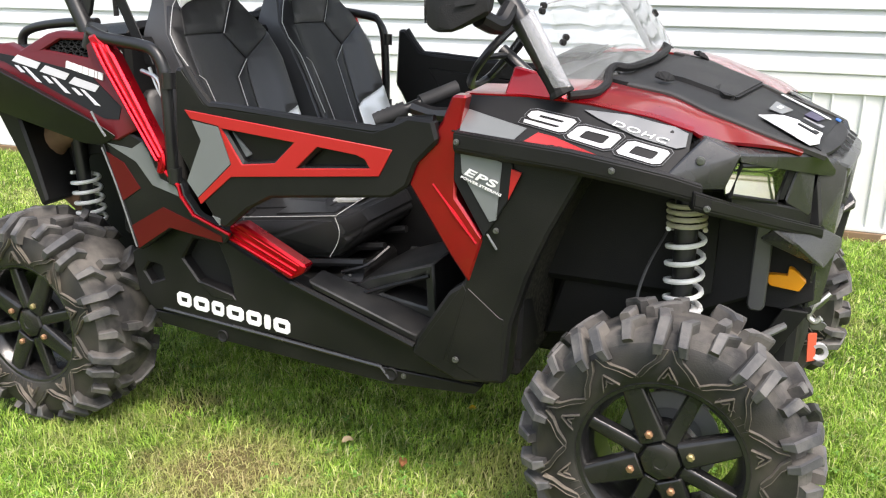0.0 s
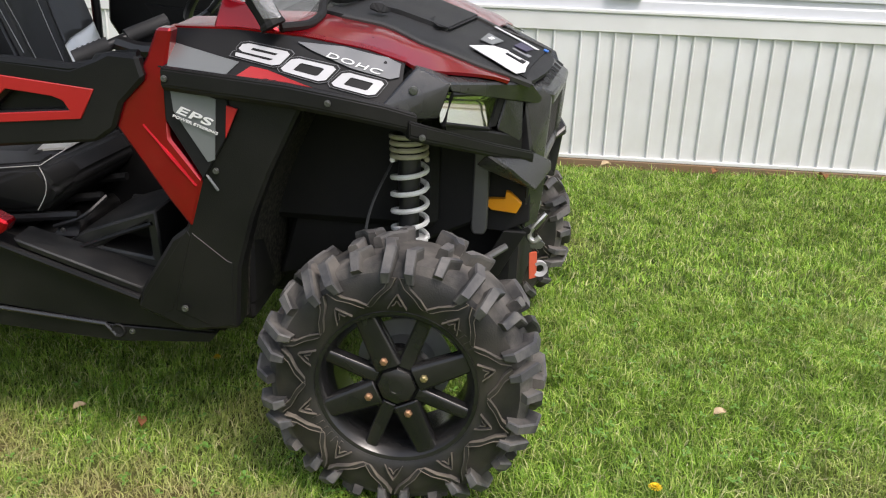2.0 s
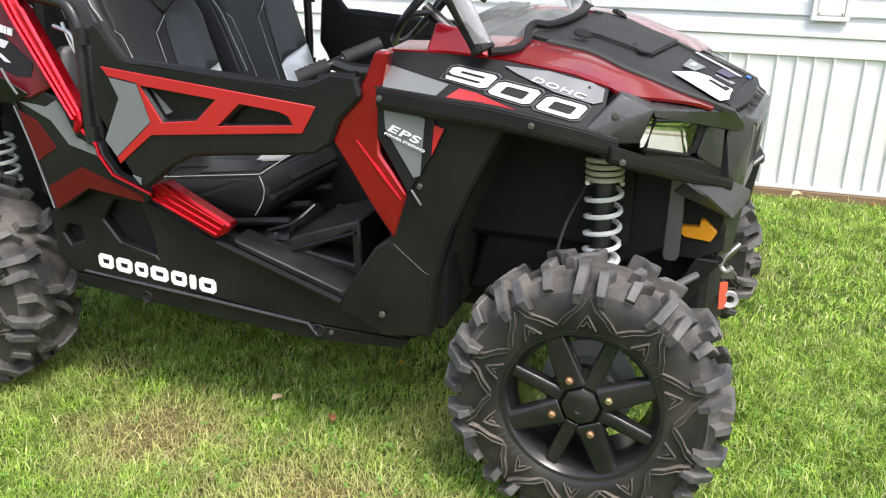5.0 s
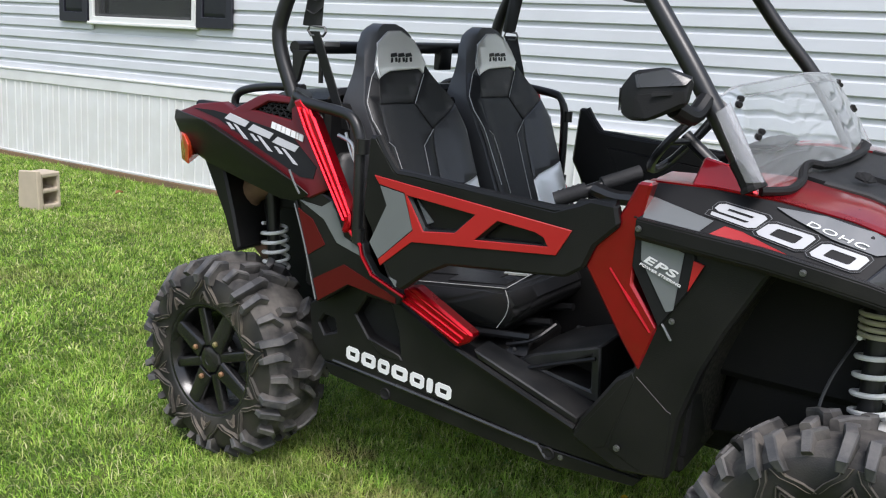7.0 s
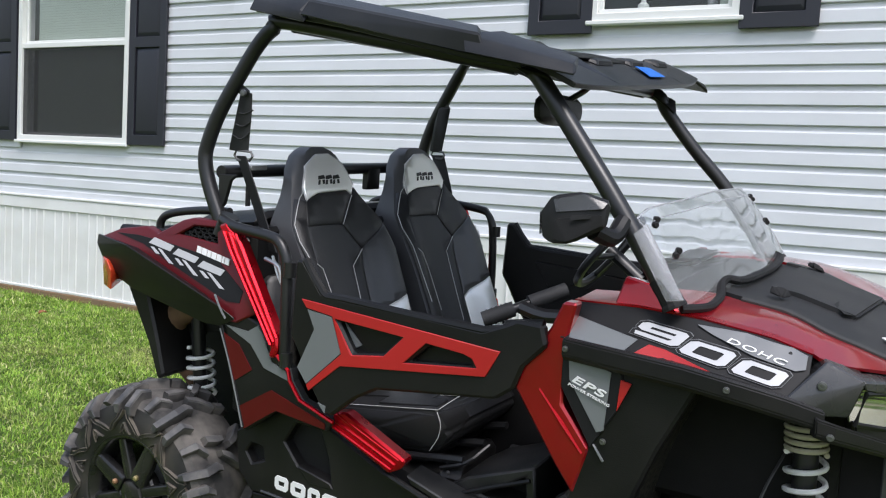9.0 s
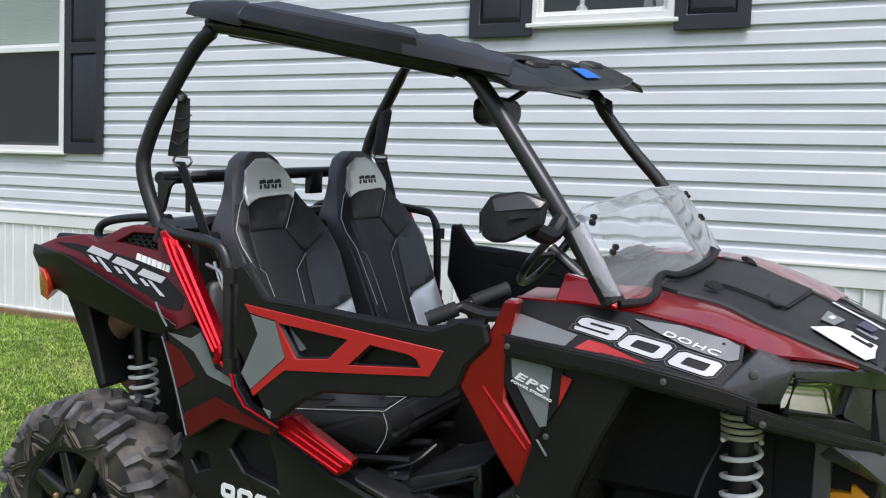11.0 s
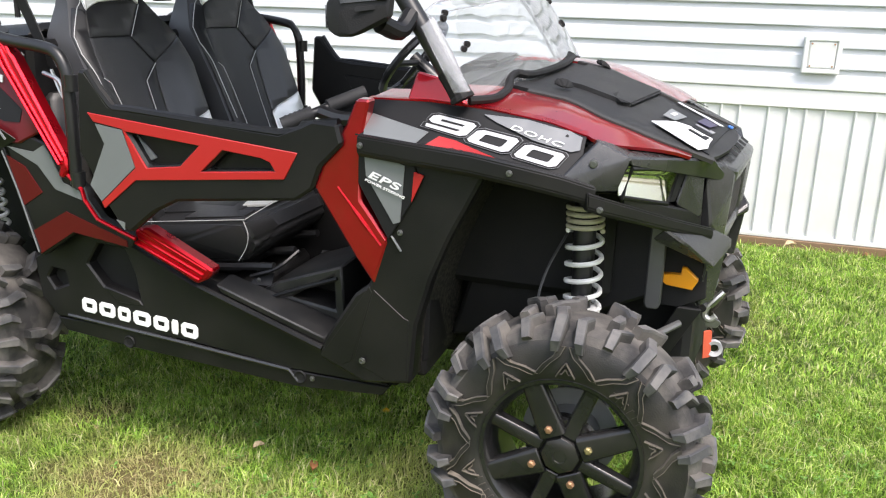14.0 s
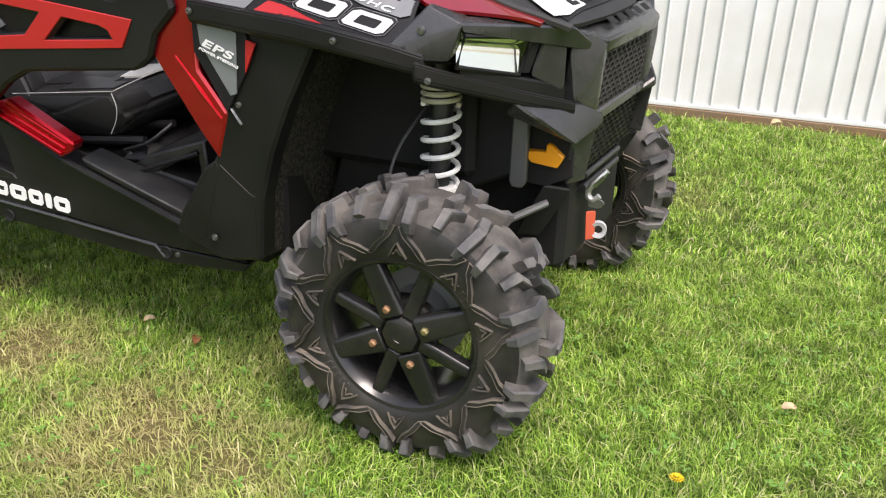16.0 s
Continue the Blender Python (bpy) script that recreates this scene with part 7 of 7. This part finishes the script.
p("floor_lip", sweep([(1.08, -0.497, 0.505), (1.20, -0.497, 0.555), (1.33, -0.497, 0.605)], 0.006, 6, 2), BLACK, None, "black floor edge")
gh = p("grab_handle", sweep([(1.135, -0.425, 1.002), (1.207, -0.38, 1.034), (1.30, -0.29, 1.078)], 0.014, 10, 2), TUBE, None, "black passenger grab handle with foam grips")
p("foam_grip", join(sweep([(1.128, -0.430, 0.999), (1.200, -0.384, 1.031)], 0.0225, 12, 1), *[sweep([(1.140 + 0.011 * k, -0.4225 + 0.0070 * k, 1.0045 + 0.0049 * k), (1.144 + 0.011 * k, -0.420 + 0.0070 * k, 1.0063 + 0.0049 * k)], 0.0242, 12, 1) for k in range(5)]), BELT, gh, "ribbed foam grip")
p("foam_grip", sweep([(1.232, -0.355, 1.047), (1.31, -0.280, 1.082)], 0.0215, 12, 1), BELT, gh, "ribbed foam grip")
p("handle_stem", sweep([(1.215, -0.372, 1.036), (1.29, -0.37, 1.020), (1.40, -0.36, 1.03)], 0.020, 8, 3), TUBE, gh)
# steering wheel
st = bmesh.new()
ring = [(0.155 * math.cos(2 * math.pi * k / 28), 0.155 * math.sin(2 * math.pi * k / 28), 0) for k in range(28)]
st = join(sweep(ring, 0.015, 8, 1, closed=True), *[sweep([(0, 0, -0.02), (0.15 * math.cos(a), 0.15 * math.sin(a), 0)], 0.011, 8, 1) for a in (0.5, 2.6, 4.7)], sweep([(0, 0, 0.01), (0, 0, -0.22)], 0.022, 10, 1))
st.transform(pose(1.215, 0.26, 1.115, 0, -52, 0))
p("steering_wheel", st, TUBE, None, "black steering wheel on its column")


# seats
def seat(y0, s):
    """One bucket seat, centred on y0."""
    def sp(name, bm, mat, parent=None, label="", lean=True, angle=40):
        return p(name, bm, mat, parent, label, lean, angle, False)

    st = sp("seat", hull([(0.47, y0 - 0.19, 0.50), (0.47, y0 + 0.19, 0.50), (0.94, y0 - 0.18, 0.52), (0.94, y0 + 0.18, 0.52), (0.5, y0 - 0.20, 0.60), (0.5, y0 + 0.20, 0.60), (0.98, y0 - 0.19, 0.60), (0.98, y0 + 0.19, 0.60)], 0.02), SEAT_BLACK, None, "black and grey bucket seat with silver panels")
    rows = [(0.58, 0.205, 0.670, 0.10), (0.73, 0.218, 0.615, 0.12), (0.88, 0.225, 0.555, 0.13), (1.03, 0.230, 0.495, 0.13), (1.13, 0.237, 0.455, 0.13), (1.21, 0.222, 0.425, 0.11), (1.29, 0.164, 0.395, 0.09), (1.335, 0.143, 0.380, 0.08), (1.385, 0.128, 0.362, 0.07), (1.425, 0.100, 0.346, 0.06), (1.443, 0.074, 0.338, 0.05), (1.456, 0.036, 0.330, 0.045)]

    def front(v, z, out=0.0):
        """Front surface of the backrest at -1 <= v <= 1."""
        hw = lerp([(r[0], r[1]) for r in rows], z)
        cx = lerp([(r[0], r[2]) for r in rows], z)
        wing = 0.055 * max(0.0, abs(v) - 0.45) / 0.55 * min(1.0, max(0.0, (1.30 - z) / 0.2))
        return (cx + wing - 0.03 * max(0, abs(v) - 0.86) / 0.14 + out, y0 + v * hw, z - 0.25 * out * 0)
    bm = bmesh.new()
    loops = []
    for z, hw, cx, th in rows:
        n = 10
        ring = [Vector(front(-1 + 2 * k / n, z)) for k in range(n + 1)]
        ring += [Vector((cx - th, y0 + hw * 0.9 * (1 - 2 * k / 4), z)) for k in range(5)]
        loops.append([bm.verts.new(q) for q in ring])
    for a, b in zip(loops, loops[1:]):
        for k in range(len(a)):
            bm.faces.new((a[k], a[(k + 1) % len(a)], b[(k + 1) % len(b)], b[k]))
    bm.faces.new(loops[0][::-1])
    bm.faces.new(loops[-1])
    bk = sp("backrest", bm, SEAT_SIDE, st, "charcoal vinyl shell", True, 50)

    def on_back(y, z, out=0.0):
        hw = lerp([(r[0], r[1]) for r in rows], z)
        return front(max(-0.995, min(0.995, y / hw)), z, out)

    def panel_on(name, poly, mat, label, out=0.010, bevel=0.004):
        """A padded panel with the outline (distance from the middle, height)."""
        bm = plate(poly, -0.010, 0.0, bevel=bevel)
        for k in range(28):
            bmesh.ops.bisect_plane(bm, geom=bm.verts[:] + bm.edges[:] + bm.faces[:], plane_co=(0, 0, 0.66 + 0.03 * k), plane_no=(0, 0, 1))
        for k in range(9):
            bmesh.ops.bisect_plane(bm, geom=bm.verts[:] + bm.edges[:] + bm.faces[:], plane_co=(-0.2 + 0.05 * k, 0, 0), plane_no=(1, 0, 0))
        bmesh.ops.triangulate(bm, faces=bm.faces[:])
        for v in bm.verts:
            v.co = on_back(v.co.x, v.co.z, out - 0.010 - v.co.y)
        return sp(name, bm, mat, bk, label, True, 60)

    def seam(way, parent):
        pts = []
        for (a, b), (c, d) in zip(way, way[1:]):
            n = max(1, int(math.hypot(c - a, d - b) / 0.02))
            pts += [on_back(a + (c - a) * k / n, b + (d - b) * k / n, 0.0105) for k in range(n)]
        pts.append(on_back(*way[-1], 0.0105))
        sp("stitching", sweep(pts, 0.0014, 5, 1), THREAD, parent, "pale seam stitching")

    silver = [(-0.132, 1.324), (-0.100, 1.395), (-0.030, 1.432), (0.030, 1.434), (0.085, 1.403), (0.102, 1.370), (0.118, 1.325), (0.098, 1.291), (0.080, 1.309), (-0.063, 1.303), (-0.095, 1.295), (-0.137, 1.281)]
    hp = panel_on("headrest_panel", silver, SEAT_SILVER, "silver headrest panel", 0.012)
    seam(silver[-1:] + silver[:7], hp)
    panel_on("neck_panel", [(-0.137, 1.281), (-0.095, 1.295), (-0.063, 1.303), (0.080, 1.309), (0.098, 1.291), (0.020, 1.196), (-0.175, 1.203)], SEAT_BLACK, "black neck panel", 0.009)
    cp = panel_on("bolster_cap", [(0.098, 1.291), (0.118, 1.320), (0.165, 1.250), (0.215, 1.194), (0.084, 1.109), (0.020, 1.196)], SEAT_BLACK, "black bolster cap", 0.012)
    seam([(0.098, 1.291), (0.062, 1.247), (0.020, 1.196)], cp)
    ce = panel_on("centre_panel", [(-0.175, 1.203), (0.020, 1.196), (0.084, 1.109), (0.017, 1.059), (0.009, 0.930), (0.005, 0.660), (-0.130, 0.660), (-0.150, 0.982), (-0.170, 1.073), (-0.200, 1.090)], SEAT_DARK, "charcoal centre panel", 0.009)
    seam([(0.084, 1.109), (0.017, 1.059), (0.009, 0.930), (0.005, 0.800)], ce)
    panel_on("bolster_edge", [(0.084, 1.109), (0.070, 1.053), (0.055, 0.914), (0.050, 0.660), (0.005, 0.660), (0.009, 0.930), (0.017, 1.059)], SEAT_BLACK, "black inner bolster strip", 0.010)
    sb = panel_on("side_bolster", [(0.084, 1.109), (0.215, 1.194), (0.221, 1.120), (0.218, 0.951), (0.054, 0.886), (0.070, 1.053)], SEAT_GREY, "grey leather bolster", 0.014, 0.008)
    seam([(0.215, 1.188), (0.221, 1.120), (0.218, 0.951)], sb)
    panel_on("corner_panel", [(0.054, 0.884), (0.217, 0.949), (0.208, 0.660), (0.050, 0.660)], SEAT_SILVER, "silver lower corner", 0.013)
    lb = panel_on("side_bolster", [(-0.137, 1.281), (-0.175, 1.203), (-0.200, 1.090), (-0.170, 1.073), (-0.150, 0.982), (-0.130, 0.660), (-0.205, 0.660), (-0.220, 1.000), (-0.231, 1.160), (-0.222, 1.210), (-0.160, 1.290)], SEAT_BLACK, "black bolster", 0.009)
    seam([(-0.105, 1.395), (-0.140, 1.305), (-0.219, 1.210), (-0.228, 1.160), (-0.217, 1.060), (-0.205, 0.900)], lb)
    seam([(-0.205, 1.092), (-0.170, 1.073), (-0.150, 0.982), (-0.140, 0.860)], lb)
    for v in (-0.052, -0.016, 0.020):
        for poly in ([(v, 1.348), (v + 0.034, 1.351), (v + 0.031, 1.363), (v + 0.004, 1.360)], [(v - 0.006, 1.331), (v + 0.004, 1.332), (v + 0.010, 1.347), (v + 0.001, 1.346)], [(v + 0.018, 1.333), (v + 0.028, 1.334), (v + 0.030, 1.348), (v + 0.020, 1.347)]):
            panel_on("marking_shape", poly, SEAT_BLACK, "dark slanted marking", 0.0135, 0)

    top = [(0.60, 0.665), (1.00, 0.716)]

    def cushion(x, v, out=0.0):
        """Top of the seat cushion."""
        return (x, y0 + v * 0.232, lerp(top, x) + 0.010 * (1 - v * v) + out)
    cu = sp("cushion", hull([(x, y0 + sg * w, z) for sg in (-1, 1) for x, w, z in ((0.56, 0.21, 0.655), (0.995, 0.238, 0.716), (1.03, 0.13, 0.722), (1.066, 0.12, 0.672), (1.050, 0.190, 0.640), (1.000, 0.226, 0.592), (0.96, 0.17, 0.560), (0.55, 0.22, 0.545), (0.80, 0.258, 0.640), (1.035, 0.235, 0.660))] + [(0.8, y0, 0.712)], 0.030, 4), SEAT_BLACK, st, "black seat cushion", True, 50)
    for nm, x0, x1, va, vb, mat, lab in (("cushion_panel", 0.62, 0.93, -0.62, 0.62, SEAT_BLACK, "black cushion centre"), ("cushion_corner", 0.915, 0.998, -0.42, 0.30, SEAT_SILVER, "pale silver cushion corner"), ("cushion_side", 0.78, 0.985, -0.88, -0.62, SEAT_BLACK, "black cushion edge")):
        sp(nm, shell(lambda u, v, x0=x0, x1=x1, va=va, vb=vb, o=0.004 + 0.002 * (nm == "cushion_corner"): cushion(x0 + (x1 - x0) * u - 0.05 * v * (nm == "cushion_corner") * (1 - u), va + (vb - va) * v, o), [i / 6 for i in range(7)], [i / 6 for i in range(7)], 0.006), mat, cu, lab, True, 60)
    sp("stitching", sweep([cushion(1.002, -0.98 + 1.96 * k / 10, 0.002) for k in range(11)], 0.0013, 5, 1), THREAD, cu, "pale seam stitching")
    sp("stitching", sweep([cushion(0.62 + 0.38 * k / 10, -0.985, 0.001) for k in range(11)], 0.0013, 5, 1), THREAD, cu, "pale seam stitching")
    sp("stitching", sweep([(1.002, y0 - 0.236, 0.714), (1.018, y0 - 0.240, 0.680), (1.012, y0 - 0.240, 0.640), (0.985, y0 - 0.238, 0.595)], 0.0013, 5, 3), THREAD, cu, "pale seam stitching")


seat(-0.20, 1)
seat(0.345, -1)

# cargo bed
p("cargo_bed", join(span((-0.26, -0.52, 0.98), (0.32, 0.52, 1.02), 0.01), span((-0.26, -0.53, 1.0), (0.34, -0.49, 1.17), 0.01), span((-0.26, 0.49, 1.0), (0.34, 0.53, 1.17), 0.01), span((-0.28, -0.52, 0.98), (-0.24, 0.52, 1.15), 0.01), span((0.28, -0.52, 0.60), (0.36, 0.52, 1.20), 0.015)), BLACK, None, "black plastic cargo bed")
p("bed_cover", hull([(-0.10, -0.40, 1.16), (0.30, -0.46, 1.20), (-0.10, 0.40, 1.16), (0.30, 0.46, 1.20), (-0.02, -0.34, 1.215), (0.30, -0.40, 1.245), (-0.02, 0.34, 1.215), (0.30, 0.40, 1.245)], 0.02), BLACK, None, "black cover over the cargo bed")
for s in (1, -1):
    p("bed_rail", sweep([(-0.085, -0.50 * s, 1.150), (-0.08, -0.50 * s, 1.195), (-0.03, -0.50 * s, 1.222), (0.10, -0.50 * s, 1.240), (0.24, -0.51 * s, 1.245)], 0.014, 10, 4), TUBE, None, "black bed rail")

# lettering
def label_text(name, words, x, z, slope, height, mat, parent, y, wide=1.0, shear=0.25, spread=1.0, grow=0.0, depth=0.002, label="", on_hood=False):
    bm = text_bm(words, height, depth, wide, shear, spread, grow)
    k = math.tan(radians(slope))
    for v in bm.verts:
        xx, zz = x + v.co.x, z + v.co.z + k * v.co.x
        yy = y + v.co.y
        if on_hood:
            yy = -flank_y(xx, zz) - 0.005 + v.co.y
        v.co = (xx, yy, zz)
    return p(name, bm, mat, parent, label)


side = [o for o in CAR.children if o.name.startswith("side_fender")][0]
cowl = [o for o in CAR.children if o.name.startswith("cowl_side")][0]
label_text("lettering", "DOHC", 1.812, 1.068, -14.7, 0.0105, VINYL_WHITE, side, -0.602, 2.75, 0.3, 1.12, 0.0000, 0.004, "white lettering DOHC", True)
label_text("lettering", "EPS", 1.477, 0.935, -19, 0.0190, VINYL_WHITE, cowl, -0.6395, 1.95, 0.35, 1.10, 0.0004, 0.002, "white lettering EPS")
label_text("lettering", "POWER STEERING", 1.470, 0.924, -19, 0.0066, VINYL_WHITE, cowl, -0.6395, 1.40, 0.3, 1.0, 0.0001, 0.002, "small white lettering POWER STEERING")
